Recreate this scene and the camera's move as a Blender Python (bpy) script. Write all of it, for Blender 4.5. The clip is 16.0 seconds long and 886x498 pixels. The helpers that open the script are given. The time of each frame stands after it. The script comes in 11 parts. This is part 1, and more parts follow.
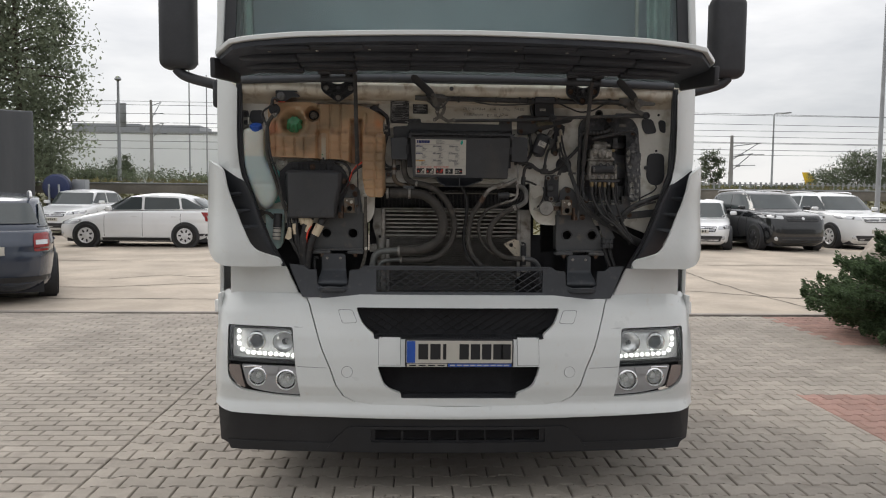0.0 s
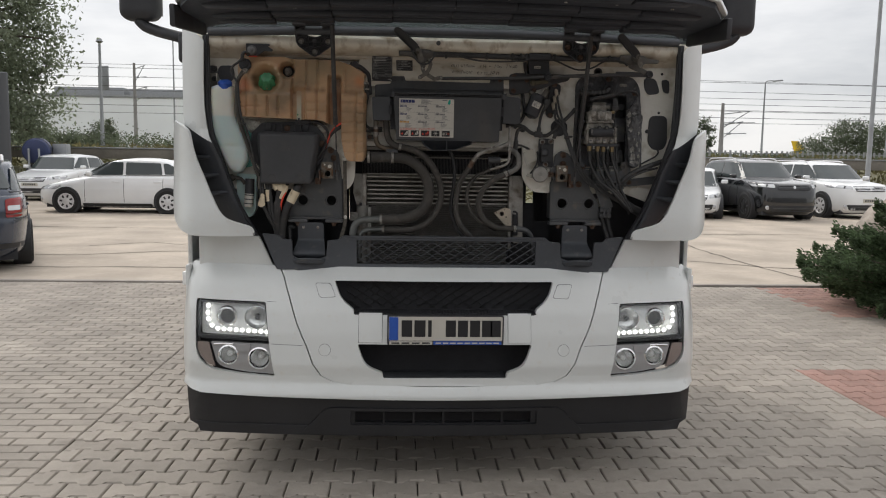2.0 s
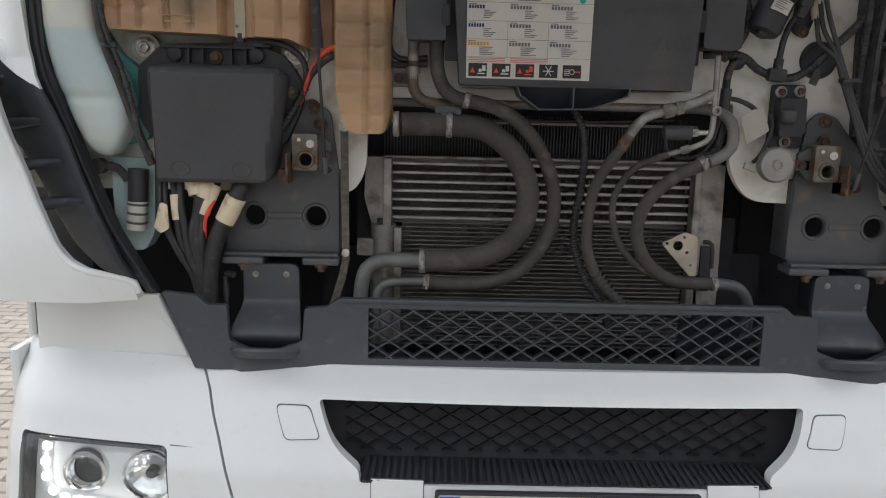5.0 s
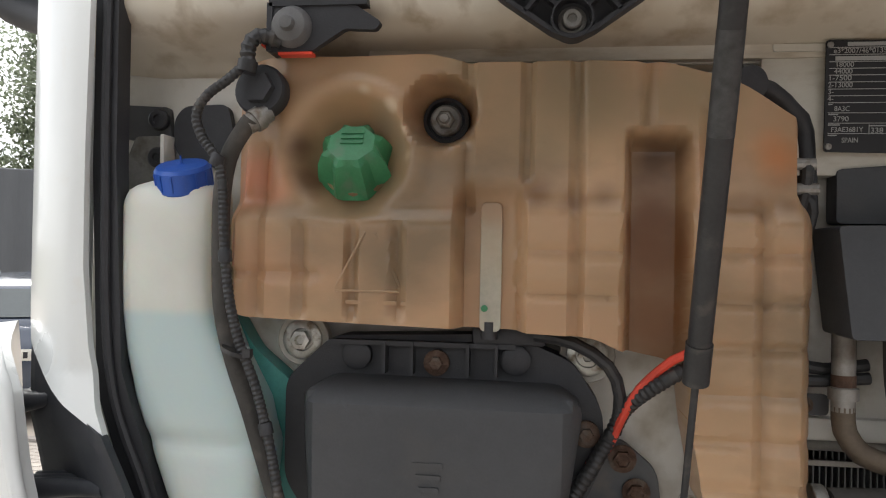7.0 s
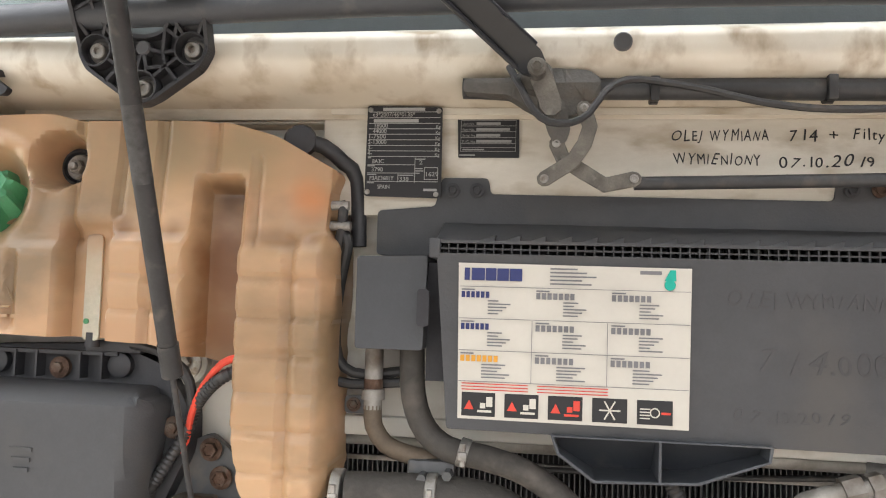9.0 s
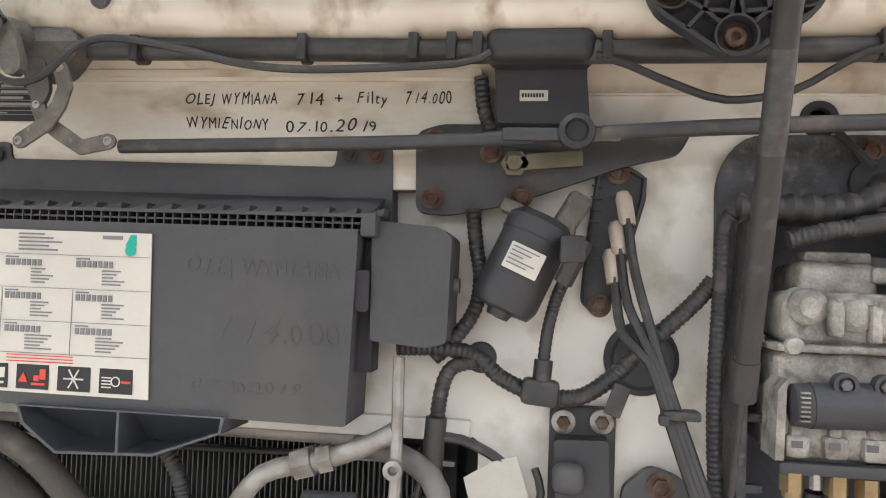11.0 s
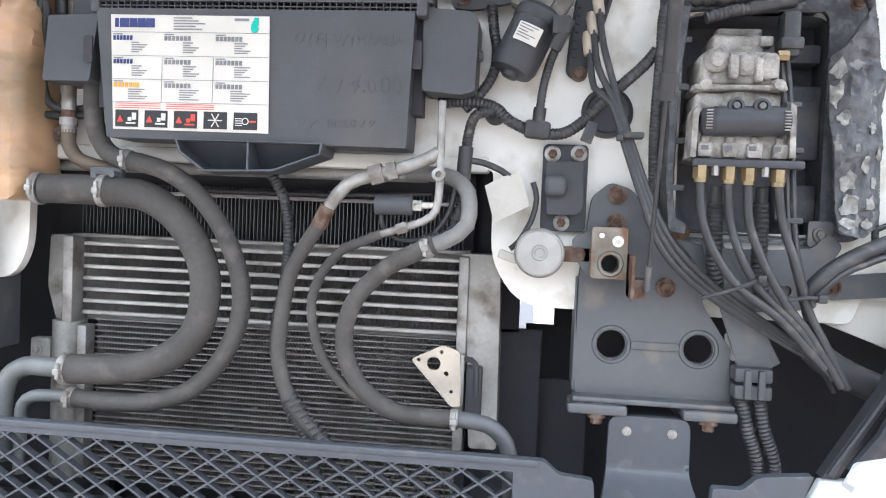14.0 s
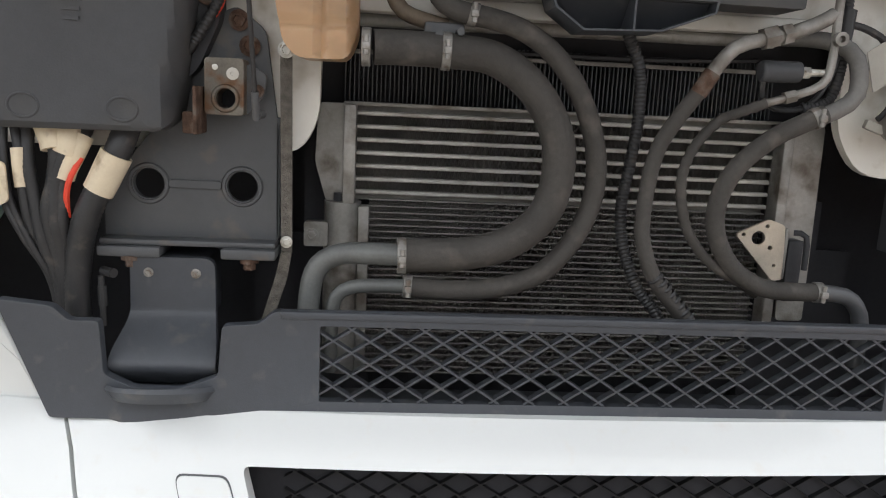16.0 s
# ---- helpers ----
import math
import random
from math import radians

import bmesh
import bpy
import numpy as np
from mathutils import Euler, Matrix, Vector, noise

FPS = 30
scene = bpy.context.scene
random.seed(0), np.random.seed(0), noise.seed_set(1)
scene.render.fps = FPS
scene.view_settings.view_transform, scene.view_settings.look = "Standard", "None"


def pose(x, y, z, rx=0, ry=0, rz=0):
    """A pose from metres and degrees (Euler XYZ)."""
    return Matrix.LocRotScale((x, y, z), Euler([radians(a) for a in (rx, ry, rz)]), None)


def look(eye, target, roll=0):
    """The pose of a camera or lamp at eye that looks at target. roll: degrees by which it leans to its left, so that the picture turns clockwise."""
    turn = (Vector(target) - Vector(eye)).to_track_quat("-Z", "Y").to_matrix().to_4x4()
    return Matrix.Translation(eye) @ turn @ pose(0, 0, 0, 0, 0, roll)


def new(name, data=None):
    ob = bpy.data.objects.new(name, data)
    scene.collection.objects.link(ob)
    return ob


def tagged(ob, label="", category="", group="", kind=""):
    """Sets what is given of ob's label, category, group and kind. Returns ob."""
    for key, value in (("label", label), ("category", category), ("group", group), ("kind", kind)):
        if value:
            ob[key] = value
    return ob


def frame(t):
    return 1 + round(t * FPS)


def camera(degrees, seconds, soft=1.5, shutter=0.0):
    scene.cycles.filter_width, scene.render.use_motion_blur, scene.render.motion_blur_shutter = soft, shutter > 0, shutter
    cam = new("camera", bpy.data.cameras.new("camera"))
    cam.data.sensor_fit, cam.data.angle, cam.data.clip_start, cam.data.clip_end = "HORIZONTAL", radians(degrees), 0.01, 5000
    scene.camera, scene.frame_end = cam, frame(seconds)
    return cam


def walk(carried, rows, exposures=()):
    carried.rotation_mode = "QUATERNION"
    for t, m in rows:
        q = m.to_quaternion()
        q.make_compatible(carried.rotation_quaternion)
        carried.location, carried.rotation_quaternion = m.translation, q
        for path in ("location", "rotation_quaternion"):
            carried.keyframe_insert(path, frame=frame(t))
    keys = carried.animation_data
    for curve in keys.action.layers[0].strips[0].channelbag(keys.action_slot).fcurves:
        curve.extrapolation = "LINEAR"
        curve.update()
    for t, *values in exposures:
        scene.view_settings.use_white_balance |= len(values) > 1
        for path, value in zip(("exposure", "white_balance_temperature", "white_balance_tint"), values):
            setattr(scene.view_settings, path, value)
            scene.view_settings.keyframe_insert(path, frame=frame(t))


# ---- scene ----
cam = camera(59.8, 16.0, soft=1.1)
PATH = [
    (0, (-0.234, 0.268, 1.503), (-0.154, 2.262, 1.361), 0.6),
    (0.5, (-0.247, 0.286, 1.496), (-0.131, 2.277, 1.35), 0.8),
    (1, (-0.258, 0.326, 1.492), (-0.146, 2.316, 1.328), 0.9),
    (1.5, (-0.249, 0.412, 1.489), (-0.138, 2.399, 1.287), 0.9),
    (2, (-0.208, 0.548, 1.491), (-0.098, 2.532, 1.265), 0.9),
    (2.5, (-0.157, 0.739, 1.483), (-0.049, 2.72, 1.237), 1.0),
    (3, (-0.132, 1.026, 1.461), (-0.028, 3.006, 1.202), 1.1),
    (3.2, (-0.122, 1.153, 1.459), (-0.022, 3.133, 1.197), 1.2),
    (5.3, (-0.335, 2.793, 1.569), (-0.319, 4.757, 1.194), 1.4),
    (5.5, (-0.38, 2.928, 1.585), (-0.374, 4.892, 1.207), 1.5),
    (6, (-0.518, 3.192, 1.642), (-0.692, 5.144, 1.244), 0.9),
    (6.3, (-0.603, 3.303, 1.683), (-0.815, 5.279, 1.461), 1.3),
    (6.5, (-0.618, 3.358, 1.708), (-0.86, 5.341, 1.603), 1.3),
    (6.8, (-0.631, 3.41, 1.748), (-0.871, 5.396, 1.712), 1.2),
    (7, (-0.629, 3.423, 1.75), (-0.897, 5.405, 1.766), 1.1),
    (7.2, (-0.633, 3.429, 1.744), (-0.905, 5.409, 1.814), 0.9),
    (7.5, (-0.601, 3.422, 1.772), (-0.941, 5.392, 1.839), 1.3),
    (8, (-0.442, 3.366, 1.767), (-0.792, 5.332, 1.882), 1.4),
    (8.5, (-0.264, 3.323, 1.77), (-0.595, 5.293, 1.871), 1.3),
    (9, (-0.118, 3.316, 1.74), (-0.395, 5.293, 1.863), 1.7),
    (9.5, (0.041, 3.358, 1.746), (-0.236, 5.337, 1.827), 1.8),
    (10, (0.185, 3.416, 1.758), (-0.094, 5.394, 1.852), 1.9),
    (10.2, (0.24, 3.428, 1.752), (-0.035, 5.406, 1.858), 2.0),
    (12.3, (0.64, 3.335, 1.72), (0.329, 5.31, 1.768), 2.5),
    (12.5, (0.628, 3.302, 1.711), (0.311, 5.277, 1.756), 2.5),
    (13, (0.584, 3.176, 1.661), (0.267, 5.15, 1.715), 2.6),
    (13.5, (0.517, 3.078, 1.567), (0.257, 5.059, 1.65), 2.4),
    (13.7, (0.486, 3.05, 1.543), (0.239, 5.035, 1.549), 2.3),
    (14, (0.451, 3.044, 1.478), (0.214, 5.029, 1.407), 2.4),
    (14.5, (0.321, 3.081, 1.432), (0.197, 5.072, 1.294), 2.5),
    (15, (0.124, 3.072, 1.426), (0.068, 5.066, 1.287), 2.4),
    (15.5, (-0.119, 3.033, 1.43), (-0.021, 5.01, 1.146), 2.8),
    (15.7, (-0.204, 3.044, 1.418), (-0.074, 5.015, 1.107), 2.7),
    (15.9, (-0.288, 3.08, 1.422), (-0.134, 5.044, 1.078), 2.4),
    (16, (-0.332, 3.112, 1.437), (-0.173, 5.07, 1.058), 2.8),
]
EXPOSURES = [(0.0, 0.0, 6500, 10), (3.2, 0.05, 6500, 10), (5.3, 0.82, 6250, 10), (6.2, 1.15, 6250, 10), (7.5, 1.02, 6550, 10), (8.5, 1.85, 6600, 10), (9.0, 2.2, 6550, 10), (9.5, 2.2, 6550, 10), (10.0, 2.05, 6550, 10), (12.5, 2.70, 5900, 10), (13.5, 2.8, 5800, 10), (14.0, 2.68, 5700, 10), (14.5, 1.88, 5750, 10), (15.0, 1.52, 5950, 10), (15.5, 1.40, 6200, 10), (16.0, 1.25, 6350, 10)]
walk(cam, [(t, look(eye, target, roll)) for t, eye, target, roll in PATH], EXPOSURES)

# ---- sky and light: a bright overcast day ----
world = bpy.data.worlds.new("overcast_sky")
scene.world = world
world.use_nodes = True
wn, wl = world.node_tree.nodes, world.node_tree.links
wn.clear()
sky = wn.new("ShaderNodeTexSky")
sky.sky_type, sky.sun_disc = "NISHITA", False
sky.sun_elevation, sky.sun_rotation = radians(45), radians(-37)
sky_gain = wn.new("ShaderNodeVectorMath")
sky_gain.operation = "SCALE"
sky_gain.inputs["Scale"].default_value = 0.10
wl.new(sky.outputs[0], sky_gain.inputs[0])
wco = wn.new("ShaderNodeTexCoord")
wmap = wn.new("ShaderNodeMapping")
wmap.inputs["Scale"].default_value = (1.2, 1.2, 5.0)
wl.new(wco.outputs["Generated"], wmap.inputs[0])
cloud = wn.new("ShaderNodeTexNoise")
cloud.inputs["Scale"].default_value, cloud.inputs["Detail"].default_value = 2.2, 6.0
cloud.inputs["Roughness"].default_value = 0.55
wl.new(wmap.outputs[0], cloud.inputs["Vector"])
tone = wn.new("ShaderNodeValToRGB")
tone.color_ramp.elements[0].position, tone.color_ramp.elements[0].color = 0.34, (0.66, 0.67, 0.69, 1)
tone.color_ramp.elements[1].position, tone.color_ramp.elements[1].color = 0.62, (0.97, 0.96, 0.955, 1)
wl.new(cloud.outputs["Fac"], tone.inputs[0])
# an overcast sky is brighter overhead than at the horizon
aim = wn.new("ShaderNodeSeparateXYZ")
wl.new(wco.outputs["Generated"], aim.inputs[0])
rise = wn.new("ShaderNodeMapRange")
rise.inputs["From Min"].default_value, rise.inputs["From Max"].default_value = 0.05, 1.0
rise.inputs["To Min"].default_value, rise.inputs["To Max"].default_value = 0.90, 1.7
wl.new(aim.outputs["Z"], rise.inputs[0])
dome = wn.new("ShaderNodeVectorMath")
dome.operation = "SCALE"
wl.new(tone.outputs[0], dome.inputs[0])
# the clouds glow towards the hidden sun beyond the lorry
glow = wn.new("ShaderNodeMapRange")
glow.inputs["From Min"].default_value, glow.inputs["From Max"].default_value = -1.0, 1.0
glow.inputs["To Min"].default_value, glow.inputs["To Max"].default_value = 0.80, 1.12
wl.new(aim.outputs["Y"], glow.inputs[0])
both_ways = wn.new("ShaderNodeMath")
both_ways.operation = "MULTIPLY"
wl.new(rise.outputs[0], both_ways.inputs[0])
wl.new(glow.outputs[0], both_ways.inputs[1])
wl.new(both_ways.outputs[0], dome.inputs["Scale"])
veil = wn.new("ShaderNodeMix")
veil.data_type = "RGBA"
veil.inputs["Factor"].default_value = 0.9
wl.new(sky_gain.outputs[0], veil.inputs["A"])
wl.new(dome.outputs[0], veil.inputs["B"])
wbg = wn.new("ShaderNodeBackground")
wbg.inputs["Strength"].default_value = 1.0
wl.new(veil.outputs["Result"], wbg.inputs[0])
wl.new(wbg.outputs[0], wn.new("ShaderNodeOutputWorld").inputs[0])

sun = new("sun", bpy.data.lights.new("sun", "SUN"))
sun.data.energy, sun.data.angle, sun.data.color = 1.5, radians(25), (1.0, 0.95, 0.88)
sun.matrix_world = look((-7.5, 14, 13.5), (0, 4, 1))

# ---- materials ----


def mat(name, col, rough=0.5, metal=0.0, var=0.15, scale=6.0, bump=0.1, bscale=150.0, dirt=None, amount=0.0, dscale=4.0,
        coat=0.0, sub=0.0, trans=0.0, rand=0.0, emit=0.0, stretch=(1, 1, 1), spec=0.5, island=0.0, crisp=False, fine=1.0, tint=None, marks=(), line=None):
    """A principled surface with colour variation at two scales, stains, placed marks and fine relief, at real-world
    size.
    """
    m = bpy.data.materials.new(name)
    m.use_nodes = True
    n, l = m.node_tree.nodes, m.node_tree.links
    b = n["Principled BSDF"]
    b.inputs["Roughness"].default_value, b.inputs["Metallic"].default_value = rough, metal
    b.inputs["Specular IOR Level"].default_value = spec
    b.inputs["Coat Weight"].default_value, b.inputs["Coat Roughness"].default_value = coat, 0.08
    b.inputs["Transmission Weight"].default_value = trans
    if sub:
        b.inputs["Subsurface Weight"].default_value = sub
        b.inputs["Subsurface Radius"].default_value = (0.03, 0.015, 0.008)
        b.inputs["Subsurface Scale"].default_value = 0.6
    geo = n.new("ShaderNodeNewGeometry")
    place = n.new("ShaderNodeMapping")
    place.inputs["Scale"].default_value = stretch
    l.new(geo.outputs["Position"], place.inputs[0])

    def noise_at(s, detail=4.0):
        t = n.new("ShaderNodeTexNoise")
        t.inputs["Scale"].default_value, t.inputs["Detail"].default_value = s, detail
        l.new(place.outputs[0], t.inputs["Vector"])
        return t.outputs["Fac"]

    def ramp(value, a, c, p0=0.3, p1=0.7):
        r = n.new("ShaderNodeValToRGB")
        r.color_ramp.elements[0].position, r.color_ramp.elements[0].color = p0, (*a, 1)
        r.color_ramp.elements[1].position, r.color_ramp.elements[1].color = p1, (*c, 1)
        l.new(value, r.inputs[0])
        return r.outputs[0]

    def ramp_scaled(value, reach, weight):
        r = n.new("ShaderNodeMapRange")
        r.interpolation_type = "SMOOTHSTEP"
        r.inputs["From Min"].default_value, r.inputs["From Max"].default_value = reach * 0.6, reach * 1.6
        r.inputs["To Min"].default_value, r.inputs["To Max"].default_value = weight, 0.0
        l.new(value, r.inputs["Value"])
        return r.outputs[0]

    def mixed(fac, a, c, kind="MIX"):
        x = n.new("ShaderNodeMix")
        x.data_type, x.blend_type = "RGBA", kind
        for socket, value in (("Factor", fac), ("A", a), ("B", c)):
            if isinstance(value, (int, float)):
                x.inputs[socket].default_value = value
            elif isinstance(value, tuple):
                x.inputs[socket].default_value = (*value, 1)
            else:
                l.new(value, x.inputs[socket])
        return x.outputs["Result"]

    low, high = tuple(c * (1 - var) for c in col), tuple(min(1, c * (1 + var)) for c in col)
    colour = ramp(noise_at(scale), low, high)
    grain = noise_at(scale * 14, 2.0)
    colour = mixed(0.5 * fine * min(1, var * 2), colour, ramp(grain, (0.35, 0.35, 0.35), (0.65, 0.65, 0.65)), "OVERLAY")
    specks = noise_at(scale * 70, 2.0)
    colour = mixed(0.22 * fine * min(1, var * 2), colour, ramp(specks, (0.30, 0.30, 0.30), (0.70, 0.70, 0.70), 0.36, 0.64), "OVERLAY")
    if tint:
        colour = mixed(ramp(noise_at(scale * 1.7, 2.0), (0, 0, 0), (1, 1, 1), 0.42, 0.66), colour, tint)
    if dirt:
        spots = ramp(noise_at(dscale, 8.0), (0, 0, 0), (1, 1, 1), 0.62 - 0.3 * amount, (0.65 - 0.3 * amount) if crisp else (0.78 - 0.2 * amount))
        colour = mixed(spots, colour, dirt)
    if line:
        # a streaky dirt line at a height: (z, softness, raggedness, colour, weight)
        up = n.new("ShaderNodeSeparateXYZ")
        l.new(geo.outputs["Position"], up.inputs[0])
        streak = n.new("ShaderNodeTexNoise")
        streak.inputs["Scale"].default_value, streak.inputs["Detail"].default_value = 16.0, 6.0
        drawn = n.new("ShaderNodeMapping")
        drawn.inputs["Scale"].default_value = (1.0, 1.0, 0.35)
        l.new(geo.outputs["Position"], drawn.inputs[0])
        l.new(drawn.outputs[0], streak.inputs["Vector"])
        ragged = n.new("ShaderNodeMath")
        ragged.operation = "MULTIPLY_ADD"
        ragged.inputs[1].default_value = line[2]
        l.new(streak.outputs["Fac"], ragged.inputs[0])
        l.new(up.outputs["Z"], ragged.inputs[2])
        step = n.new("ShaderNodeMapRange")
        step.interpolation_type = "SMOOTHSTEP"
        mid = line[0] + 0.5 * line[2]
        step.inputs["From Min"].default_value, step.inputs["From Max"].default_value = mid - line[1], mid + line[1]
        step.inputs["To Min"].default_value, step.inputs["To Max"].default_value = line[4], 0.0
        l.new(ragged.outputs[0], step.inputs["Value"])
        colour = mixed(step.outputs[0], colour, line[3])
    # placed spots of colour: stains, and shade or highlights painted in
    for mx, my, mz, reach, mark_col, weight in marks:
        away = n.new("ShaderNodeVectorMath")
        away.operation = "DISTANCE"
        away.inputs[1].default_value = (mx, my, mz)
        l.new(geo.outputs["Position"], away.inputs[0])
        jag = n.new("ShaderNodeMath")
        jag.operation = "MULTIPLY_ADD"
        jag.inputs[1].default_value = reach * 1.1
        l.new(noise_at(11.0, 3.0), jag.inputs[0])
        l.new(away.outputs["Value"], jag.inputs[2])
        colour = mixed(ramp_scaled(jag.outputs[0], reach, weight), colour, mark_col)
    if rand or island:
        info = n.new("ShaderNodeObjectInfo").outputs["Random"] if rand else geo.outputs["Random Per Island"]
        k = rand or island
        colour = mixed(1.0, colour, ramp(info, (1 - k,) * 3, (1 + 0 * k,) * 3, 0.0, 1.0), "MULTIPLY")
    l.new(colour, b.inputs["Base Color"])
    if emit:
        b.inputs["Emission Strength"].default_value = emit
        b.inputs["Emission Color"].default_value = (*col, 1)
    if bump:
        r = n.new("ShaderNodeMapRange")
        r.inputs["To Min"].default_value, r.inputs["To Max"].default_value = max(0.02, rough - 0.12), min(1, rough + 0.12)
        l.new(noise_at(scale * 3), r.inputs[0])
        l.new(r.outputs[0], b.inputs["Roughness"])
        bp = n.new("ShaderNodeBump")
        bp.inputs["Strength"].default_value, bp.inputs["Distance"].default_value = bump, 0.003
        l.new(noise_at(bscale, 3.0), bp.inputs["Height"])
        l.new(bp.outputs[0], b.inputs["Normal"])
    return m


def glass(name, tint=(0.8, 0.85, 0.85), rough=0.02):
    m = bpy.data.materials.new(name)
    m.use_nodes = True
    b = m.node_tree.nodes["Principled BSDF"]
    b.inputs["Base Color"].default_value = (*tint, 1)
    b.inputs["Roughness"].default_value, b.inputs["Transmission Weight"].default_value = rough, 1.0
    b.inputs["IOR"].default_value = 1.45
    return m


WHITE = mat("white_paint", (0.68, 0.70, 0.69), 0.32, var=0.03, scale=2.5, bump=0.02, bscale=60, dirt=(0.66, 0.66, 0.63), amount=0.05, dscale=30, coat=0.5)
CREAM = mat("dirty_cream_panel", (0.66, 0.615, 0.52), 0.45, var=0.16, scale=7, bump=0.06, bscale=40, dirt=(0.30, 0.235, 0.155), amount=0.36, dscale=15, stretch=(0.45, 1, 1.8), coat=0.2, tint=(0.58, 0.52, 0.415))
BEAM = mat("stained_cream_beam", (0.70, 0.665, 0.575), 0.42, var=0.10, scale=7, bump=0.06, bscale=40, dirt=(0.34, 0.27, 0.185), amount=0.34, dscale=24, stretch=(1.0, 1, 0.6), coat=0.25, tint=(0.62, 0.57, 0.47), line=(2.004, 0.012, 0.05, (0.43, 0.36, 0.265), 0.50))
PANEL = mat("white_cab_panel", (0.69, 0.67, 0.61), 0.4, var=0.08, scale=7, bump=0.05, bscale=50, dirt=(0.46, 0.42, 0.34), amount=0.34, dscale=17, coat=0.25)
BLACK = mat("black_plastic", (0.030, 0.031, 0.035), 0.55, var=0.2, scale=5, bump=0.12, bscale=500)
DUSTY = mat("dusty_dark_plastic", (0.050, 0.052, 0.056), 0.6, var=0.15, scale=4, bump=0.1, bscale=400, dirt=(0.066, 0.064, 0.062), amount=0.35, dscale=9)
TRIM = mat("dark_grey_trim", (0.052, 0.057, 0.066), 0.5, var=0.12, scale=4, bump=0.1, bscale=450, dirt=(0.09, 0.09, 0.09), amount=0.1, dscale=30)
RUBBER = mat("rubber_hose", (0.049, 0.045, 0.040), 0.75, var=0.28, scale=9, bump=0.2, bscale=220, dirt=(0.094, 0.083, 0.072), amount=0.2, dscale=25)
CABLE = mat("black_cable", (0.026, 0.026, 0.027), 0.5, var=0.25, scale=20, bump=0.1, bscale=300, dirt=(0.08, 0.07, 0.06), amount=0.12, dscale=40)
STEEL = mat("grey_painted_steel", (0.075, 0.078, 0.082), 0.5, var=0.12, scale=5, bump=0.08, bscale=120, dirt=(0.125, 0.11, 0.095), amount=0.12, dscale=20)
ALU = mat("dull_aluminium", (0.29, 0.28, 0.26), 0.55, 0.55, var=0.2, scale=12, bump=0.2, bscale=180, dirt=(0.12, 0.10, 0.08), amount=0.35, dscale=18)
CASTING = mat("cast_aluminium", (0.27, 0.255, 0.23), 0.7, 0.15, var=0.45, scale=26, bump=1.0, bscale=120, dirt=(0.115, 0.10, 0.083), amount=0.42, dscale=48)
TUBE_ALU = mat("radiator_aluminium", (0.42, 0.41, 0.38), 0.5, 0.4, var=0.2, scale=16, bump=0.1, dirt=(0.15, 0.12, 0.09), amount=0.25, dscale=15)
FIN = mat("dusty_fins", (0.22, 0.21, 0.19), 0.7, 0.2, var=0.3, scale=14, bump=0.1)
RUST = mat("rusty_steel", (0.105, 0.060, 0.040), 0.8, 0.3, var=0.5, scale=60, bump=0.5, bscale=300, dirt=(0.14, 0.12, 0.10), amount=0.42, dscale=60)
ZINC = mat("zinc_bolt", (0.55, 0.54, 0.50), 0.4, 0.8, var=0.2, scale=60, bump=0.1, dirt=(0.2, 0.15, 0.1), amount=0.3, dscale=90)
BRASS = mat("brass", (0.25, 0.19, 0.105), 0.38, 0.8, var=0.2, scale=60, bump=0.1)
RED = mat("red_cable", (0.65, 0.06, 0.03), 0.5, var=0.2, scale=20, bump=0.05)
SLEEVE = mat("cream_sleeve", (0.68, 0.58, 0.42), 0.7, var=0.1, scale=20, bump=0.15, dirt=(0.3, 0.22, 0.14), amount=0.2, dscale=30)
PAPER = mat("paper_tag", (0.37, 0.355, 0.31), 0.8, var=0.06, scale=20, bump=0.1)
INK = mat("black_ink", (0.012, 0.012, 0.014), 0.6, var=0.1, bump=0)
FADED = mat("faded_marker", (0.0480, 0.0475, 0.0505), 0.6, var=0.2, bump=0)
STICKER = mat("label_white", (0.54, 0.52, 0.465), 0.5, var=0.04, scale=12, bump=0.02)
# also backs openings, its black standing in for the shade inside them
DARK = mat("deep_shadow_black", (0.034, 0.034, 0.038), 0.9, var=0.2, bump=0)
CHROME = mat("chrome", (0.8, 0.8, 0.8), 0.12, 1.0, var=0.05, bump=0)
REFLECT = mat("bright_reflector", (0.94, 0.94, 0.93), 0.14, 0.65, var=0.08, scale=30, bump=0.1, bscale=60)
FOGGREY = mat("silver_fog_panel", (0.36, 0.36, 0.365), 0.35, 0.25, var=0.08, scale=10, bump=0.03)
SILVER = mat("silver_lamp_housing", (0.90, 0.90, 0.89), 0.28, 0.0, var=0.08, scale=10, bump=0.03)
GREENCAP = mat("green_plastic", (0.045, 0.22, 0.095), 0.45, var=0.2, scale=25, bump=0.08, dirt=(0.10, 0.20, 0.12), amount=0.2, dscale=40)
BLUECAP = mat("blue_plastic", (0.02, 0.09, 0.42), 0.4, var=0.1, scale=25, bump=0.05)
BOTTLED = mat("bottle_half_full_of_blue_fluid", (0.62, 0.63, 0.57), 0.36, var=0.10, scale=7, bump=0.04, sub=0.3, fine=0.3, line=(1.684, 0.007, 0.006, (0.455, 0.56, 0.555), 0.95), marks=((-1.01, 4.20, 1.49, 0.11, (0.58, 0.61, 0.565), 0.85), (-0.95, 4.21, 1.67, 0.045, (0.20, 0.42, 0.38), 0.7), (-0.93, 4.22, 1.60, 0.03, (0.25, 0.46, 0.42), 0.5)))
CLIP = mat("dull_clamp_steel", (0.30, 0.29, 0.27), 0.5, 0.6, var=0.25, scale=50, bump=0.1, dirt=(0.16, 0.12, 0.09), amount=0.3, dscale=70)
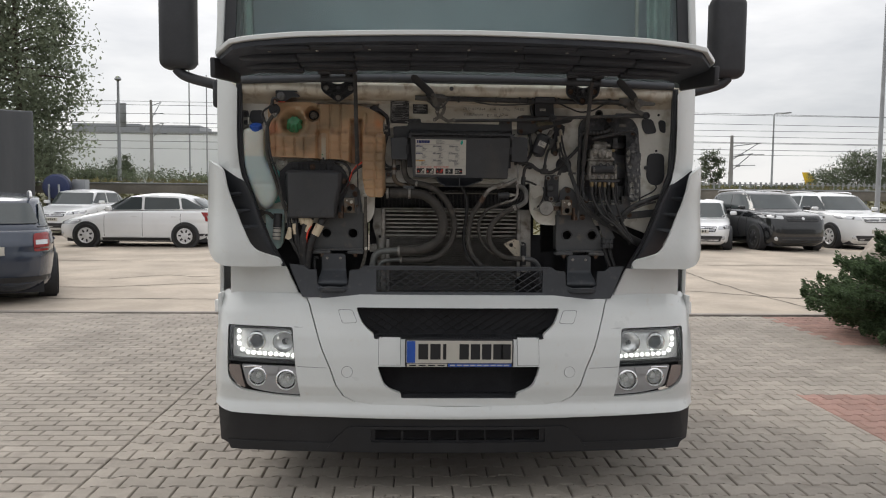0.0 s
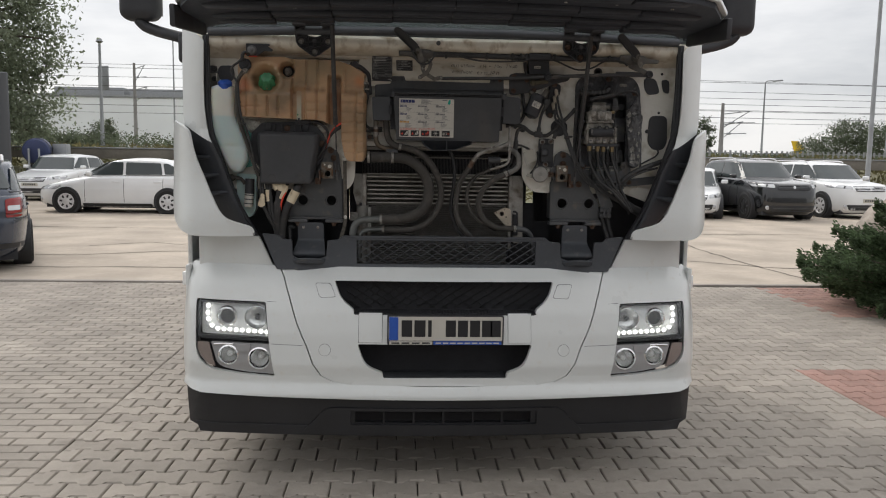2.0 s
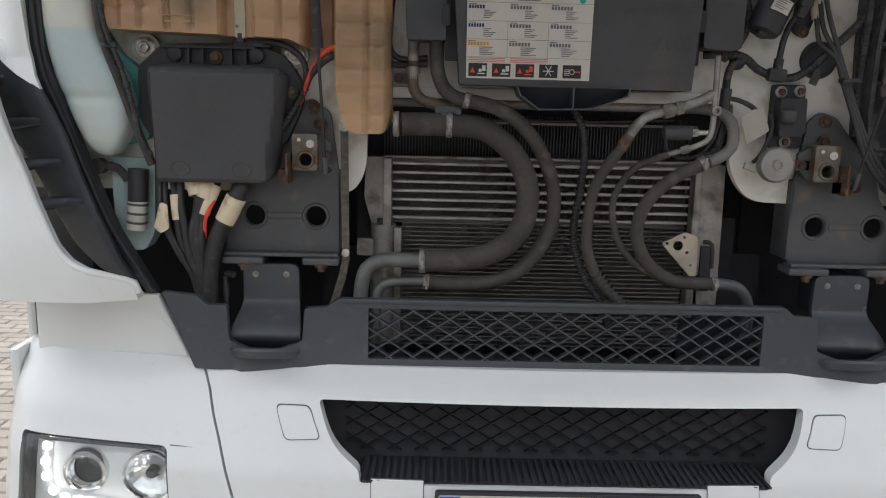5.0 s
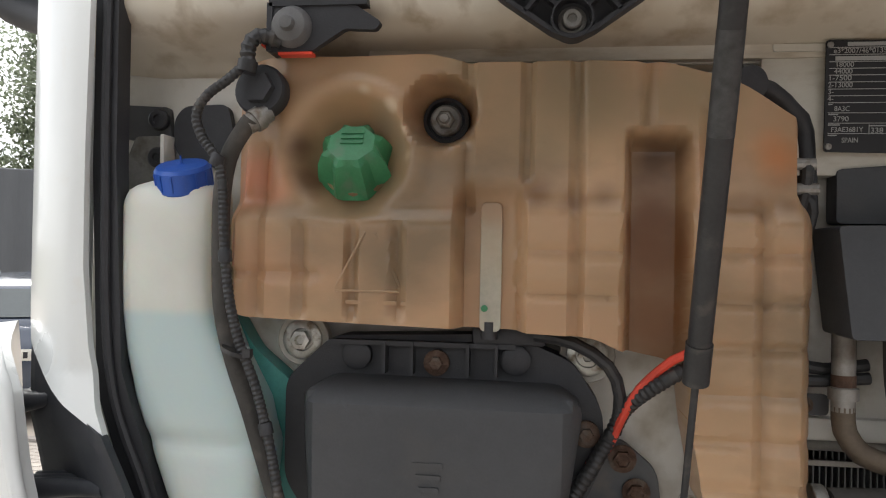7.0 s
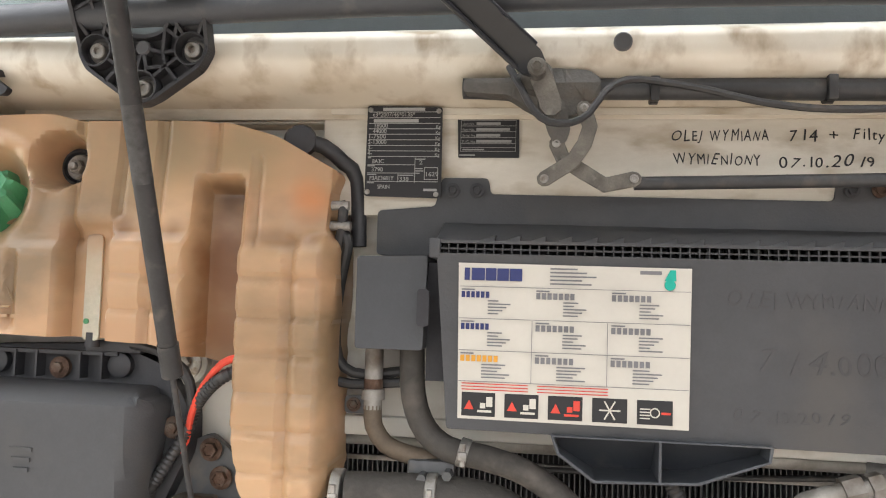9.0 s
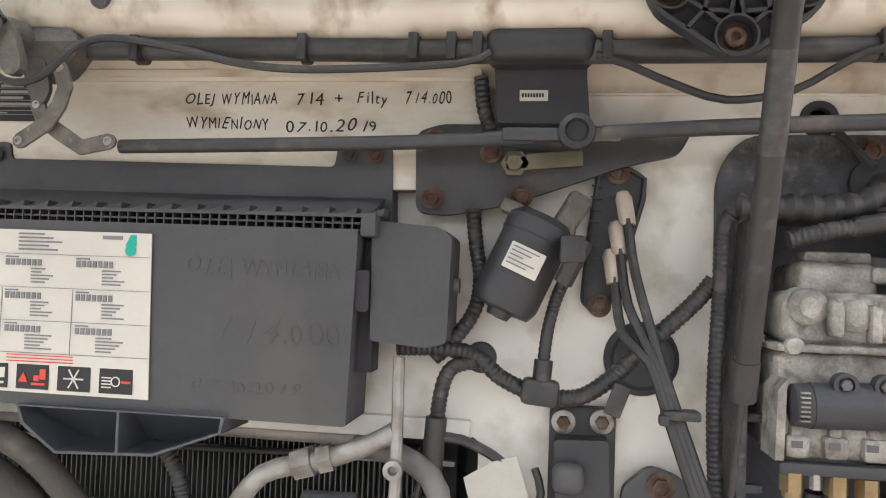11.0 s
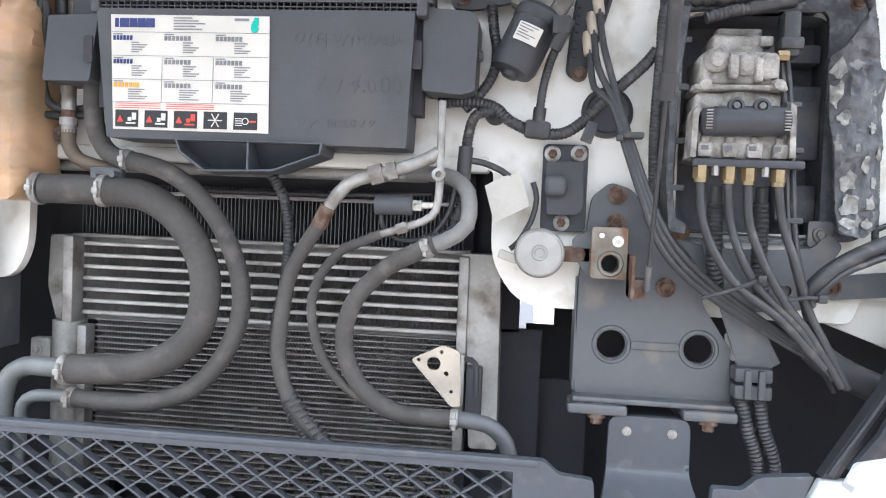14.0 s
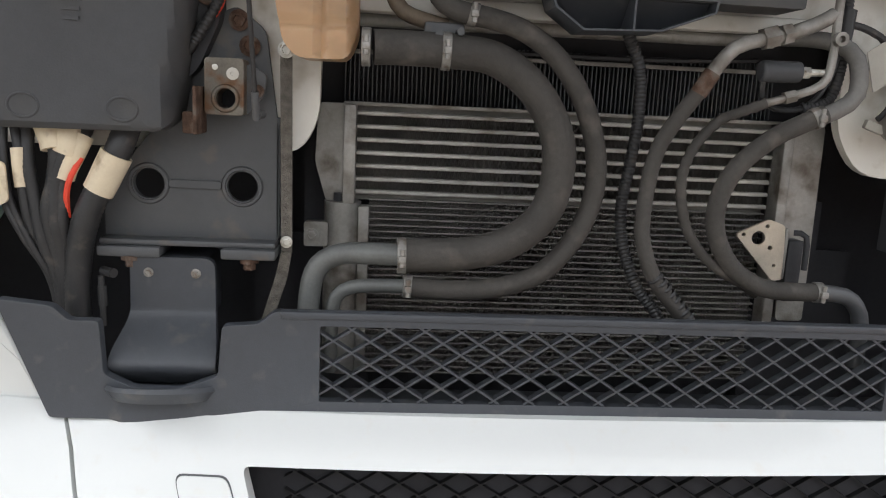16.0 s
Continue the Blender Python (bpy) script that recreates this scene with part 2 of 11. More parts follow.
# the bottle side's shade is put into this darker teal
TEAL = mat("bottle_side_shade_teal", (0.075, 0.27, 0.24), 0.45, var=0.2, scale=7, bump=0.05, sub=0.2)
GLASS = glass("clear_glass", (0.93, 0.95, 0.95))
TINTED = glass("tinted_glass", (0.35, 0.42, 0.42))
LED = mat("lit_daytime_led", (1.0, 0.98, 0.92), 0.4, var=0.0, bump=0, emit=3.0)
AMBER = mat("pale_amber_reflector", (0.24, 0.20, 0.18), 0.2, var=0.1, bump=0)

# ---- building helpers ----
ORIGIN = {}


def thing(name, at, label, category, group="", kind=""):
    e = new(name)
    e.empty_display_size = 0.1
    e.location = at
    ORIGIN[e] = Vector(at)
    return tagged(e, label, category, group, kind)


def part(name, bm, material, parent=None, label="", bevel=0.0, seg=2, flat=False, sharp=35):
    """Links a bmesh in world metres as one mesh, under a thing or a part if one is given."""
    at = ORIGIN[parent] if parent else Vector((0, 0, 0))
    bmesh.ops.translate(bm, vec=-at, verts=bm.verts[:])
    me = bpy.data.meshes.new(name)
    bm.to_mesh(me)
    bm.free()
    for m in material if isinstance(material, (list, tuple)) else [material]:
        me.materials.append(m)
    if not flat:
        me.shade_smooth()
        me.set_sharp_from_angle(angle=radians(sharp))
    ob = new(name, me)
    if parent:
        ob.parent = parent
    ORIGIN[ob] = at
    if bevel:
        mod = ob.modifiers.new("bevel", "BEVEL")
        mod.width, mod.segments, mod.limit_method, mod.angle_limit = bevel, seg, "ANGLE", radians(40)
    if label:
        ob["label"] = label
    return ob


def solo(name, bm, material, label, category, group="", kind="", **more):
    """A thing of a single mesh, with its origin at its base."""
    lo = [min(v.co[i] for v in bm.verts) for i in range(3)]
    hi = [max(v.co[i] for v in bm.verts) for i in range(3)]
    at = Vector(((lo[0] + hi[0]) / 2, (lo[1] + hi[1]) / 2, lo[2]))
    bmesh.ops.translate(bm, vec=-at, verts=bm.verts[:])
    ob = part(name, bm, material, None, **more)
    ob.location = at
    ORIGIN[ob] = at
    return tagged(ob, label, category, group, kind)


def merge(*parts):
    out = bmesh.new()
    for b in parts:
        me = bpy.data.meshes.new("joined")
        b.to_mesh(me)
        b.free()
        out.from_mesh(me)
        bpy.data.meshes.remove(me)
    return out


def box(x0, x1, y0, y1, z0, z1, r=0.0, seg=2):
    bm = bmesh.new()
    bmesh.ops.create_cube(bm, size=1, matrix=Matrix.LocRotScale(((x0 + x1) / 2, (y0 + y1) / 2, (z0 + z1) / 2), None, (x1 - x0, y1 - y0, z1 - z0)))
    if r:
        bmesh.ops.bevel(bm, geom=bm.edges[:], offset=r, segments=seg, profile=0.5, affect="EDGES", clamp_overlap=True)
    return bm


def turned(bm, m):
    bmesh.ops.transform(bm, matrix=m, verts=bm.verts[:])
    return bm


def axis_matrix(p, d):
    return Matrix.Translation(p) @ Vector(d).to_track_quat("Z", "Y").to_matrix().to_4x4()


def lathe(p, d, profile, n=24, cap=True):
    """A turned body: profile of (radius, height) along the axis d from p."""
    bm = bmesh.new()
    rings = []
    for r, h in profile:
        if r < 1e-6:
            rings.append([bm.verts.new((0, 0, h))])
        else:
            rings.append([bm.verts.new((r * math.cos(2 * math.pi * i / n), r * math.sin(2 * math.pi * i / n), h)) for i in range(n)])
    for a, b in zip(rings, rings[1:]):
        for i in range(n):
            j = (i + 1) % n
            if len(a) == 1 and len(b) == 1:
                continue
            if len(a) == 1:
                bm.faces.new((a[0], b[j], b[i]))
            elif len(b) == 1:
                bm.faces.new((a[i], a[j], b[0]))
            else:
                bm.faces.new((a[i], a[j], b[j], b[i]))
    if cap and len(rings[0]) > 1:
        bm.faces.new(rings[0][::-1])
    if cap and len(rings[-1]) > 1:
        bm.faces.new(rings[-1])
    bmesh.ops.recalc_face_normals(bm, faces=bm.faces[:])
    return turned(bm, axis_matrix(p, d))


def rod(p, q, r, n=16, r2=None):
    d = Vector(q) - Vector(p)
    r2 = r if r2 is None else r2
    return lathe(p, d, [(r, 0), (r2, d.length)], n)


def spline(points, step=0.01):
    """Points at even steps along a smooth curve through the given ones."""
    p = [Vector(q) for q in points]
    p = [2 * p[0] - p[1]] + p + [2 * p[-1] - p[-2]]
    out = []
    for a, b, c, d in zip(p, p[1:], p[2:], p[3:]):
        k = max(2, int((c - b).length / step))
        for i in range(k):
            t = i / k
            out.append(0.5 * (2 * b + (c - a) * t + (2 * a - 5 * b + 4 * c - d) * t * t + (3 * b - a - 3 * c + d) * t ** 3))
    return out + [p[-2]]


def tube(points, r, n=10, step=0.015, ribs=0.0, pitch=0.006):
    """A hose, pipe or cable along a smooth curve; ribs makes a corrugated conduit."""
    pts = spline(points, pitch / 2 if ribs else step)
    bm = bmesh.new()
    rings = []
    up = Vector((0.13, 0.3, 0.94))
    for i, p in enumerate(pts):
        d = (pts[min(i + 1, len(pts) - 1)] - pts[max(i - 1, 0)]).normalized()
        side = d.cross(up)
        side = side.normalized() if side.length > 1e-4 else Vector((1, 0, 0))
        up = side.cross(d).normalized()
        rr = r[0] + (r[1] - r[0]) * i / (len(pts) - 1) if isinstance(r, tuple) else r
        rr -= ribs * (i % 2)
        rings.append([bm.verts.new(p + rr * (math.cos(2 * math.pi * k / n) * side + math.sin(2 * math.pi * k / n) * up)) for k in range(n)])
    for a, b in zip(rings, rings[1:]):
        for k in range(n):
            bm.faces.new((a[k], a[(k + 1) % n], b[(k + 1) % n], b[k]))
    bm.faces.new(rings[0][::-1])
    bm.faces.new(rings[-1])
    bmesh.ops.recalc_face_normals(bm, faces=bm.faces[:])
    return bm


def rnd(points, r, n=4):
    """A polygon of (x, z) with its corners rounded; a point may carry a radius of its own."""
    out = []
    k = len(points)
    for i in range(k):
        p = Vector(points[i][:2])
        rr = points[i][2] if len(points[i]) > 2 else r
        a, b = Vector(points[i - 1][:2]) - p, Vector(points[(i + 1) % k][:2]) - p
        rr = min(rr, a.length * 0.48, b.length * 0.48)
        if rr < 1e-5:
            out.append(tuple(p))
            continue
        s, e = p + a.normalized() * rr, p + b.normalized() * rr
        for j in range(n + 1):
            t = j / n
            out.append(tuple((1 - t) ** 2 * s + 2 * t * (1 - t) * p + t * t * e))
    return out


def circle(x, z, r, n=20, rz=None):
    return [(x + r * math.cos(2 * math.pi * i / n), z + (rz or r) * math.sin(2 * math.pi * i / n)) for i in range(n)]


def rect(x0, x1, z0, z1):
    return [(x0, z0), (x1, z0), (x1, z1), (x0, z1)]


def mirrored(points):
    return [(-p[0], *p[1:]) for p in points][::-1]


def sheet(outline, y, thick, holes=(), step=0.0, step_z=None):
    """A plate that faces the front (towards -y): its outline and holes in (x, z), its face at y, a number or a function of x and z."""
    bm = bmesh.new()
    edges = []
    for loop in (outline, *holes):
        vs = [bm.verts.new((p[0], 0, p[1])) for p in loop]
        edges += [bm.edges.new((a, b)) for a, b in zip(vs, vs[1:] + vs[:1])]
    bmesh.ops.triangle_fill(bm, use_beauty=True, use_dissolve=False, edges=edges, normal=(0, -1, 0))
    if step:
        for axis, s in ((0, step), (2, step_z or step)):
            lo, hi = min(v.co[axis] for v in bm.verts), max(v.co[axis] for v in bm.verts)
            no = Vector((axis == 0, 0, axis == 2))
            for i in range(1, int((hi - lo) / s) + 1):
                bmesh.ops.bisect_plane(bm, geom=bm.verts[:] + bm.edges[:] + bm.faces[:], plane_co=no * (lo + i * (hi - lo) / (int((hi - lo) / s) + 1)), plane_no=no)
    for f in bm.faces:
        f.normal_update()
        if f.normal.y > 0:
            f.normal_flip()
    front = bm.faces[:]
    rim = [e for e in bm.edges if len(e.link_faces) == 1]
    rim = [(e.verts[0], e.verts[1], e.link_faces[0]) for e in rim]
    back = {v: bm.verts.new(v.co) for v in bm.verts[:]}
    for v, w in back.items():
        v.co.y = y(v.co.x, v.co.z) if callable(y) else y
        w.co.y = v.co.y + thick
    for f in front:
        bm.faces.new([back[v] for v in reversed(f.verts[:])])
    for a, b, f in rim:
        vs = f.verts[:]
        if vs[(vs.index(a) + 1) % len(vs)] != b:
            a, b = b, a
        bm.faces.new((b, a, back[a], back[b]))
    return bm


def rough(bm, amp=0.0016, freq=70.0, cuts=2):
    """A cast surface: finer faces, pushed in and out a little."""
    bmesh.ops.subdivide_edges(bm, edges=[e for e in bm.edges if e.calc_length() > 0.006], cuts=cuts, use_grid_fill=True)
    bm.normal_update()
    for v in bm.verts:
        v.co += v.normal * amp * (noise.noise(v.co * freq) + 0.6 * noise.noise(v.co * freq * 2.7))
    return bm


def smooth(a, b, t):
    t = min(1, max(0, (t - a) / (b - a)))
    return t * t * (3 - 2 * t)


def bolt(p, r=0.008, h=0.006, d=(0, -1, 0)):
    return merge(lathe(p, d, [(r * 1.5, 0), (r * 1.5, h * 0.3), (r * 1.3, h * 0.35)], 18), lathe(Vector(p) + Vector(d) * h * 0.3, d, [(r, 0), (r, h), (r * 0.75, h * 1.1), (r * 0.7, h * 0.7), (0, h * 0.7)], 6))


def writing(name, text, x, y, z, size, material, parent, lean=0.0, width=None):
    """Letters that face the front, from their lower left corner; pulled to a width if one is given."""
    c = bpy.data.curves.new(name, "FONT")
    c.body, c.size, c.extrude = text, size, 0.0003
    o = new(name, c)
    me = bpy.data.meshes.new_from_object(o.evaluated_get(bpy.context.evaluated_depsgraph_get()))
    bpy.data.objects.remove(o)
    bpy.data.curves.remove(c)
    bm = bmesh.new()
    bm.from_mesh(me)
    bpy.data.meshes.remove(me)
    if width:
        have = max(v.co.x for v in bm.verts) - min(v.co.x for v in bm.verts)
        bmesh.ops.scale(bm, vec=(width / have, 1, 1), verts=bm.verts[:])
    return part(name, turned(bm, pose(x, y, z, 90, lean, 0)), material, parent, flat=True)


def handwriting(name, text, x, y, z, size, material, parent, width, seed, tilt=0.0):
    """A word in a shaky hand: each letter set a little askew."""
    g = random.Random(seed)
    out, at = bmesh.new(), 0.0
    for ch in text:
        c = bpy.data.curves.new(name, "FONT")
        c.body, c.size, c.extrude, c.offset = ch, size * g.uniform(0.86, 1.12), 0.0003, 0.0
        c.shear = g.uniform(-0.15, 0.4)
        o = new(name, c)
        me = bpy.data.meshes.new_from_object(o.evaluated_get(bpy.context.evaluated_depsgraph_get()))
        bpy.data.objects.remove(o)
        bpy.data.curves.remove(c)
        wide = max(v.co.x for v in me.vertices) if len(me.vertices) else size * 0.3
        me.transform(pose(at, g.uniform(-0.0012, 0.0012), 0, 0, 0, g.uniform(-6, 6)))
        out.from_mesh(me)
        bpy.data.meshes.remove(me)
        at += wide + size * 0.10
    bmesh.ops.scale(out, vec=(width / at, 1, 1), verts=out.verts[:])
    return part(name, turned(out, pose(x, y, z, 90 + tilt, 0, 0)), material, parent, flat=True)

# ---- ground ----
BEHATON_X = -1.92
PAVE_END = 9.9
PAVE_STUFF = mat("grey_concrete_paver", (0.33, 0.295, 0.255), 0.85, var=0.16, scale=1.3, bump=0.35, bscale=220, dirt=(0.24, 0.21, 0.18), amount=0.12, dscale=5.0, island=0.20)
PAVE_ONE = mat("grey_paver", (0.33, 0.295, 0.255), 0.85, var=0.16, scale=1.3, bump=0.35, bscale=220, dirt=(0.24, 0.21, 0.18), amount=0.12, dscale=5.0, rand=0.20)
PAVE_RED = mat("red_concrete_paver", (0.34, 0.205, 0.17), 0.85, var=0.18, scale=1.6, bump=0.35, bscale=220, dirt=(0.25, 0.17, 0.14), amount=0.25, dscale=3, island=0.22)
JOINT = mat("sandy_joint", (0.075, 0.065, 0.055), 0.95, var=0.3, scale=3, bump=0.4, bscale=120)
CONCRETE = mat("worn_concrete", (0.43, 0.37, 0.305), 0.9, var=0.2, scale=0.9, bump=0.4, bscale=60, dirt=(0.33, 0.285, 0.235), amount=0.35, dscale=0.6)
EARTH = mat("dry_verge", (0.20, 0.19, 0.12), 0.95, var=0.3, scale=0.3, bump=0.5, bscale=20, dirt=(0.10, 0.12, 0.05), amount=0.4, dscale=0.2)


def slab(name, x0, x1, y0, y1, z, material, nx=1, ny=1):
    bm = bmesh.new()
    vs = [[bm.verts.new((x0 + (x1 - x0) * i / nx, y0 + (y1 - y0) * j / ny, z)) for i in range(nx + 1)] for j in range(ny + 1)]
    for j in range(ny):
        for i in range(nx):
            bm.faces.new((vs[j][i], vs[j][i + 1], vs[j + 1][i + 1], vs[j + 1][i]))
    return bm


ground = tagged(part("ground", slab("ground", -900, 900, -300, 1500, -0.03, EARTH, 12, 12), EARTH), "dry grassy verge running out to the horizon", "ground", kind="structure")
yard = tagged(part("yard", box(-26, 26, PAVE_END, 28.5, -0.3, 0.0), CONCRETE), "worn beige concrete yard with cracks and patches", "yard", kind="structure")
pave_bed = tagged(part("pavement", box(-26, 26, -8, PAVE_END - 0.004, -0.3, -0.020), JOINT), "grey interlocking concrete paving with sandy joints", "pavement", kind="structure")

# ---- the lorry's cab ----
truck = thing("truck", (0, 5.0, 0.0), "white lorry cab with its front flap raised, parked on grey pavers", "truck")


def bump_y(x, z):
    a = abs(x)
    y = float(np.interp(z, [0.2, 0.30, 0.40, 0.42, 0.445, 0.475, 0.51, 0.56, 0.70, 0.80, 0.90, 0.95, 1.0], [4.04, 4.03, 3.958, 3.952, 3.962, 3.980, 3.978, 3.968, 3.985, 4.01, 4.06, 4.10, 4.15]))
    y += 0.075 * (a / 1.1) ** 2
    u = min(1.0, max(0.0, (a - 1.08) / 0.15))
    return y + 0.15 * (1 - math.sqrt(1 - u * u * 0.98))


def both(name, make, material, parent=truck, label="", **k):
    """The same part on the cab's two sides: make(s) builds it for s = -1 and 1."""
    return [part(name, make(s), material, parent, label, **k) for s in (-1, 1)]


def side(points, s):
    return points if s < 0 else mirrored(points)


SEAM = [(-0.775, 0.992), (-0.748, 0.946), (-0.714, 0.856), (-0.675, 0.742), (-0.631, 0.646), (-0.603, 0.569), (-0.565, 0.511), (-0.509, 0.484), (-0.43, 0.470), (-0.2, 0.468)]
UPPER = rnd([(-0.512, 0.934), (-0.478, 0.855, 0.05), (-0.419, 0.812), (-0.419, 0.790), (0.419, 0.790), (0.419, 0.812), (0.478, 0.855, 0.05), (0.512, 0.934)], 0.012)
LOWER = rnd([(-0.40, 0.660), (-0.365, 0.560, 0.06), (-0.284, 0.528), (-0.284, 0.504), (0.284, 0.504), (0.284, 0.528), (0.365, 0.560, 0.06), (0.40, 0.660)], 0.012)
inner = [(p[0] + 0.003, p[1]) for p in SEAM]
centre_piece = inner + mirrored(inner)
bumper = part("bumper", sheet(centre_piece, bump_y, 0.03, [UPPER, LOWER], 0.05, 0.02), WHITE, truck, "white painted centre piece of the bumper", bevel=0.006, seg=3)
LIGHT = rnd([(-1.150, 0.845), (-0.822, 0.838), (-0.800, 0.64), (-0.777, 0.501, 0.01), (-0.92, 0.509, 0.05), (-1.08, 0.532, 0.06), (-1.142, 0.59, 0.04)], 0.015)
frame_left = [(p[0] - 0.003, p[1]) for p in SEAM] + [(-0.1, 0.465)]
frame_out = [(-1.195, 1.0)] + frame_left + mirrored(frame_left) + [(1.195, 1.0), (1.222, 0.97), (1.222, 0.44), (1.12, 0.424), (0.845, 0.415), (0.386, 0.408), (0, 0.406), (-0.386, 0.408), (-0.845, 0.415), (-1.12, 0.424), (-1.222, 0.44), (-1.222, 0.97)]
part("bumper_frame", sheet(frame_out, bump_y, 0.03, [LIGHT, mirrored(LIGHT)], 0.05, 0.012), WHITE, truck, "white bumper corners joined by a low strip", bevel=0.006, seg=3)
both("bumper_side", lambda s: box(*sorted((s * 1.208, s * 1.230)), 4.24, 5.1, 0.43, 0.985, 0.008), WHITE)
FLAPBLACK = mat("black_valance_plastic", (0.014, 0.0145, 0.017), 0.45, var=0.2, scale=5, bump=0.1, bscale=400)
black_low = [(-1.205, 0.432), (-1.12, 0.420), (-0.845, 0.411), (-0.386, 0.404), (0, 0.402), (0.386, 0.404), (0.845, 0.411), (1.12, 0.420), (1.205, 0.432), (1.19, 0.262), (1.07, 0.240), (0, 0.230), (-1.07, 0.240), (-1.19, 0.262)]
slots = [rnd(rect(-0.41 + 0.137 * i, -0.41 + 0.137 * i + 0.128, 0.292, 0.346), 0.006) for i in range(6)]
valance = part("lower_valance", sheet(black_low, lambda x, z: bump_y(x, 0.56) + 0.016 + 0.10 * max(0.0, 0.30 - z), 0.03, slots, 0.06), FLAPBLACK, truck, "black plastic valance below the bumper", bevel=0.006)
part("valance_rib", sheet(rnd([(-0.66, 0.236), (-0.54, 0.362), (0.54, 0.362), (0.66, 0.236)], 0.03), lambda x, z: bump_y(x, 0.56) + 0.006, 0.012, [[(p[0] * 1.0, p[1]) for p in rnd(rect(-0.43, 0.43, 0.284, 0.348), 0.008)]], 0.08), FLAPBLACK, truck, bevel=0.004)
part("valance_lip", sheet([(-1.15, 0.275), (1.15, 0.275), (1.13, 0.230), (-1.13, 0.230)], lambda x, z: bump_y(x, 0.56) + 0.012, 0.012, (), 0.08), FLAPBLACK, truck, bevel=0.004)
# dark sheet standing in for the shaded depth of the intakes
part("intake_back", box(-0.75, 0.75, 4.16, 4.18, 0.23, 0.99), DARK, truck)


def intake_mesh(x0, x1, z0, z1, y, cell, bar, slope=0.62):
    """Diamond lattice between two heights, of crossing flat bars."""
    bm = bmesh.new()
    h = z1 - z0
    run = h / slope
    n = int((x1 - x0 + run) / cell) + 1
    for s in (1, -1):
        for i in range(n + 1):
            a = x0 - run + i * cell
            pa, pb = (a, z0), (a + run, z1)
            if s < 0:
                pa, pb = (a + run, z0), (a, z1)
            (xa, za), (xb, zb) = sorted((pa, pb))
            if xb <= x0 or xa >= x1:
                continue
            k = (zb - za) / (xb - xa)
            if xa < x0:
                xa, za = x0, za + k * (x0 - xa)
            if xb > x1:
                xb, zb = x1, zb - k * (xb - x1)
            d = Vector((xb - xa, 0, zb - za)).normalized()
            o = Vector((-d.z, 0, d.x)) * bar / 2
            yy = y + (0.001 if s > 0 else 0)
            vs = []
            for yk in (yy, yy + 0.014):
                for q, w in (((xa, za), -1), ((xb, zb), -1), ((xb, zb), 1), ((xa, za), 1)):
                    vs.append(bm.verts.new((q[0] + o.x * w, yk, q[1] + o.z * w)))
            for f in ((0, 1, 2, 3), (7, 6, 5, 4), (0, 4, 5, 1), (1, 5, 6, 2), (2, 6, 7, 3), (3, 7, 4, 0)):
                bm.faces.new([vs[j] for j in f])
    bmesh.ops.recalc_face_normals(bm, faces=bm.faces[:])
    return bm


part("upper_intake_mesh", intake_mesh(-0.46, 0.46, 0.80, 0.93, 4.150, 0.060, 0.0024), mat("black_intake_mesh", (0.013, 0.013, 0.014), 0.6, var=0.2, bump=0.1), truck, "black diamond mesh set deep in the upper intake")
part("intake_step", box(-0.42, 0.42, 4.02, 4.14, 0.776, 0.794, 0.004), BLACK, truck, "ribbed black foot tread in the upper intake")
for i in range(56):
    part("tread_rib", box(-0.412 + i * 0.015, -0.405 + i * 0.015, 4.015, 4.12, 0.7945, 0.799), BLACK, truck)
part("lower_intake_tread", box(-0.285, 0.285, 3.985, 4.10, 0.492, 0.508, 0.004), BLACK, truck)
both("hatch_seam", lambda s: sheet(side(rnd([(-0.6018, 0.9238), (-0.529, 0.9238), (-0.5012, 0.8645), (-0.5762, 0.8602)], 0.012), s), lambda x, z: bump_y(x, z) - 0.0012, 0.002, (), 0.04), STEEL)
both("hatch_seam", lambda s: sheet(circle(s * 0.548, 0.632, 0.0275, 24), lambda x, z: bump_y(x, z) - 0.0012, 0.002, (), 0.03), STEEL)
both("hatch_seam", lambda s: sheet(side(rect(-0.3955, -0.2867, 0.6666, 0.8015), s), lambda x, z: bump_y(x, z) - 0.0012, 0.002, (), 0.05), STEEL)
both("bumper_hatch", lambda s: sheet(side(rnd([(-0.600, 0.922), (-0.530, 0.922), (-0.503, 0.866), (-0.575, 0.862)], 0.012), s), lambda x, z: bump_y(x, z) - 0.003, 0.004, (), 0.04), WHITE, label="small square hatch in the bumper", bevel=0.0015)
for seam_z, xa, xb in ((0.840, 0.816, 0.722), (0.653, 0.792, 0.648)):
    both("panel_seam", lambda s: tube([(s * (xa + (xb - xa) * k / 4), bump_y(xa + (xb - xa) * k / 4, seam_z) + 0.0004, seam_z - 0.004 * k / 4) for k in range(5)], 0.0013, 6, 0.02), STEEL, label="fine seam in the bumper skin")
both("tow_cover", lambda s: sheet(circle(s * 0.548, 0.632, 0.026, 24), lambda x, z: bump_y(x, z) - 0.003, 0.004, (), 0.03), WHITE, label="round tow-eye cover", bevel=0.0015)
both("plate_side_panel", lambda s: sheet(side(rect(-0.394, -0.288, 0.668, 0.800), s), lambda x, z: bump_y(x, z) - 0.0035, 0.004, (), 0.05), WHITE, bevel=0.0015)
both("side_marker", lambda s: box(*sorted((s * 1.222, s * 1.262)), 4.30, 4.36, 0.876, 0.942, 0.006), SILVER, label="small side marker lamp")

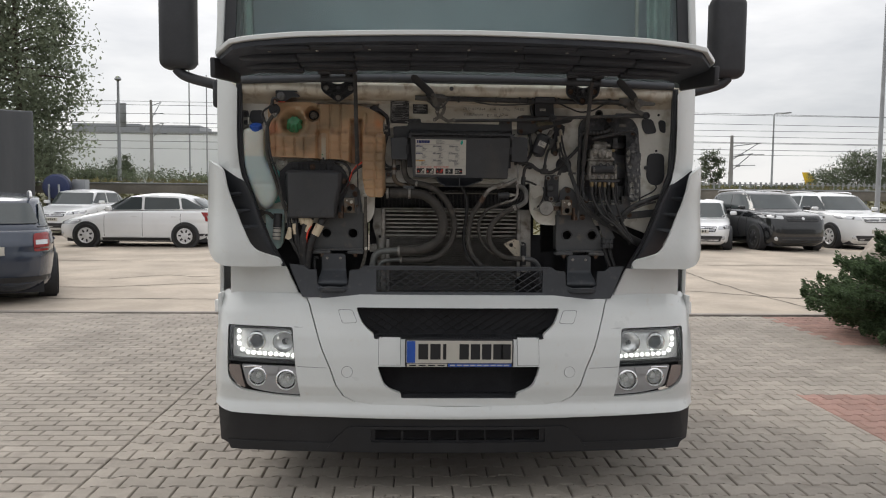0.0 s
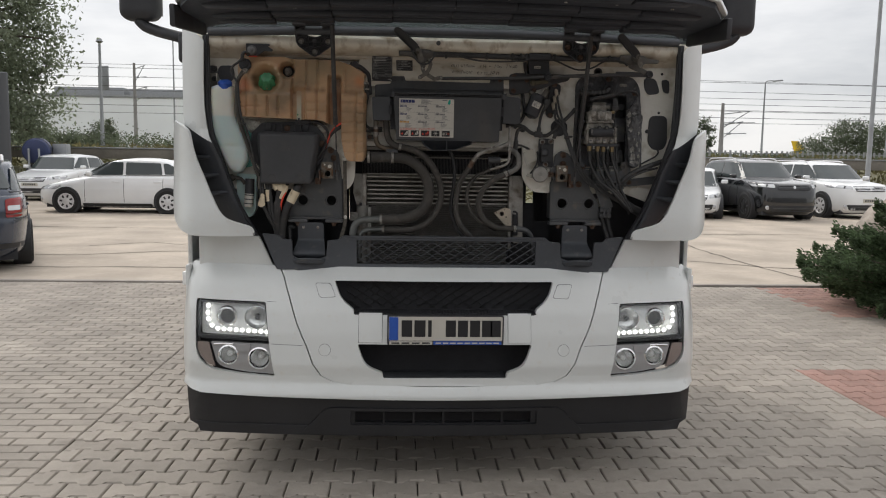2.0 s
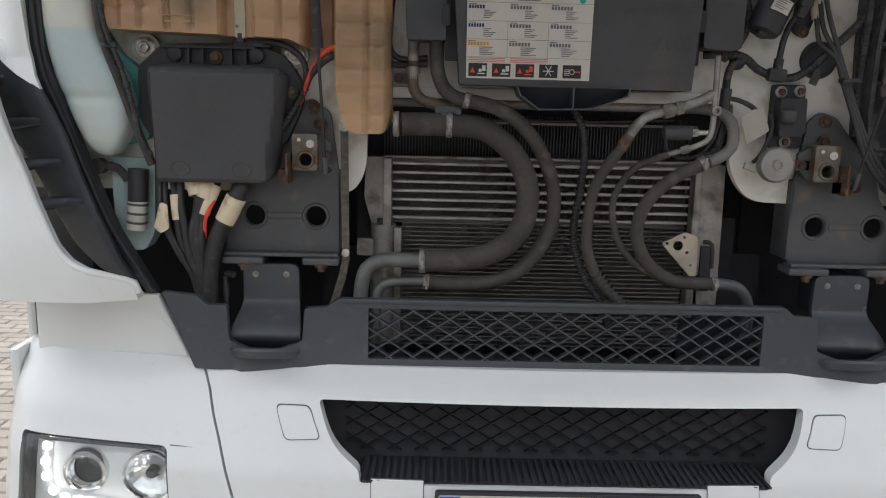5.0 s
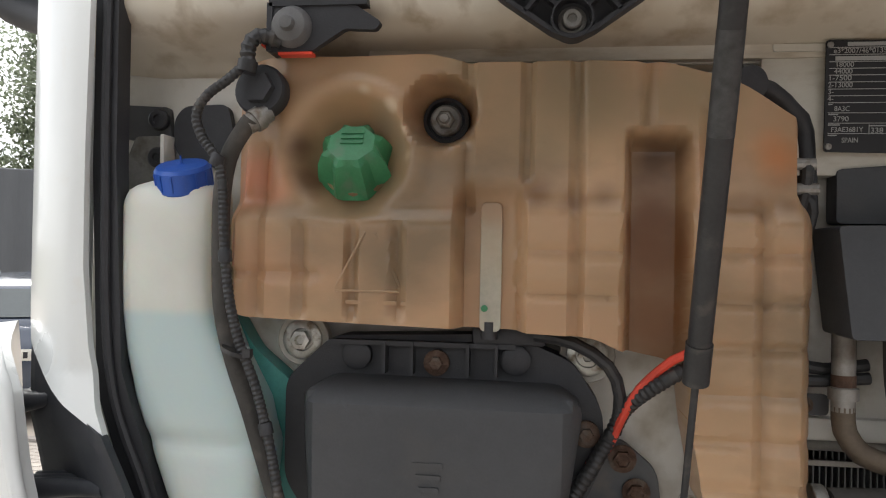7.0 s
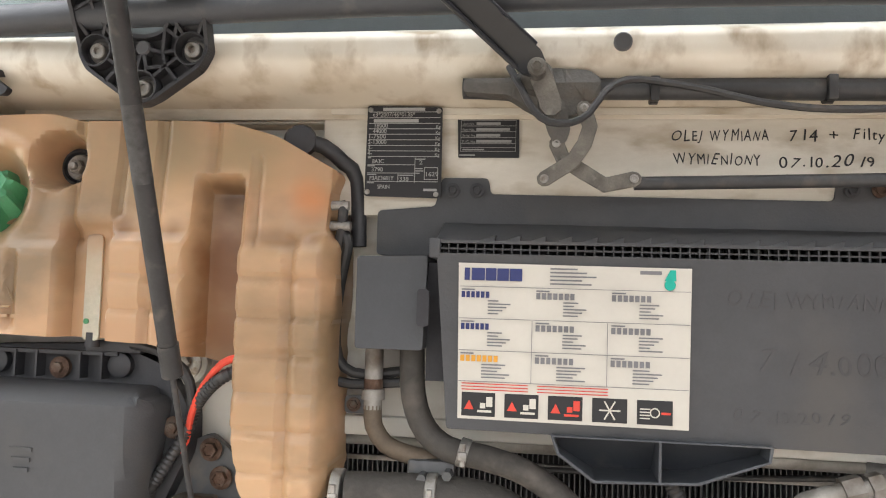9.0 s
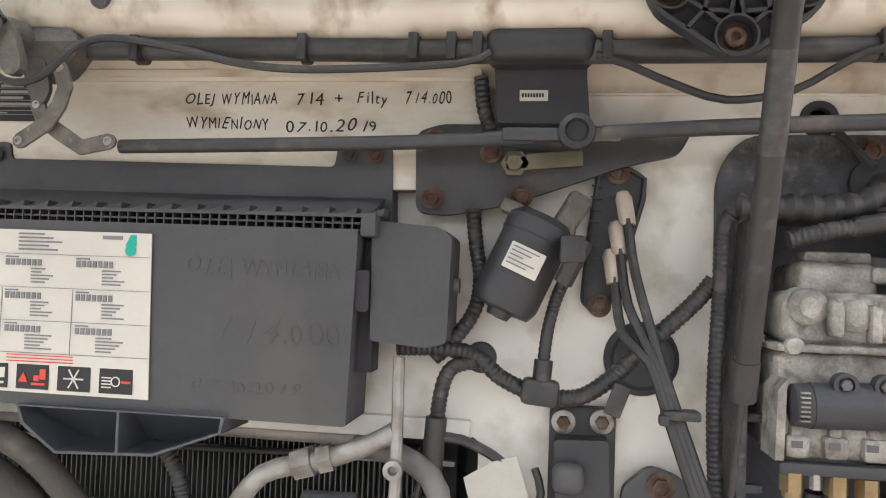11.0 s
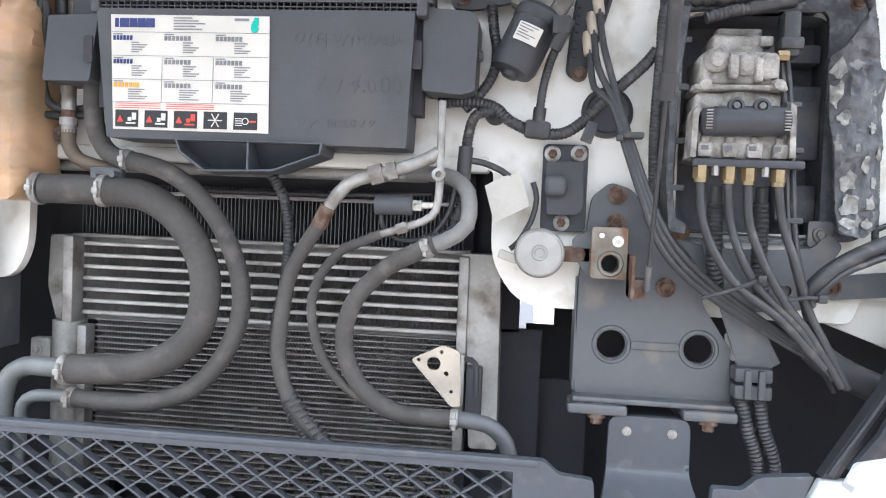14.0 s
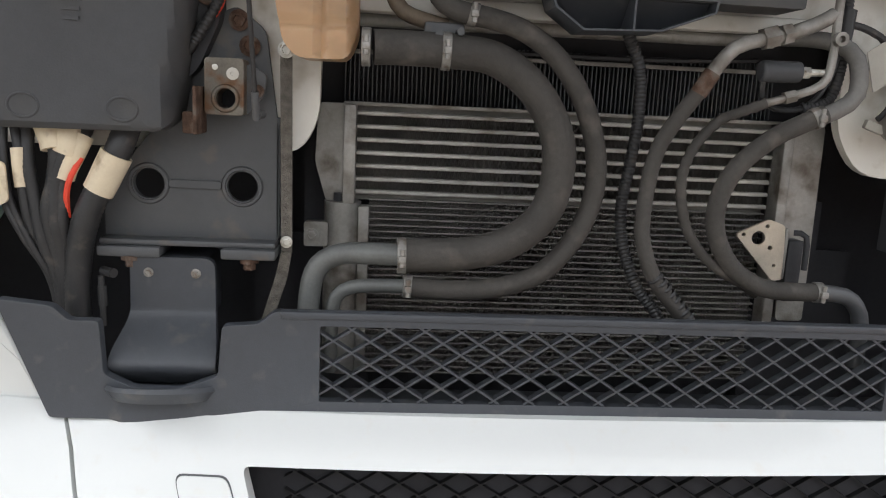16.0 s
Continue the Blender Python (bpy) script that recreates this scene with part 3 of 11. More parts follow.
# number plate: its characters are plain bars
plate = part("number_plate", sheet(rnd(rect(-0.265, 0.265, 0.662, 0.798), 0.008), 3.972, 0.012), BLACK, truck, "white number plate in a black holder", bevel=0.002)
part("plate_face", sheet(rnd(rect(-0.258, 0.258, 0.682, 0.792), 0.006), 3.9695, 0.002), STICKER, plate)
part("plate_band", sheet(rect(-0.256, -0.215, 0.684, 0.790), 3.968, 0.0014), BLUECAP, plate)
for i, (x, w) in enumerate(((-0.200, 0.048), (-0.142, 0.05), (-0.080, 0.016), (0.0, 0.046), (0.055, 0.046), (0.110, 0.046), (0.165, 0.046), (0.205, 0.046))):
    part("character_bar", sheet(rect(x, x + w, 0.700, 0.776), 3.968, 0.0014), INK, plate)
part("holder_strip", sheet(rect(-0.255, -0.06, 0.664, 0.679), 3.9695, 0.002), STICKER, plate)
part("holder_strip", sheet(rect(-0.055, 0.255, 0.664, 0.679), 3.9695, 0.002), BLUECAP, plate)
for i in range(9):
    part("strip_writing_bar", sheet(rect(-0.045 + i * 0.033, -0.02 + i * 0.033, 0.668, 0.674), 3.968, 0.001), STICKER, plate)
for i in range(4):
    part("strip_writing_bar", sheet(rect(-0.245 + i * 0.046, -0.21 + i * 0.046, 0.668, 0.674), 3.968, 0.001), INK, plate)

# headlights
for s in (-1, 1):
    head = part("headlight", sheet(side(LIGHT, s), lambda x, z: bump_y(x, z) + 0.075, 0.02, (), 0.06), BLACK, truck, "clear headlight unit with lit daytime leds")
    U = side(rnd([(-1.140, 0.838), (-0.826, 0.832), (-0.806, 0.664), (-1.138, 0.672)], 0.010), s)
    Ui = side(rnd([(-1.124, 0.828), (-0.829, 0.823), (-0.808, 0.677), (-1.122, 0.687)], 0.012), s)
    part("bezel", sheet(U, lambda x, z: bump_y(x, z) + 0.014, 0.05, [Ui], 0.06), BLACK, head, bevel=0.003)
    c1, c2 = (s * 1.005, 0.764), (s * 0.868, 0.762)
    part("reflector_plate", sheet(Ui, lambda x, z: bump_y(x, z) + 0.040, 0.006, [circle(*c1, 0.046), circle(*c2, 0.052)], 0.06), SILVER, head, "silver inner housing")
    y1, y2 = bump_y(*c1), bump_y(*c2)
    part("projector_ring", lathe((c1[0], y1 + 0.048, c1[1]), (0, -1, 0), [(0.050, 0), (0.050, 0.012), (0.046, 0.020), (0.039, 0.022), (0.034, 0.016), (0.032, 0.0)], 36, False), CHROME, head)
    part("projector_lens", lathe((c1[0], y1 + 0.060, c1[1]), (0, -1, 0), [(0.033, 0), (0.030, 0.010), (0.021, 0.018), (0.010, 0.022), (0, 0.023)], 28), GLASS, head)
    part("projector_back", lathe((c1[0], y1 + 0.078, c1[1]), (0, -1, 0), [(0.0, 0), (0.030, 0.002), (0.036, 0.020)], 28, False), STEEL, head)
    part("reflector_bowl", lathe((c2[0], y2 + 0.073, c2[1]), (0, -1, 0), [(0.004, 0.0), (0.016, 0.002), (0.028, 0.007), (0.040, 0.015), (0.048, 0.023), (0.053, 0.030)], 22, False), REFLECT, head, "faceted chrome bowl", flat=True)
    part("bowl_rim", lathe((c2[0], y2 + 0.044, c2[1]), (0, -1, 0), [(0.056, 0), (0.055, 0.008), (0.052, 0.009), (0.050, 0.0)], 36, False), CHROME, head)
    part("bulb", lathe((c2[0], y2 + 0.073, c2[1]), (0, -1, 0), [(0.012, 0), (0.012, 0.022), (0.008, 0.027), (0, 0.028)], 16), STEEL, head)
    part("led_tray", tube([(s * x, bump_y(x, z) + 0.038, z) for x, z in ((1.096, 0.815), (1.094, 0.758), (1.085, 0.728), (1.058, 0.712), (0.95, 0.704), (0.825, 0.698))], 0.012, 10, 0.02), SILVER, head, "silver tray of the daytime lamps")
    for x, z in [(1.094, 0.812), (1.094, 0.781), (1.090, 0.752), (1.072, 0.724)] + [(1.044 - 0.0285 * k, 0.711 - 0.0012 * k) for k in range(9)]:
        part("led", lathe((s * x, bump_y(x, z) + 0.027, z), (0, -1, 0), [(0.0105, 0), (0.0095, 0.003), (0.006, 0.005), (0, 0.0055)], 12), LED, head)
    part("lens_cover", sheet(U, lambda x, z: bump_y(x, z) + 0.006, 0.003, (), 0.05), GLASS, head).visible_shadow = False
    Lo = side(rnd([(-1.075, 0.654), (-0.802, 0.648), (-0.780, 0.508), (-0.92, 0.516, 0.05), (-1.04, 0.540, 0.04)], 0.012), s)
    f1, f2 = (s * 0.991, 0.596), (s * 0.848, 0.584)
    part("fog_panel", sheet(Lo, lambda x, z: bump_y(x, z) + 0.020, 0.02, [circle(*f1, 0.040), circle(*f2, 0.044)], 0.06), FOGGREY, head, "grey panel round the fog lamps", bevel=0.003)
    part("fog_bridge", sheet(side(rnd([(-0.962, 0.648), (-0.886, 0.646), (-0.896, 0.612), (-0.950, 0.612)], 0.006), s), lambda x, z: bump_y(x, z) + 0.012, 0.012, (), 0.05), FOGGREY, head, bevel=0.002)
    part("fog_brow", tube([(s * x, bump_y(x, z) + 0.014, z) for x, z in ((1.058, 0.642), (1.010, 0.646), (0.970, 0.644))], 0.005, 8, 0.02), CHROME, head)
    part("amber_corner", sheet(side(rnd([(-1.140, 0.652), (-1.082, 0.652), (-1.052, 0.540), (-1.09, 0.556, 0.03), (-1.134, 0.600, 0.03)], 0.008), s), lambda x, z: bump_y(x, z) + 0.012, 0.012, (), 0.05), AMBER, head, "pale amber corner reflector", bevel=0.002)
    for c, r in ((f1, 0.036), (f2, 0.041)):
        yy = bump_y(*c)
        part("fog_ring", lathe((c[0], yy + 0.024, c[1]), (0, -1, 0), [(r + 0.012, 0), (r + 0.011, 0.010), (r + 0.005, 0.015), (r - 0.002, 0.006), (r - 0.004, -0.01)], 32, False), CHROME, head)
        part("fog_bowl", lathe((c[0], yy + 0.064, c[1]), (0, -1, 0), [(0.003, 0), (r * 0.45, 0.006), (r * 0.8, 0.018), (r, 0.036)], 14, False), REFLECT, head, flat=True)
        part("fog_bulb", lathe((c[0], yy + 0.058, c[1]), (0, -1, 0), [(0.011, 0), (0.011, 0.018), (0, 0.022)], 16), SILVER, head)
        part("fog_lens", lathe((c[0], yy + 0.020, c[1]), (0, -1, 0), [(r, 0), (r * 0.8, 0.006), (r * 0.4, 0.010), (0, 0.011)], 24), GLASS, head).visible_shadow = False

# cab corners above the bumper
both("corner_step_panel", lambda s: sheet(side([(-1.165, 1.135), (-0.873, 1.128), (-0.792, 0.960), (-1.165, 0.972)], s), lambda x, z: 4.19 + 0.10 * max(0, abs(x) - 0.8) + 0.5 * max(0, abs(x) - 1.08) ** 1.3, 0.02, (), 0.05), WHITE, bevel=0.006)
DEFL_EDGE = [(-1.222, 1.640), (-1.190, 1.622), (-1.172, 1.600), (-1.155, 1.527), (-1.133, 1.460), (-1.108, 1.403), (-1.082, 1.340), (-1.055, 1.284), (-1.036, 1.248), (-1.010, 1.219), (-0.979, 1.203), (-0.935, 1.187), (-0.897, 1.172)]
DEFL = rnd([(-1.268, 1.662, 0.004), (-1.283, 1.590), (-1.287, 1.34), (-1.272, 1.215, 0.05), (-1.225, 1.160, 0.05), (-1.15, 1.138), (-0.884, 1.137, 0.004)] + [(x, z, 0.004) for x, z in DEFL_EDGE[::-1]], 0.03)


def defl_y(x, z):
    a = abs(x)
    return float(np.interp(z, [1.20, 1.26, 1.38, 1.46], [4.080, 4.088, 4.112, 4.120])) + 0.4 * max(0, 0.98 - a) + 7.0 * max(0, a - 1.13) ** 2


both("corner_deflector", lambda s: sheet(side(DEFL, s), defl_y, 0.035, (), 0.025), WHITE, label="white wind deflector at the cab corner", bevel=0.006, seg=3, sharp=60)
both("deflector_rim", lambda s: tube([(s * -x, defl_y(x, z) + 0.0075, z) for x, z in [(-0.886, 1.150)] + DEFL_EDGE[::-1]], 0.0080, 12, 0.006), WHITE, label="rounded rim of the deflector")
VENT_IN = [(-1.150, 1.604), (-1.073, 1.558), (-1.052, 1.515), (-1.030, 1.468), (-1.000, 1.380), (-0.968, 1.295), (-0.930, 1.210), (-0.893, 1.160)]
VENT = [(-1.222, 1.640)] + VENT_IN + [(-0.925, 1.160), (-1.00, 1.185), (-1.06, 1.235), (-1.10, 1.300), (-1.13, 1.370), (-1.17, 1.430), (-1.222, 1.480)]


def vent_y(x, z):
    inner_edge = float(np.interp(z, [p[1] for p in VENT_IN[::-1]], [-p[0] for p in VENT_IN[::-1]]))
    d = abs(x) - min(inner_edge, 1.073)
    return 4.145 + 0.70 * max(0.0, d) + 0.6 * max(0.0, 0.012 - d)


VENTMAT = mat("dark_vent_plastic", (0.030, 0.033, 0.040), 0.5, var=0.15, scale=5, bump=0.1, bscale=450, dirt=(0.05, 0.05, 0.055), amount=0.15, dscale=25)


def vent_blade(s, z, x_out, x_in):
    """A louvre that bridges the slot behind the deflector and runs out on the vent's face."""
    y0, y1 = defl_y(x_out, z) + 0.048, vent_y(x_in, z) + 0.006
    rows = [tube([(s * x_out, y0 + d, z - 0.008), (s * (x_out * 0.5 + x_in * 0.5), vent_y(x_out * 0.5 + x_in * 0.5, z) - 0.012 + d, z - 0.003), (s * x_in, y1 + d, z + 0.002)], (0.0135, 0.0075), 12, 0.012) for d in (0.0, 0.014, 0.028)]
    return merge(*rows)


for z, xo, xi in ((1.578, 1.235, 1.180), (1.494, 1.190, 1.085), (1.412, 1.135, 1.045), (1.332, 1.095, 1.005)):
    both("vent_louvre", lambda s: vent_blade(s, z, xo, xi), VENTMAT, label="moulded louvre of the vent")
both("air_vent", lambda s: sheet(side(VENT, s), vent_y, 0.012, (), 0.012), VENTMAT, label="dark plastic louvred vent beside the opening", sharp=60)
PILLAR = [(-1.222, 2.085), (-1.175, 2.075), (-1.108, 2.02), (-1.111, 1.842), (-1.110, 1.73), (-1.102, 1.645), (-1.088, 1.585), (-1.073, 1.556, 0.006), (-1.150, 1.602, 0.004), (-1.218, 1.642), (-1.226, 1.68), (-1.226, 1.897)]
both("cab_corner_panel", lambda s: sheet(side(rnd(PILLAR, 0.008), s), lambda x, z: 4.172 - 0.25 * max(0, 1.62 - z) + 2.3 * max(0, abs(x) - 1.12) ** 1.5, 0.010, (), 0.008), WHITE, label="white cab corner panel", bevel=0.0015, seg=2, sharp=60)
SEALB = [(-1.118, 2.05), (-1.092, 2.05), (-1.091, 1.84), (-1.080, 1.62), (-1.036, 1.485), (-0.990, 1.355), (-0.955, 1.265), (-0.878, 1.13), (-0.900, 1.13), (-0.990, 1.282), (-1.060, 1.448), (-1.108, 1.60), (-1.118, 1.84)]
both("rubber_seal", lambda s: sheet(side(SEALB, s), lambda x, z: 4.198 + 0.02 * max(0, 1.6 - z), 0.025, (), 0.03), BLACK, label="black rubber seal round the opening", bevel=0.008, seg=3)
both("seal_lip", lambda s: tube([(s * -x, 4.194 + 0.02 * max(0, 1.6 - z), z) for x, z in ((-1.102, 2.04), (-1.101, 1.84), (-1.091, 1.62), (-1.048, 1.49), (-1.002, 1.36), (-0.966, 1.27), (-0.888, 1.135))], 0.005, 8, 0.02), BLACK, label="raised lip of the seal")
both("cab_side", lambda s: box(*sorted((s * 1.225, s * 1.25)), 4.36, 6.3, 0.75, 3.0, 0.01), WHITE)
part("cab_back", box(-1.25, 1.25, 6.28, 6.32, 1.36, 3.0), WHITE, truck)
part("cab_roof", box(-1.25, 1.25, 4.35, 6.3, 2.98, 3.02, 0.01), WHITE, truck)
part("cab_floor", box(-1.2, 1.2, 4.75, 6.28, 1.95, 2.0), DARK, truck)

# firewall and the beam over it
FIRE = rnd([(-1.18, 2.0), (1.18, 2.0), (1.18, 1.385), (0.955, 1.385), (0.94, 1.345), (0.52, 1.345), (0.425, 1.348, 0.05), (0.380, 1.42, 0.03), (0.378, 1.565), (-0.428, 1.565), (-0.432, 1.40, 0.03), (-0.460, 1.347, 0.03), (-0.70, 1.347), (-1.18, 1.345)], 0.01)
fire = part("firewall", sheet(FIRE, 4.300, 0.02, [rnd(rect(0.668, 0.895, 1.480, 1.822), 0.03), circle(0.737, 1.930, 0.018)]), PANEL, truck, "white painted firewall with dirty marks", bevel=0.003)
for xa, xb in ((0.40, 0.625), (0.64, 0.80), (0.82, 0.96)):
    part("firewall_bead", sheet(rnd(rect(xa, xb, 1.955, 1.972), 0.008), 4.294, 0.008), PANEL, truck, bevel=0.003)
for xa, xb, za, zb in ((-0.598, -0.392, 1.972, 1.997), (-0.386, -0.215, 1.976, 1.998), (-0.85, -0.61, 1.970, 1.992)):
    part("seam_plate", sheet(rnd(rect(xa, xb, za - 0.012, zb - 0.022), 0.004), 4.275, 0.02), PANEL, truck, "folded seam under the beam", bevel=0.003)


def beam_y(x, z):
    return float(np.interp(z, [1.955, 1.975, 1.985, 2.0, 2.02, 2.05, 2.062], [4.285, 4.27, 4.235, 4.205, 4.19, 4.195, 4.22])) + 0.09 * max(0, abs(x) - 0.85) ** 1.2


beam = part("cross_beam", sheet([(-1.17, 2.062), (1.17, 2.062), (1.17, 1.957), (-1.17, 1.957)], beam_y, 0.03, (), 0.05, 0.008), BEAM, truck, "dirty cream cross beam under the windscreen", sharp=60)
part("beam_hole", lathe((-0.042, 4.200, 2.033), (0, -1, 0), [(0.0105, 0), (0.0105, 0.014), (0.009, 0.0155), (0, 0.0155)], 20), STEEL, truck, "grey rubber plug in the beam")
part("ledge", sheet(rnd([(-0.83, 1.981), (0.37, 1.978), (0.37, 1.962), (-0.83, 1.962)], 0.005), 4.262, 0.03), CREAM, truck, bevel=0.004)
part("cowl_strip", tube([(-1.09, 4.20, 2.062), (-0.6, 4.165, 2.072), (0, 4.155, 2.078), (0.6, 4.165, 2.072), (1.09, 4.20, 2.062)], 0.019, 12, 0.05), TRIM, truck, "grey rubber strip below the windscreen")
screen = part("windscreen", sheet(rnd([(-1.13, 2.095), (1.13, 2.095), (1.10, 2.95), (-1.10, 2.95)], 0.05), lambda x, z: 4.20 + 0.10 * (x / 1.1) ** 2 + 0.06 * (z - 2.1), 0.006, (), 0.1), glass("windscreen_glass", (0.62, 0.72, 0.70)), truck, "large tinted windscreen")
screen.visible_shadow = False
both("windscreen_pillar", lambda s: sheet(side([(-1.24, 2.09), (-1.205, 2.09), (-1.175, 2.95), (-1.21, 2.95)], s), lambda x, z: 4.26 + 0.06 * (z - 2.1), 0.15), WHITE, bevel=0.01)
both("screen_border", lambda s: sheet(side([(-1.205, 2.09), (-1.150, 2.09), (-1.12, 2.95), (-1.175, 2.95)], s), lambda x, z: 4.285 + 0.06 * (z - 2.1), 0.02), BLACK)
both("curtain", lambda s: sheet(side([(-1.135, 2.05), (-1.085 + 0.07 * (s > 0), 2.05), (-1.065 + 0.07 * (s > 0), 2.95), (-1.12, 2.95)], s), lambda x, z: 4.42 + 0.02 * math.sin(x * 160), 0.004, (), 0.01, 0.3), mat("grey_green_curtain", (0.50, 0.60, 0.56), 0.9, var=0.15, scale=8), label="pale green curtain behind the windscreen")
part("window_strip", sheet([(0.945, 2.1), (0.962, 2.1), (0.955, 2.95), (0.938, 2.95)], 4.40, 0.01), STICKER, truck, "narrow white strip inside the windscreen")
part("dashboard", box(-1.15, 1.15, 4.32, 4.75, 2.0, 2.16, 0.04, 3), DUSTY, truck, "dark dashboard behind the windscreen")
# added pale panel; its colour stands in for sky reflected in the windscreen
part("cab_lining", box(-1.15, 1.15, 4.80, 4.85, 2.0, 2.95), mat("reflected_sky_grey", (0.60, 0.66, 0.72), 0.9, var=0.1, scale=3), truck)
part("screen_badge", sheet(rnd(rect(-1.075, -1.04, 2.155, 2.19), 0.004), 4.19 + 0.09, 0.002), STICKER, truck)

# raised flap over the opening: white skin above, dark ribbed frame beneath


def flap_slab(z_at, thick, pts):
    bm = bmesh.new()
    vs = [bm.verts.new((x, y, 0)) for x, y in pts]
    e = [bm.edges.new((a, b)) for a, b in zip(vs, vs[1:] + vs[:1])]
    bmesh.ops.triangle_fill(bm, use_beauty=True, edges=e, normal=(0, 0, 1))
    for axis in (0, 1):
        lo, hi = min(v.co[axis] for v in bm.verts), max(v.co[axis] for v in bm.verts)
        no = Vector((axis == 0, axis == 1, 0))
        k = int((hi - lo) / 0.06) + 1
        for i in range(1, k):
            bmesh.ops.bisect_plane(bm, geom=bm.verts[:] + bm.edges[:] + bm.faces[:], plane_co=no * (lo + i * (hi - lo) / k), plane_no=no)
    rim = [ed for ed in bm.edges if len(ed.link_faces) == 1]
    low = bmesh.ops.duplicate(bm, geom=bm.verts[:] + bm.edges[:] + bm.faces[:])
    pair = low["vert_map"]
    rim = [(ed.verts[0], ed.verts[1]) for ed in rim]
    for f in [g for g in low["geom"] if isinstance(g, bmesh.types.BMFace)]:
        f.normal_flip()
    originals = [v for v in bm.verts if v in pair]
    done = set()
    for v in originals:
        w = pair[v]
        if v in done or w in done:
            continue
        x, y = v.co.x, v.co.y
        v.co.z = z_at(x, y)
        w.co.z = z_at(x, y) - thick
        done |= {v, w}
    for a, b in rim:
        bm.faces.new((a, b, pair[b], pair[a]))
    bmesh.ops.recalc_face_normals(bm, faces=bm.faces[:])
    return bm


def flap_z(x, y):
    a = abs(x)
    return 2.145 + 0.02 * (4.15 - y) - 0.03 * a ** 2 - 0.16 * max(0, a - 0.90) ** 1.2


FLAP = [(-1.075, 4.02), (1.075, 4.02), (1.10, 3.80), (1.075, 3.62), (0.985, 3.47), (0.72, 3.415), (0, 3.40), (-0.72, 3.415), (-0.985, 3.47), (-1.075, 3.62), (-1.10, 3.80)]
flap_z_in = lambda x, y: flap_z(x, y) - 0.022
part("front_flap", flap_slab(flap_z, 0.02, FLAP), WHITE, truck, "raised white front flap", bevel=0.004)
INFL = [(x * 0.985, 3.415 + (y - 3.40) * 0.985) for x, y in FLAP]
FLAPDARK = mat("dark_flap_lining", (0.040, 0.045, 0.056), 0.6, var=0.25, scale=6, bump=0.15, bscale=200)
flap_in = part("flap_inner_frame", flap_slab(flap_z_in, 0.02, INFL), FLAPDARK, truck, "dark inner frame of the raised flap")
for y, w, h in ((3.50, 0.88, 0.010), (3.66, 0.98, 0.022), (3.86, 1.0, 0.018), (3.98, 1.0, 0.016)):
    part("flap_rib", merge(*[box(-w + 2 * w * i / 8, -w + 2 * w * (i + 1) / 8, y - 0.03, y + 0.03, flap_z_in(w * (i - 3.5) / 4, y) - 0.02 - h, flap_z_in(w * (i - 3.5) / 4, y) - 0.015, 0.008) for i in range(8)]), FLAPDARK, truck, bevel=0.0)
for i in range(13):
    for y in (3.58, 3.76, 3.92):
        if (i * 7 + int(y * 100)) % 3:
            part("flap_screw", lathe((-0.84 + 0.14 * i + 0.03 * ((i * 5) % 3), y, flap_z_in(-0.84 + 0.14 * i, y) - 0.019), (0, 0, -1), [(0.007, 0), (0.006, 0.004), (0, 0.005)], 8), ZINC, truck)
both("flap_side_skirt", lambda s: turned(box(-0.012, 0.012, -0.19, 0.19, -0.055, 0.03, 0.008), pose(s * 1.072, 3.80, 2.055, 4, 0, s * 4)), BLACK)


def hinge_y(x, z):
    return 4.166 - 0.55 * max(0, z - 2.040)


def web(p, q, w=0.0021, deep=0.017):
    """An upright rib of a moulding between two points (x, z)."""
    d = Vector((q[0] - p[0], 0, q[1] - p[1])).normalized()
    n = Vector((-d.z, 0, d.x)) * w
    bm = bmesh.new()
    rows = []
    for x, z in (p, q):
        for k in (1, -1):
            rows.append([bm.verts.new((x + k * n.x, hinge_y(x, z) + dy, z + k * n.z)) for dy in (0, deep)])
    (a0, a1), (b0, b1), (c0, c1), (d0, d1) = rows
    for f in ((a0, b0, d0, c0), (a1, c1, d1, b1), (a0, c0, c1, a1), (b0, b1, d1, d0), (a0, a1, b1, b0), (c0, d0, d1, c1)):
        bm.faces.new(f)
    bmesh.ops.recalc_face_normals(bm, faces=bm.faces[:])
    return bm


HINGE_EDGE = [(-0.085, 2.108), (-0.081, 2.022), (-0.071, 2.004), (-0.019, 1.968), (0.0, 1.960, 0.012), (0.019, 1.968), (0.071, 2.004), (0.081, 2.022), (0.085, 2.108), (0.041, 2.108), (0.040, 2.063), (0.031, 2.049), (0.017, 2.043), (0.0, 2.041), (-0.017, 2.043), (-0.031, 2.049), (-0.040, 2.063), (-0.041, 2.108)]
HINGE_WEB = (((-0.030, 2.049), (-0.026, 2.022)), ((-0.060, 2.026), (-0.026, 2.022)), ((-0.026, 2.022), (0.0, 2.027)), ((-0.026, 2.022), (-0.030, 2.005)), ((-0.030, 2.005), (-0.060, 2.026)), ((-0.030, 2.005), (-0.046, 1.987)), ((-0.030, 2.005), (-0.006, 2.003)), ((-0.006, 2.003), (0.0, 2.027)), ((-0.006, 2.003), (0.0, 1.979)), ((-0.030, 2.005), (-0.012, 1.984)), ((-0.050, 2.062), (-0.040, 2.040)), ((-0.082, 2.062), (-0.058, 2.040)), ((-0.041, 2.085), (-0.083, 2.070)), ((-0.062, 2.108), (-0.055, 2.062)), ((-0.040, 2.063), (-0.062, 2.042)), ((-0.031, 2.049), (-0.050, 2.040)))
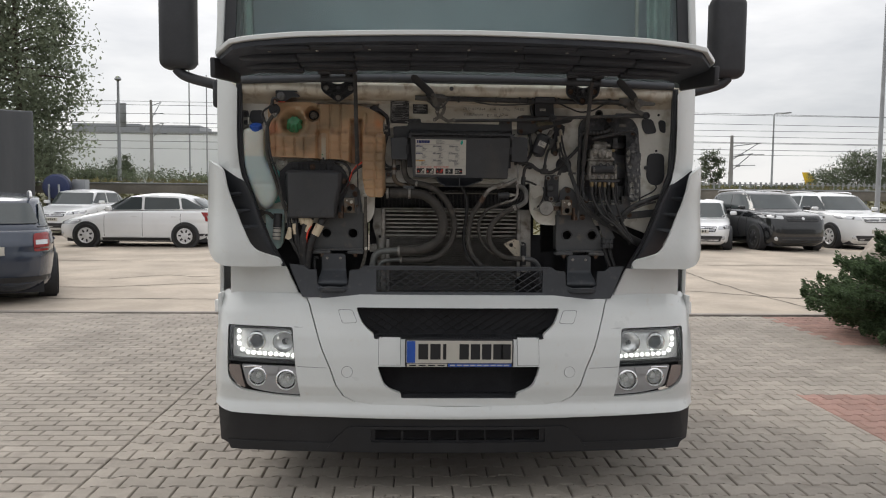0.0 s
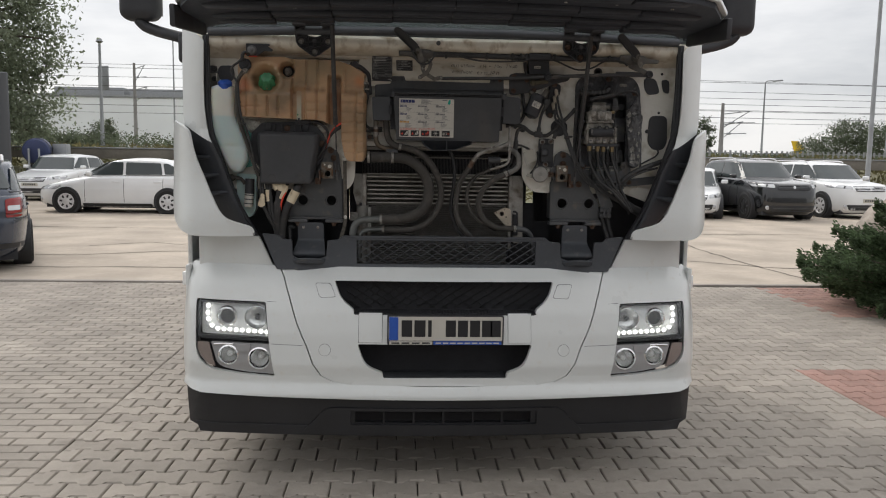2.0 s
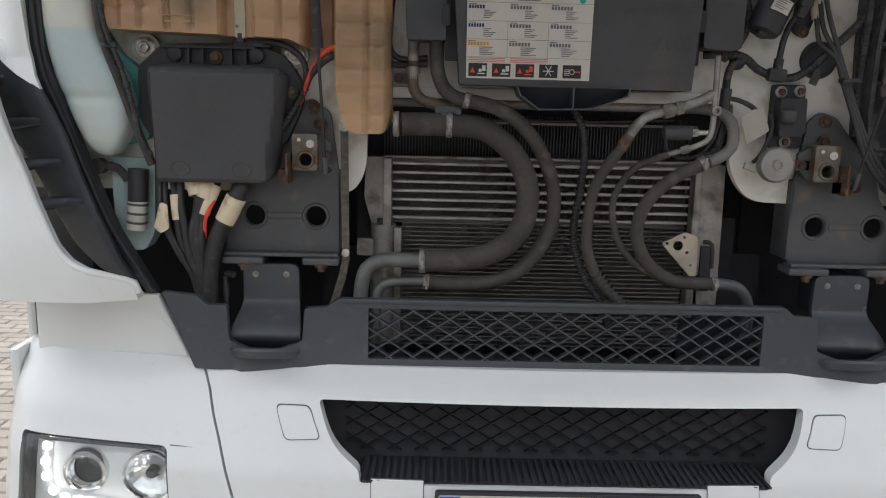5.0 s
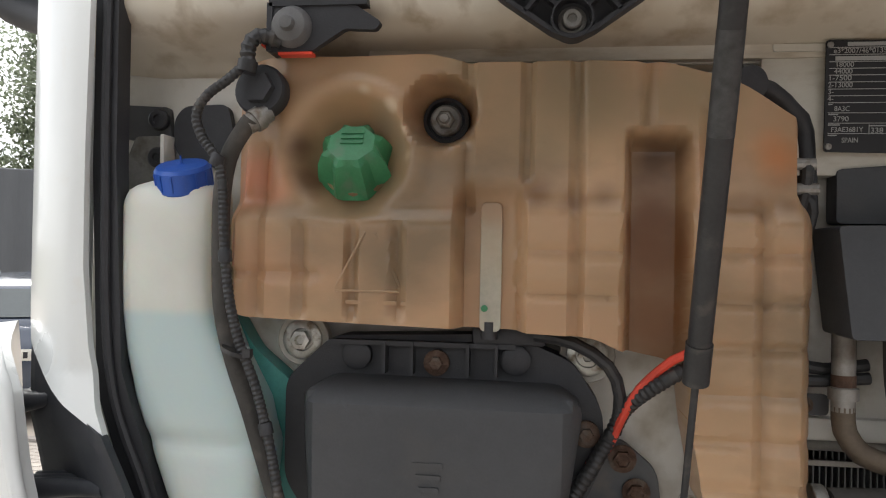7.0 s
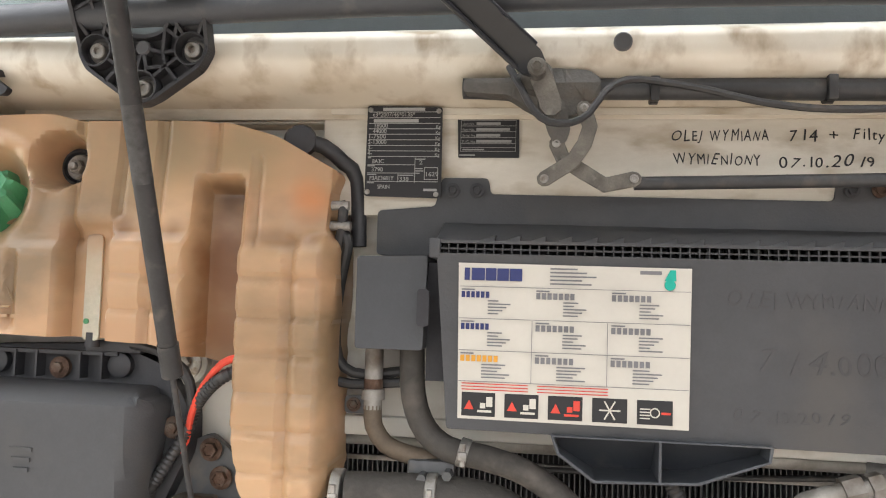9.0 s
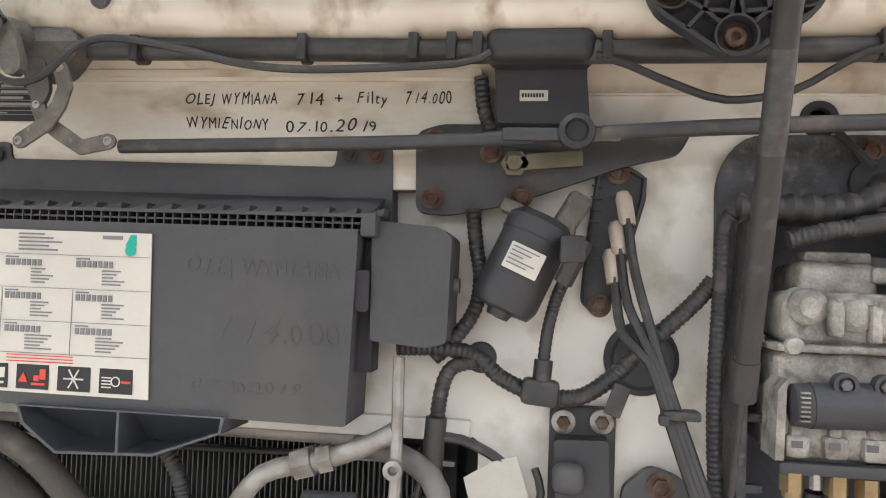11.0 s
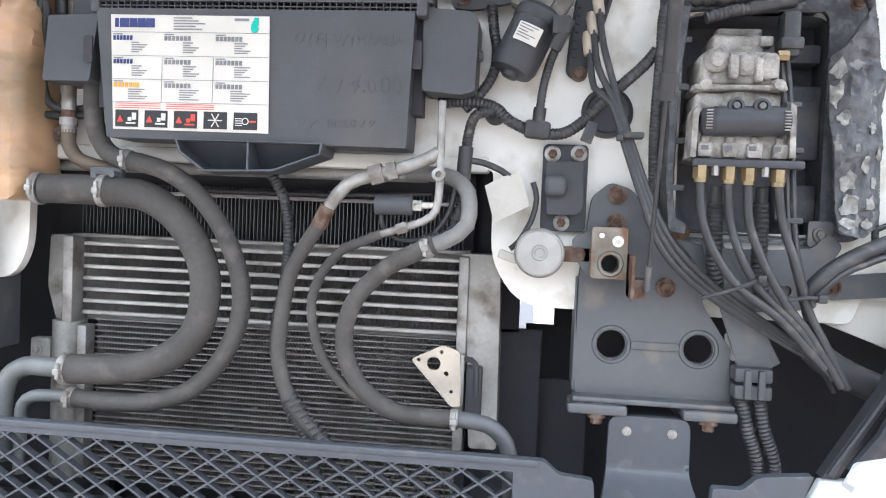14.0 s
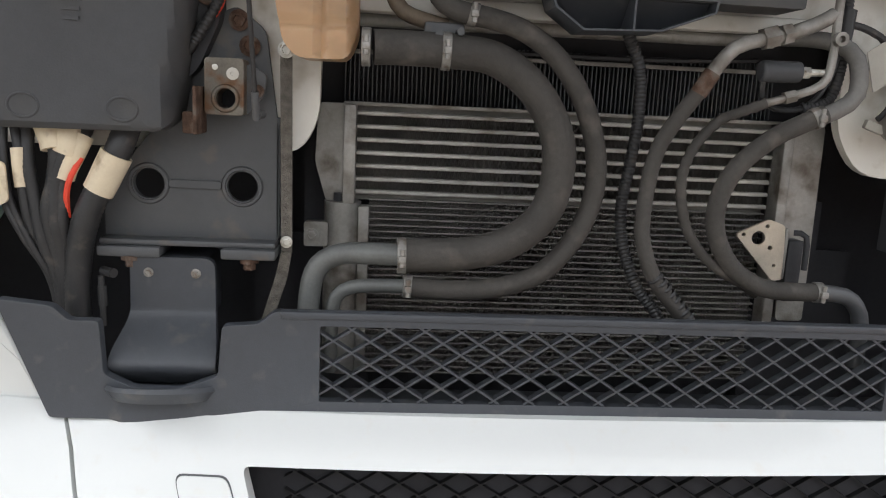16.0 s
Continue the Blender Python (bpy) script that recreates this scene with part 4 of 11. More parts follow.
for s in (-1, 1):
    cx = -0.609 if s < 0 else 0.62
    hinge = part("hinge_bracket", sheet(rnd([(cx + p[0], *p[1:]) for p in HINGE_EDGE], 0.006), lambda x, z: hinge_y(x, z) + 0.014, 0.006, (), 0.02), BLACK, truck, "black webbed hinge bracket")
    edge = [(cx + p[0], p[1]) for p in rnd(HINGE_EDGE, 0.006)]
    part("hinge_rim", merge(*[web(p, q, 0.0023, 0.019) for p, q in zip(edge, edge[1:] + edge[:1])]), BLACK, hinge)
    for p, q in HINGE_WEB:
        for boss in ((-0.061, 2.026), (0.0, 1.980), (0.0, 2.028)):
            reach = 0.0205 if boss[1] != 2.028 else 0.009
            for far, near in ((p, q), (q, p)):
                d = Vector((far[0] - boss[0], far[1] - boss[1]))
                if math.dist(near, boss) < reach:
                    d = (boss[0] + d.x / d.length * reach, boss[1] + d.y / d.length * reach)
                    p, q = (far, d) if near == q else (d, far)
        for k in (1, -1):
            part("hinge_rib", web((cx + k * p[0], p[1]), (cx + k * q[0], q[1]), 0.0019, 0.015), BLACK, hinge)
    part("hinge_plug", lathe((cx, 4.182, 2.028), (0, -1, 0), [(0.0095, 0), (0.0095, 0.014), (0.0075, 0.016), (0, 0.016)], 20), STEEL, hinge, "grey plug")
    for dx, z in ((-0.061, 2.026), (0.061, 2.026), (0.0, 1.980)):
        part("bolt_cup", lathe((cx + dx, 4.184, z), (0, -1, 0), [(0.0215, 0), (0.0205, 0.019), (0.0185, 0.019), (0.0175, 0.003), (0, 0.003)], 28), BLACK, hinge)
        part("hinge_bolt", merge(lathe((cx + dx, 4.182, z), (0, -1, 0), [(0.0140, 0), (0.0140, 0.003), (0.012, 0.004), (0.011, 0.004)], 24), lathe((cx + dx, 4.180, z), (0, -1, 0), [(0.0105, 0), (0.0100, 0.009), (0.0085, 0.0105), (0.0048, 0.0105), (0.0042, 0.006), (0, 0.006)], 18)), RUST if s > 0 else CLIP, hinge, "rusty flanged bolt" if s > 0 else "dull flanged bolt")
    part("hinge_arm", merge(box(cx - 0.036, cx + 0.036, 3.98, 4.135, 2.088, 2.118, 0.008), rod((cx - 0.092, 4.120, 2.098), (cx + 0.092, 4.120, 2.098), 0.013, 20)), BLACK, truck, "black hinge arm and pin")

# mirrors


def mirror(s):
    x0 = s * 1.505
    body = part("mirror_housing", turned(box(-0.098, 0.098, -0.06, 0.07, -0.225, 0.225, 0.05, 5), pose(x0, 4.55, 2.385, 0, 0, s * 6)), BLACK, truck, "dark door mirror housing", sharp=60)
    part("mirror_glass", turned(box(-0.082, 0.082, 0.0705, 0.074, -0.19, 0.19, 0.0), pose(x0, 4.55, 2.385, 0, 0, s * 6)), CHROME, body)
    part("mirror_arm", merge(tube([(x0 + s * 0.01, 4.55, 2.165), (x0 - s * 0.02, 4.55, 2.135), (s * 1.42, 4.54, 2.11), (s * 1.33, 4.50, 2.085), (s * 1.23, 4.48, 2.06)], 0.027, 12, 0.03), box(*sorted((s * 1.235, s * 1.30)), 4.44, 4.52, 1.95, 2.10, 0.02, 3)), BLACK, truck, "mirror arm")
    part("upper_mirror_neck", tube([(x0, 4.55, 2.59), (x0 - s * 0.01, 4.55, 2.62), (x0 - s * 0.03, 4.55, 2.66)], 0.06, 12, 0.03), BLACK, truck)
    part("wide_mirror_housing", turned(box(-0.095, 0.095, -0.06, 0.07, -0.11, 0.11, 0.05, 5), pose(x0 - s * 0.02, 4.55, 2.77, 0, 0, s * 6)), BLACK, truck, "upper mirror housing", sharp=60)
    return body


mirror(-1)
mirror(1)

# wheels and the dark chassis behind the bumper
for s in (-1, 1):
    w = part("wheel", lathe((s * 1.0, 5.35, 0.50), (s, 0, 0), [(0.30, -0.13), (0.46, -0.15), (0.50, -0.11), (0.50, 0.11), (0.46, 0.15), (0.30, 0.13), (0.30, -0.13)], 40, False), RUBBER, truck, "black lorry tyre")
    part("rim", lathe((s * 1.0, 5.35, 0.50), (s, 0, 0), [(0.30, 0.0), (0.30, 0.12), (0.26, 0.12), (0.20, 0.04), (0.10, 0.04), (0.08, 0.10), (0, 0.10)], 32), STEEL, w)
    part("chassis_rail", box(s * 0.42 - 0.04, s * 0.42 + 0.04, 4.6, 8.5, 0.75, 1.02), DARK, truck)
part("axle", box(-0.9, 0.9, 5.28, 5.42, 0.42, 0.56, 0.03), DARK, truck)
# plain underside and rear upright, added to keep light from under the cab
part("underbody", merge(box(-1.12, 1.12, 4.30, 8.6, 0.56, 0.60), box(-1.12, 1.12, 8.56, 8.60, 0.10, 0.60)), DARK, truck, "dark underside of the lorry, closed behind to block light")
part("engine_block", box(-0.34, 0.30, 4.62, 5.9, 0.7, 1.75, 0.04), DARK, truck, "dark engine behind the radiator")

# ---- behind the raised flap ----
# plain dark plates added to close gaps and stand in for the bay's shade
both("wheel_arch", lambda s: box(*sorted((s * (0.482 if s < 0 else 0.545), s * 1.2)), 4.62, 4.66, 0.35, 1.96), DARK, label="dark plate closing off the wheel arch")
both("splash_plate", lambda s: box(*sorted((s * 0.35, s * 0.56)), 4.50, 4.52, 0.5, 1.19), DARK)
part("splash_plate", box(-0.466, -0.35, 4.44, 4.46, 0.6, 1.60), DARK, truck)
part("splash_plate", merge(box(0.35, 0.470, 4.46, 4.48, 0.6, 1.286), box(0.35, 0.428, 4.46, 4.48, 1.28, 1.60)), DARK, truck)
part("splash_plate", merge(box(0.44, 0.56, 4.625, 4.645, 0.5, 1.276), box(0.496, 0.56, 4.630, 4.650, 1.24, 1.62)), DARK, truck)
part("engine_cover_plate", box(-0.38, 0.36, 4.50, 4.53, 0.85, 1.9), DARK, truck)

# dark plastic carrier with the diamond mesh above the bumper
TOP = [(-0.853, 1.145), (-0.778, 1.137), (-0.757, 1.117), (-0.716, 1.117), (-0.712, 1.040), (-0.672, 1.020), (-0.612, 1.019), (-0.556, 1.040), (-0.550, 1.114), (-0.500, 1.118), (-0.478, 1.137)]
BOT = [(-0.786, 0.978), (-0.701, 0.977), (-0.662, 0.964), (-0.604, 0.964), (-0.555, 0.975)]
carrier = part("grille_carrier", sheet(rnd(TOP + mirrored(TOP) + [(-p[0], p[1]) for p in BOT] + BOT[::-1], 0.006, 2), lambda x, z: 4.162 - 0.35 * max(0, 1.0 - z), 0.018, [rnd(rect(-0.414, 0.434, 1.005, 1.117), 0.003)]), TRIM, truck, "dark plastic carrier with a diamond mesh", bevel=0.003)
part("carrier_lip", box(-0.47, 0.47, 4.1585, 4.174, 1.127, 1.138, 0.003), TRIM, carrier)
part("mesh_grille", intake_mesh(-0.414, 0.434, 1.005, 1.117, 4.164, 0.052, 0.0031, 0.655), TRIM, carrier, "diamond mesh")
part("carrier_shelf", box(-0.80, 0.80, 4.18, 4.30, 0.962, 0.975, 0.004), TRIM, carrier)
both("carrier_cup", lambda s: lathe((s * 0.635, 4.19, 1.012), (0, 0.25, 1), [(0.0, -0.02), (0.07, -0.015), (0.082, 0.0), (0.080, 0.006), (0.066, 0.0)], 28), TRIM, carrier)


def step_y(x, z):
    return 4.242 - 0.070 * (1 - smooth(1.045, 1.115, z)) + 0.050 * (1 - smooth(0.995, 1.050, z)) + 4.0 * max(0.0, abs(abs(x) - 0.637) - 0.045) ** 2


for s in (-1, 1):
    cs = s * 0.637
    st = thing("foot_step", (cs, 4.22, 1.005), "grey plastic foot step in the carrier's notch", "step", "foot steps")
    plate_s = part("tread", sheet(rnd([(cs - 0.061, 1.192, 0.018), (cs + 0.061, 1.192, 0.018), (cs + 0.062, 1.10, 0.03), (cs + 0.075, 1.065, 0.03), (cs + 0.074, 1.010, 0.014), (cs - 0.074, 1.010, 0.014), (cs - 0.075, 1.065, 0.03), (cs - 0.062, 1.10, 0.03)], 0.01), step_y, 0.014, (), 0.012, 0.007), TRIM, st, bevel=0.003, sharp=70)
    for dx in (-0.034, 0.034):
        part("screw", bolt((cs + dx, 4.2415, 1.169), 0.0048, 0.004), CLIP, st)
    part("arm", box(cs - 0.05, cs + 0.05, 4.256, 4.35, 1.09, 1.19, 0.01), BLACK, st)

LOCKSTEEL = mat("rust_spotted_steel", (0.16, 0.145, 0.12), 0.55, 0.4, var=0.25, scale=30, bump=0.3, bscale=250, dirt=(0.13, 0.068, 0.034), amount=0.5, dscale=38)
# steel mounting brackets with the flap's locks
for s in (-1, 1):
    br = thing("mounting_bracket", (s * 0.62, 4.28, 1.19), "grey steel bracket with two round holes, bolted to the firewall", "bracket", "mounting brackets")
    out = [(-0.742, 1.215), (-0.742, 1.262), (-0.695, 1.345), (-0.620, 1.440), (-0.590, 1.535, 0.012), (-0.548, 1.556, 0.012), (-0.508, 1.523, 0.012), (-0.489, 1.38), (-0.489, 1.215)]
    if s > 0:
        out = mirrored([(-0.762, 1.215), (-0.757, 1.30), (-0.714, 1.364), (-0.690, 1.457), (-0.640, 1.489), (-0.598, 1.540, 0.01), (-0.564, 1.551, 0.01), (-0.536, 1.527, 0.01), (-0.519, 1.381), (-0.524, 1.215)])
    cx = (-0.678, -0.542) if s < 0 else (0.577, 0.710)
    body = part("plate", sheet(rnd(out, 0.006), 4.276, 0.012, [circle(c, 1.296, 0.0225, 24) for c in cx]), STEEL, br, bevel=0.003)
    for c in cx:
        part("hole_rim", lathe((c, 4.276, 1.296), (0, -1, 0), [(0.031, 0), (0.029, 0.003), (0.0250, 0.003), (0.0225, -0.004), (0.0225, -0.012)], 32, False), STEEL, br)
    part("bead", sheet(rnd(rect(cx[0] + 0.03, cx[1] - 0.03, 1.291, 1.303), 0.005), 4.272, 0.005), STEEL, br, bevel=0.002)
    part("lower_flange", box(min(p[0] for p in out), max(p[0] for p in out), 4.245, 4.288, 1.208, 1.217, 0.003), STEEL, br)
    for fx in ((cx[0] - 0.065, cx[0] + 0.025), (cx[1] - 0.025, cx[1] + 0.055)):
        part("foot", box(fx[0], fx[1], 4.235, 4.30, 1.192, 1.208, 0.004), STEEL, br)
        part("foot_bolt", merge(rod((sum(fx) / 2, 4.25, 1.176), (sum(fx) / 2, 4.25, 1.194), 0.009, 6), rod((sum(fx) / 2, 4.25, 1.186), (sum(fx) / 2, 4.25, 1.193), 0.014, 16)), RUST, br, "rusty bolt")
    part("inner_flange", box(*sorted((s * (0.487 if s < 0 else 0.518), s * (0.493 if s < 0 else 0.524))), 4.276, 4.36, 1.22, 1.40, 0.002), STEEL, br)
    for bx, bz in (((-0.545, 1.535), (-0.530, 1.50)) if s < 0 else ((0.575, 1.531), (0.575, 1.487), (0.655, 1.39))):
        part("rusty_bolt", bolt((bx, 4.272, bz), 0.010, 0.008), RUST, br, "rusty bolt")
    lk = thing("flap_lock", (-0.557 if s < 0 else 0.562, 4.25, 1.40), "rusty steel flap lock with a round keeper hole", "lock", "flap locks")
    lx = -0.557 if s < 0 else 0.562
    part("body", sheet(rnd(rect(lx - 0.027, lx + 0.027, 1.402, 1.480), 0.006), 4.222, 0.045, [circle(lx + 0.002, 1.425, 0.0135, 20)]), LOCKSTEEL, lk, "rust-spotted grey steel", bevel=0.003)
    part("keeper_ring", lathe((lx + 0.002, 4.222, 1.425), (0, -1, 0), [(0.020, 0), (0.018, 0.004), (0.0145, 0.004), (0.0135, -0.02)], 24, False), LOCKSTEEL, lk)
    part("keeper_back", box(lx - 0.02, lx + 0.02, 4.262, 4.266, 1.405, 1.445), DARK, lk)
    part("white_rivet", lathe((lx + 0.012, 4.222, 1.459), (0, -1, 0), [(0.0085, 0), (0.0085, 0.002), (0.003, 0.003), (0.0025, 0.001), (0, 0.001)], 20), STICKER, lk, "white paint-marked rivet")
    part("small_rivet", lathe((lx - 0.012, 4.222, 1.467), (0, -1, 0), [(0.004, 0), (0.004, 0.002), (0, 0.003)], 14), ZINC, lk)
    part("side_plate", sheet(rnd([(lx + s * -0.027, 1.402), (lx + s * -0.05, 1.43), (lx + s * -0.055, 1.46), (lx + s * -0.027, 1.475)][::(1 if s > 0 else -1)], 0.006), 4.245, 0.01), STEEL, lk)
    part("side_bolt", bolt((lx - s * 0.043, 4.243, 1.437), 0.006, 0.006), RUST, lk)
    part("catch", merge(box(*sorted((lx + s * 0.03, lx + s * 0.055)), 4.21, 4.25, 1.375, 1.405, 0.003), box(*sorted((lx + s * 0.030, lx + s * 0.036)), 4.19, 4.25, 1.375, 1.44, 0.002)), RUST, lk)

# gas struts
for s in (-1, 1):
    foot = Vector((-0.506, 4.180, 1.405)) if s < 0 else Vector((0.617, 4.205, 1.395))
    collar = Vector((-0.506, 4.078, 1.655)) if s < 0 else Vector((0.613, 4.089, 1.657))
    d = (collar - foot).normalized()
    top = foot + d * 0.705
    gs = thing("gas_strut", foot, "black gas strut holding up the raised flap", "gas strut", "gas struts")
    part("barrel", merge(rod(collar, top, 0.0097, 20), rod(collar - d * 0.006, collar + d * 0.03, 0.0110, 20)), CABLE, gs)
    part("piston_rod", rod(foot + d * 0.02, collar, 0.0032, 12), CABLE, gs)
    part("ball_socket", merge(rod(foot - d * 0.006, foot + d * 0.034, 0.0052, 12), rod(foot, foot + Vector((0, 0.05, 0)), 0.006, 12)), STEEL, gs)
    part("label", lathe(collar + d * 0.20, d, [(0.0099, 0), (0.0099, 0.075)], 20), mat("worn_strut_label", (0.045, 0.045, 0.045), 0.5, var=0.4, scale=120, bump=0), gs, "worn printed label band")

# braided earth strap
strap = solo("earth_strap", merge(sheet([(-0.486, 1.497), (-0.469, 1.497), (-0.466, 1.20), (-0.482, 1.20)], 4.262, 0.004), sheet([(-0.482, 1.202), (-0.466, 1.202), (-0.473, 1.16), (-0.503, 1.065), (-0.519, 1.068), (-0.490, 1.165)], 4.258, 0.004)), mat("braided_strap", (0.115, 0.104, 0.088), 0.8, var=0.35, scale=90, bump=0.7, bscale=420), "flat braided earth strap bolted to the cab", "strap")
solo("strap_bolt", bolt((-0.477, 4.260, 1.497), 0.008, 0.006), ZINC, "zinc bolt holding the earth strap", "bolt")
solo("strap_bolt", bolt((-0.474, 4.258, 1.218), 0.006, 0.005), ZINC, "small zinc bolt on the earth strap", "bolt")

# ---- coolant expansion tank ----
# the marks mix stains with shade painted into funnel, channel and step
TANKMAT = mat("aged_shaded_tan_plastic", (0.42, 0.268, 0.150), 0.34, var=0.22, scale=3.6, bump=0.05, bscale=45, dirt=(0.22, 0.15, 0.085), amount=0.30, dscale=4.6, fine=0.12, tint=(0.43, 0.26, 0.145), sub=0.15, stretch=(1.0, 1, 1.6), marks=(
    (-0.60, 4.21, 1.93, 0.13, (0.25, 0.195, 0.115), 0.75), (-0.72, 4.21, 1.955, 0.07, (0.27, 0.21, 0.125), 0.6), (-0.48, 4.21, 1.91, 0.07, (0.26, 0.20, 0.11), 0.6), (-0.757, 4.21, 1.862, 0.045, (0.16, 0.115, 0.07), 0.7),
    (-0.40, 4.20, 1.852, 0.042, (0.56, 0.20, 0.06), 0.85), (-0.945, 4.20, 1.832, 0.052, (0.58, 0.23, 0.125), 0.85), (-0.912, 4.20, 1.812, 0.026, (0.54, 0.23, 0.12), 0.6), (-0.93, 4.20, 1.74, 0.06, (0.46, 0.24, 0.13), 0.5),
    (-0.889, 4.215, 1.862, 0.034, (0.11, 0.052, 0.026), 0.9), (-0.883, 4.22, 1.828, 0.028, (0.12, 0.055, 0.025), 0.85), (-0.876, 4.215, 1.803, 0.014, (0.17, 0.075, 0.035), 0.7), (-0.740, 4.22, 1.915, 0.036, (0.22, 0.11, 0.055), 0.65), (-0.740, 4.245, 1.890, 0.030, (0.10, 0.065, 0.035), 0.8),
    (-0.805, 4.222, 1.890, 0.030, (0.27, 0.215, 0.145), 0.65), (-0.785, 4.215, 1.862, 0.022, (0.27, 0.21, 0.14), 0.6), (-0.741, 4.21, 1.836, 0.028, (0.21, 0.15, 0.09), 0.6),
    # a highlight painted along the raised arch, after darker spots inside it
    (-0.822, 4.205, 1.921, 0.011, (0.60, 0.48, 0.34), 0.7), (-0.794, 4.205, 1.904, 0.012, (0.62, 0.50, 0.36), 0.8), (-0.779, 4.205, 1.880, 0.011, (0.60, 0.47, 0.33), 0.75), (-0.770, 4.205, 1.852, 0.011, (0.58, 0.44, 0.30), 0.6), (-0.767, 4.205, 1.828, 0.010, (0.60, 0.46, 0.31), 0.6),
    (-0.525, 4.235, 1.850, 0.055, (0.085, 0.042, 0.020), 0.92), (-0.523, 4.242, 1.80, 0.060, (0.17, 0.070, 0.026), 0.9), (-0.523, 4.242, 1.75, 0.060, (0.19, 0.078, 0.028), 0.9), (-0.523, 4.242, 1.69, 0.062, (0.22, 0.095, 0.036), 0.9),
    # brown band below the step: stain and painted shade together
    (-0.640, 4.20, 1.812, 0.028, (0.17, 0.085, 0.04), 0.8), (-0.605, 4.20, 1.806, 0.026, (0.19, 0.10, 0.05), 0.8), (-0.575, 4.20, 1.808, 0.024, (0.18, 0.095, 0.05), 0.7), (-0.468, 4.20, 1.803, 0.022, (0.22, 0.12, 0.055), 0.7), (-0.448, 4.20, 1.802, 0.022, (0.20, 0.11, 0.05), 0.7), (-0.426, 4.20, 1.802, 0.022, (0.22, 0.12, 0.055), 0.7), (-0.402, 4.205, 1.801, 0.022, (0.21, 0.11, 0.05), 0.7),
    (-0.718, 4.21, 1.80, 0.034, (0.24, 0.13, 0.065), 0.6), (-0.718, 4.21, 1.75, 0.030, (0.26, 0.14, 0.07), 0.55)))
TANK = [(-0.973, 1.905), (-0.966, 1.947), (-0.935, 1.960), (-0.85, 1.957), (-0.753, 1.959), (-0.712, 1.949), (-0.592, 1.950), (-0.515, 1.947), (-0.452, 1.930), (-0.376, 1.888), (-0.386, 1.868), (-0.388, 1.812), (-0.374, 1.802), (-0.373, 1.725), (-0.377, 1.69), (-0.374, 1.52), (-0.387, 1.484), (-0.455, 1.484), (-0.474, 1.505), (-0.488, 1.583), (-0.492, 1.640), (-0.507, 1.648), (-0.549, 1.656), (-0.582, 1.672), (-0.660, 1.675), (-0.818, 1.679), (-0.949, 1.683), (-0.958, 1.723), (-0.968, 1.862)]


def groove(d, w):
    return max(0.0, 1 - (d / w) ** 2)


def tank_y(x, z):
    y = 4.198
    # funnel round the green cap, and the well of the fixing bolt
    r = math.hypot(x + 0.838, (z - 1.855) / 1.03)
    y += 0.036 * (1 - smooth(0.028, 0.074, r))
    r2 = math.hypot(x + 0.741, z - 1.899)
    y += 0.060 * (1 - smooth(0.022, 0.042, r2))
    # upper half leans back, lower left bulges below a soft step
    y += 0.014 * smooth(1.80, 1.94, z)
    if x < -0.717:
        y -= 0.013 * (1 - smooth(1.780, 1.800, z))
        y += 0.012 * (1 - smooth(-0.935, -0.905, x)) * smooth(1.79, 1.81, z)
    # arch that frames the funnel
    ra = math.hypot(x + 0.840, z - 1.848)
    if z > 1.80:
        y -= 0.006 * groove(ra - 0.077, 0.015) * smooth(-0.90, -0.84, x) * smooth(1.80, 1.83, z)
    # pale sight channel, deep channel beside the column
    y += 0.020 * (smooth(-0.724, -0.714, x) - smooth(-0.662, -0.652, x)) * (1 - smooth(1.80, 1.83, z))
    y += 0.040 * (smooth(-0.556, -0.544, x) - smooth(-0.498, -0.486, x)) * (1 - smooth(1.860, 1.885, z))
    y -= 0.013 * (smooth(-0.656, -0.648, x) - smooth(-0.558, -0.550, x)) * (1 - smooth(1.790, 1.812, z))
    for gx, z0, z1 in ((-0.927, 1.69, 1.86), (-0.880, 1.69, 1.775), (-0.826, 1.69, 1.775), (-0.779, 1.69, 1.775), (-0.650, 1.83, 1.95), (-0.600, 1.67, 1.95), (-0.532, 1.885, 1.95), (-0.423, 1.49, 1.80), (-0.712, 1.80, 1.95), (-0.474, 1.80, 1.90)):
        y += 0.0085 * groove(x - gx, 0.0080) * smooth(z0 - 0.012, z0 + 0.004, z) * (1 - smooth(z1 - 0.004, z1 + 0.012, z))
    if -0.66 < x < -0.55:
        for gz in (1.715, 1.755):
            y += 0.0045 * groove(z - gz, 0.007)
    if -0.96 < x < -0.72:
        y += 0.005 * groove(z - 1.728, 0.006) * (x < -0.86)
    if x > -0.492:
        for gz in (1.53, 1.575, 1.62, 1.665, 1.71, 1.755):
            y += 0.0050 * groove(z - gz, 0.0075)
        y += 0.020 * smooth(-0.44, -0.375, x) * smooth(1.795, 1.815, z)
        y -= 0.010 * (1 - smooth(1.782, 1.800, z))
    return y + 0.03 * groove(x + 0.98, 0.03) + 0.03 * groove(x + 0.366, 0.02)


tank = thing("coolant_tank", (-0.70, 4.24, 1.484), "brown translucent coolant tank with a green cap", "coolant tank")
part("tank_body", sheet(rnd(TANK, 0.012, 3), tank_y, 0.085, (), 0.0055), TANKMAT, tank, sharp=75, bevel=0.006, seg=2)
part("sight_strip", sheet(rnd(rect(-0.697, -0.675, 1.672, 1.805), 0.007), 4.2145, 0.02), mat("pale_sight_plastic", (0.50, 0.475, 0.38), 0.4, var=0.2, scale=12, bump=0.05, sub=0.2, marks=((-0.686, 4.215, 1.80, 0.06, (0.38, 0.25, 0.15), 0.95), (-0.686, 4.215, 1.755, 0.05, (0.46, 0.37, 0.26), 0.6))), tank, "pale sight strip", bevel=0.002)
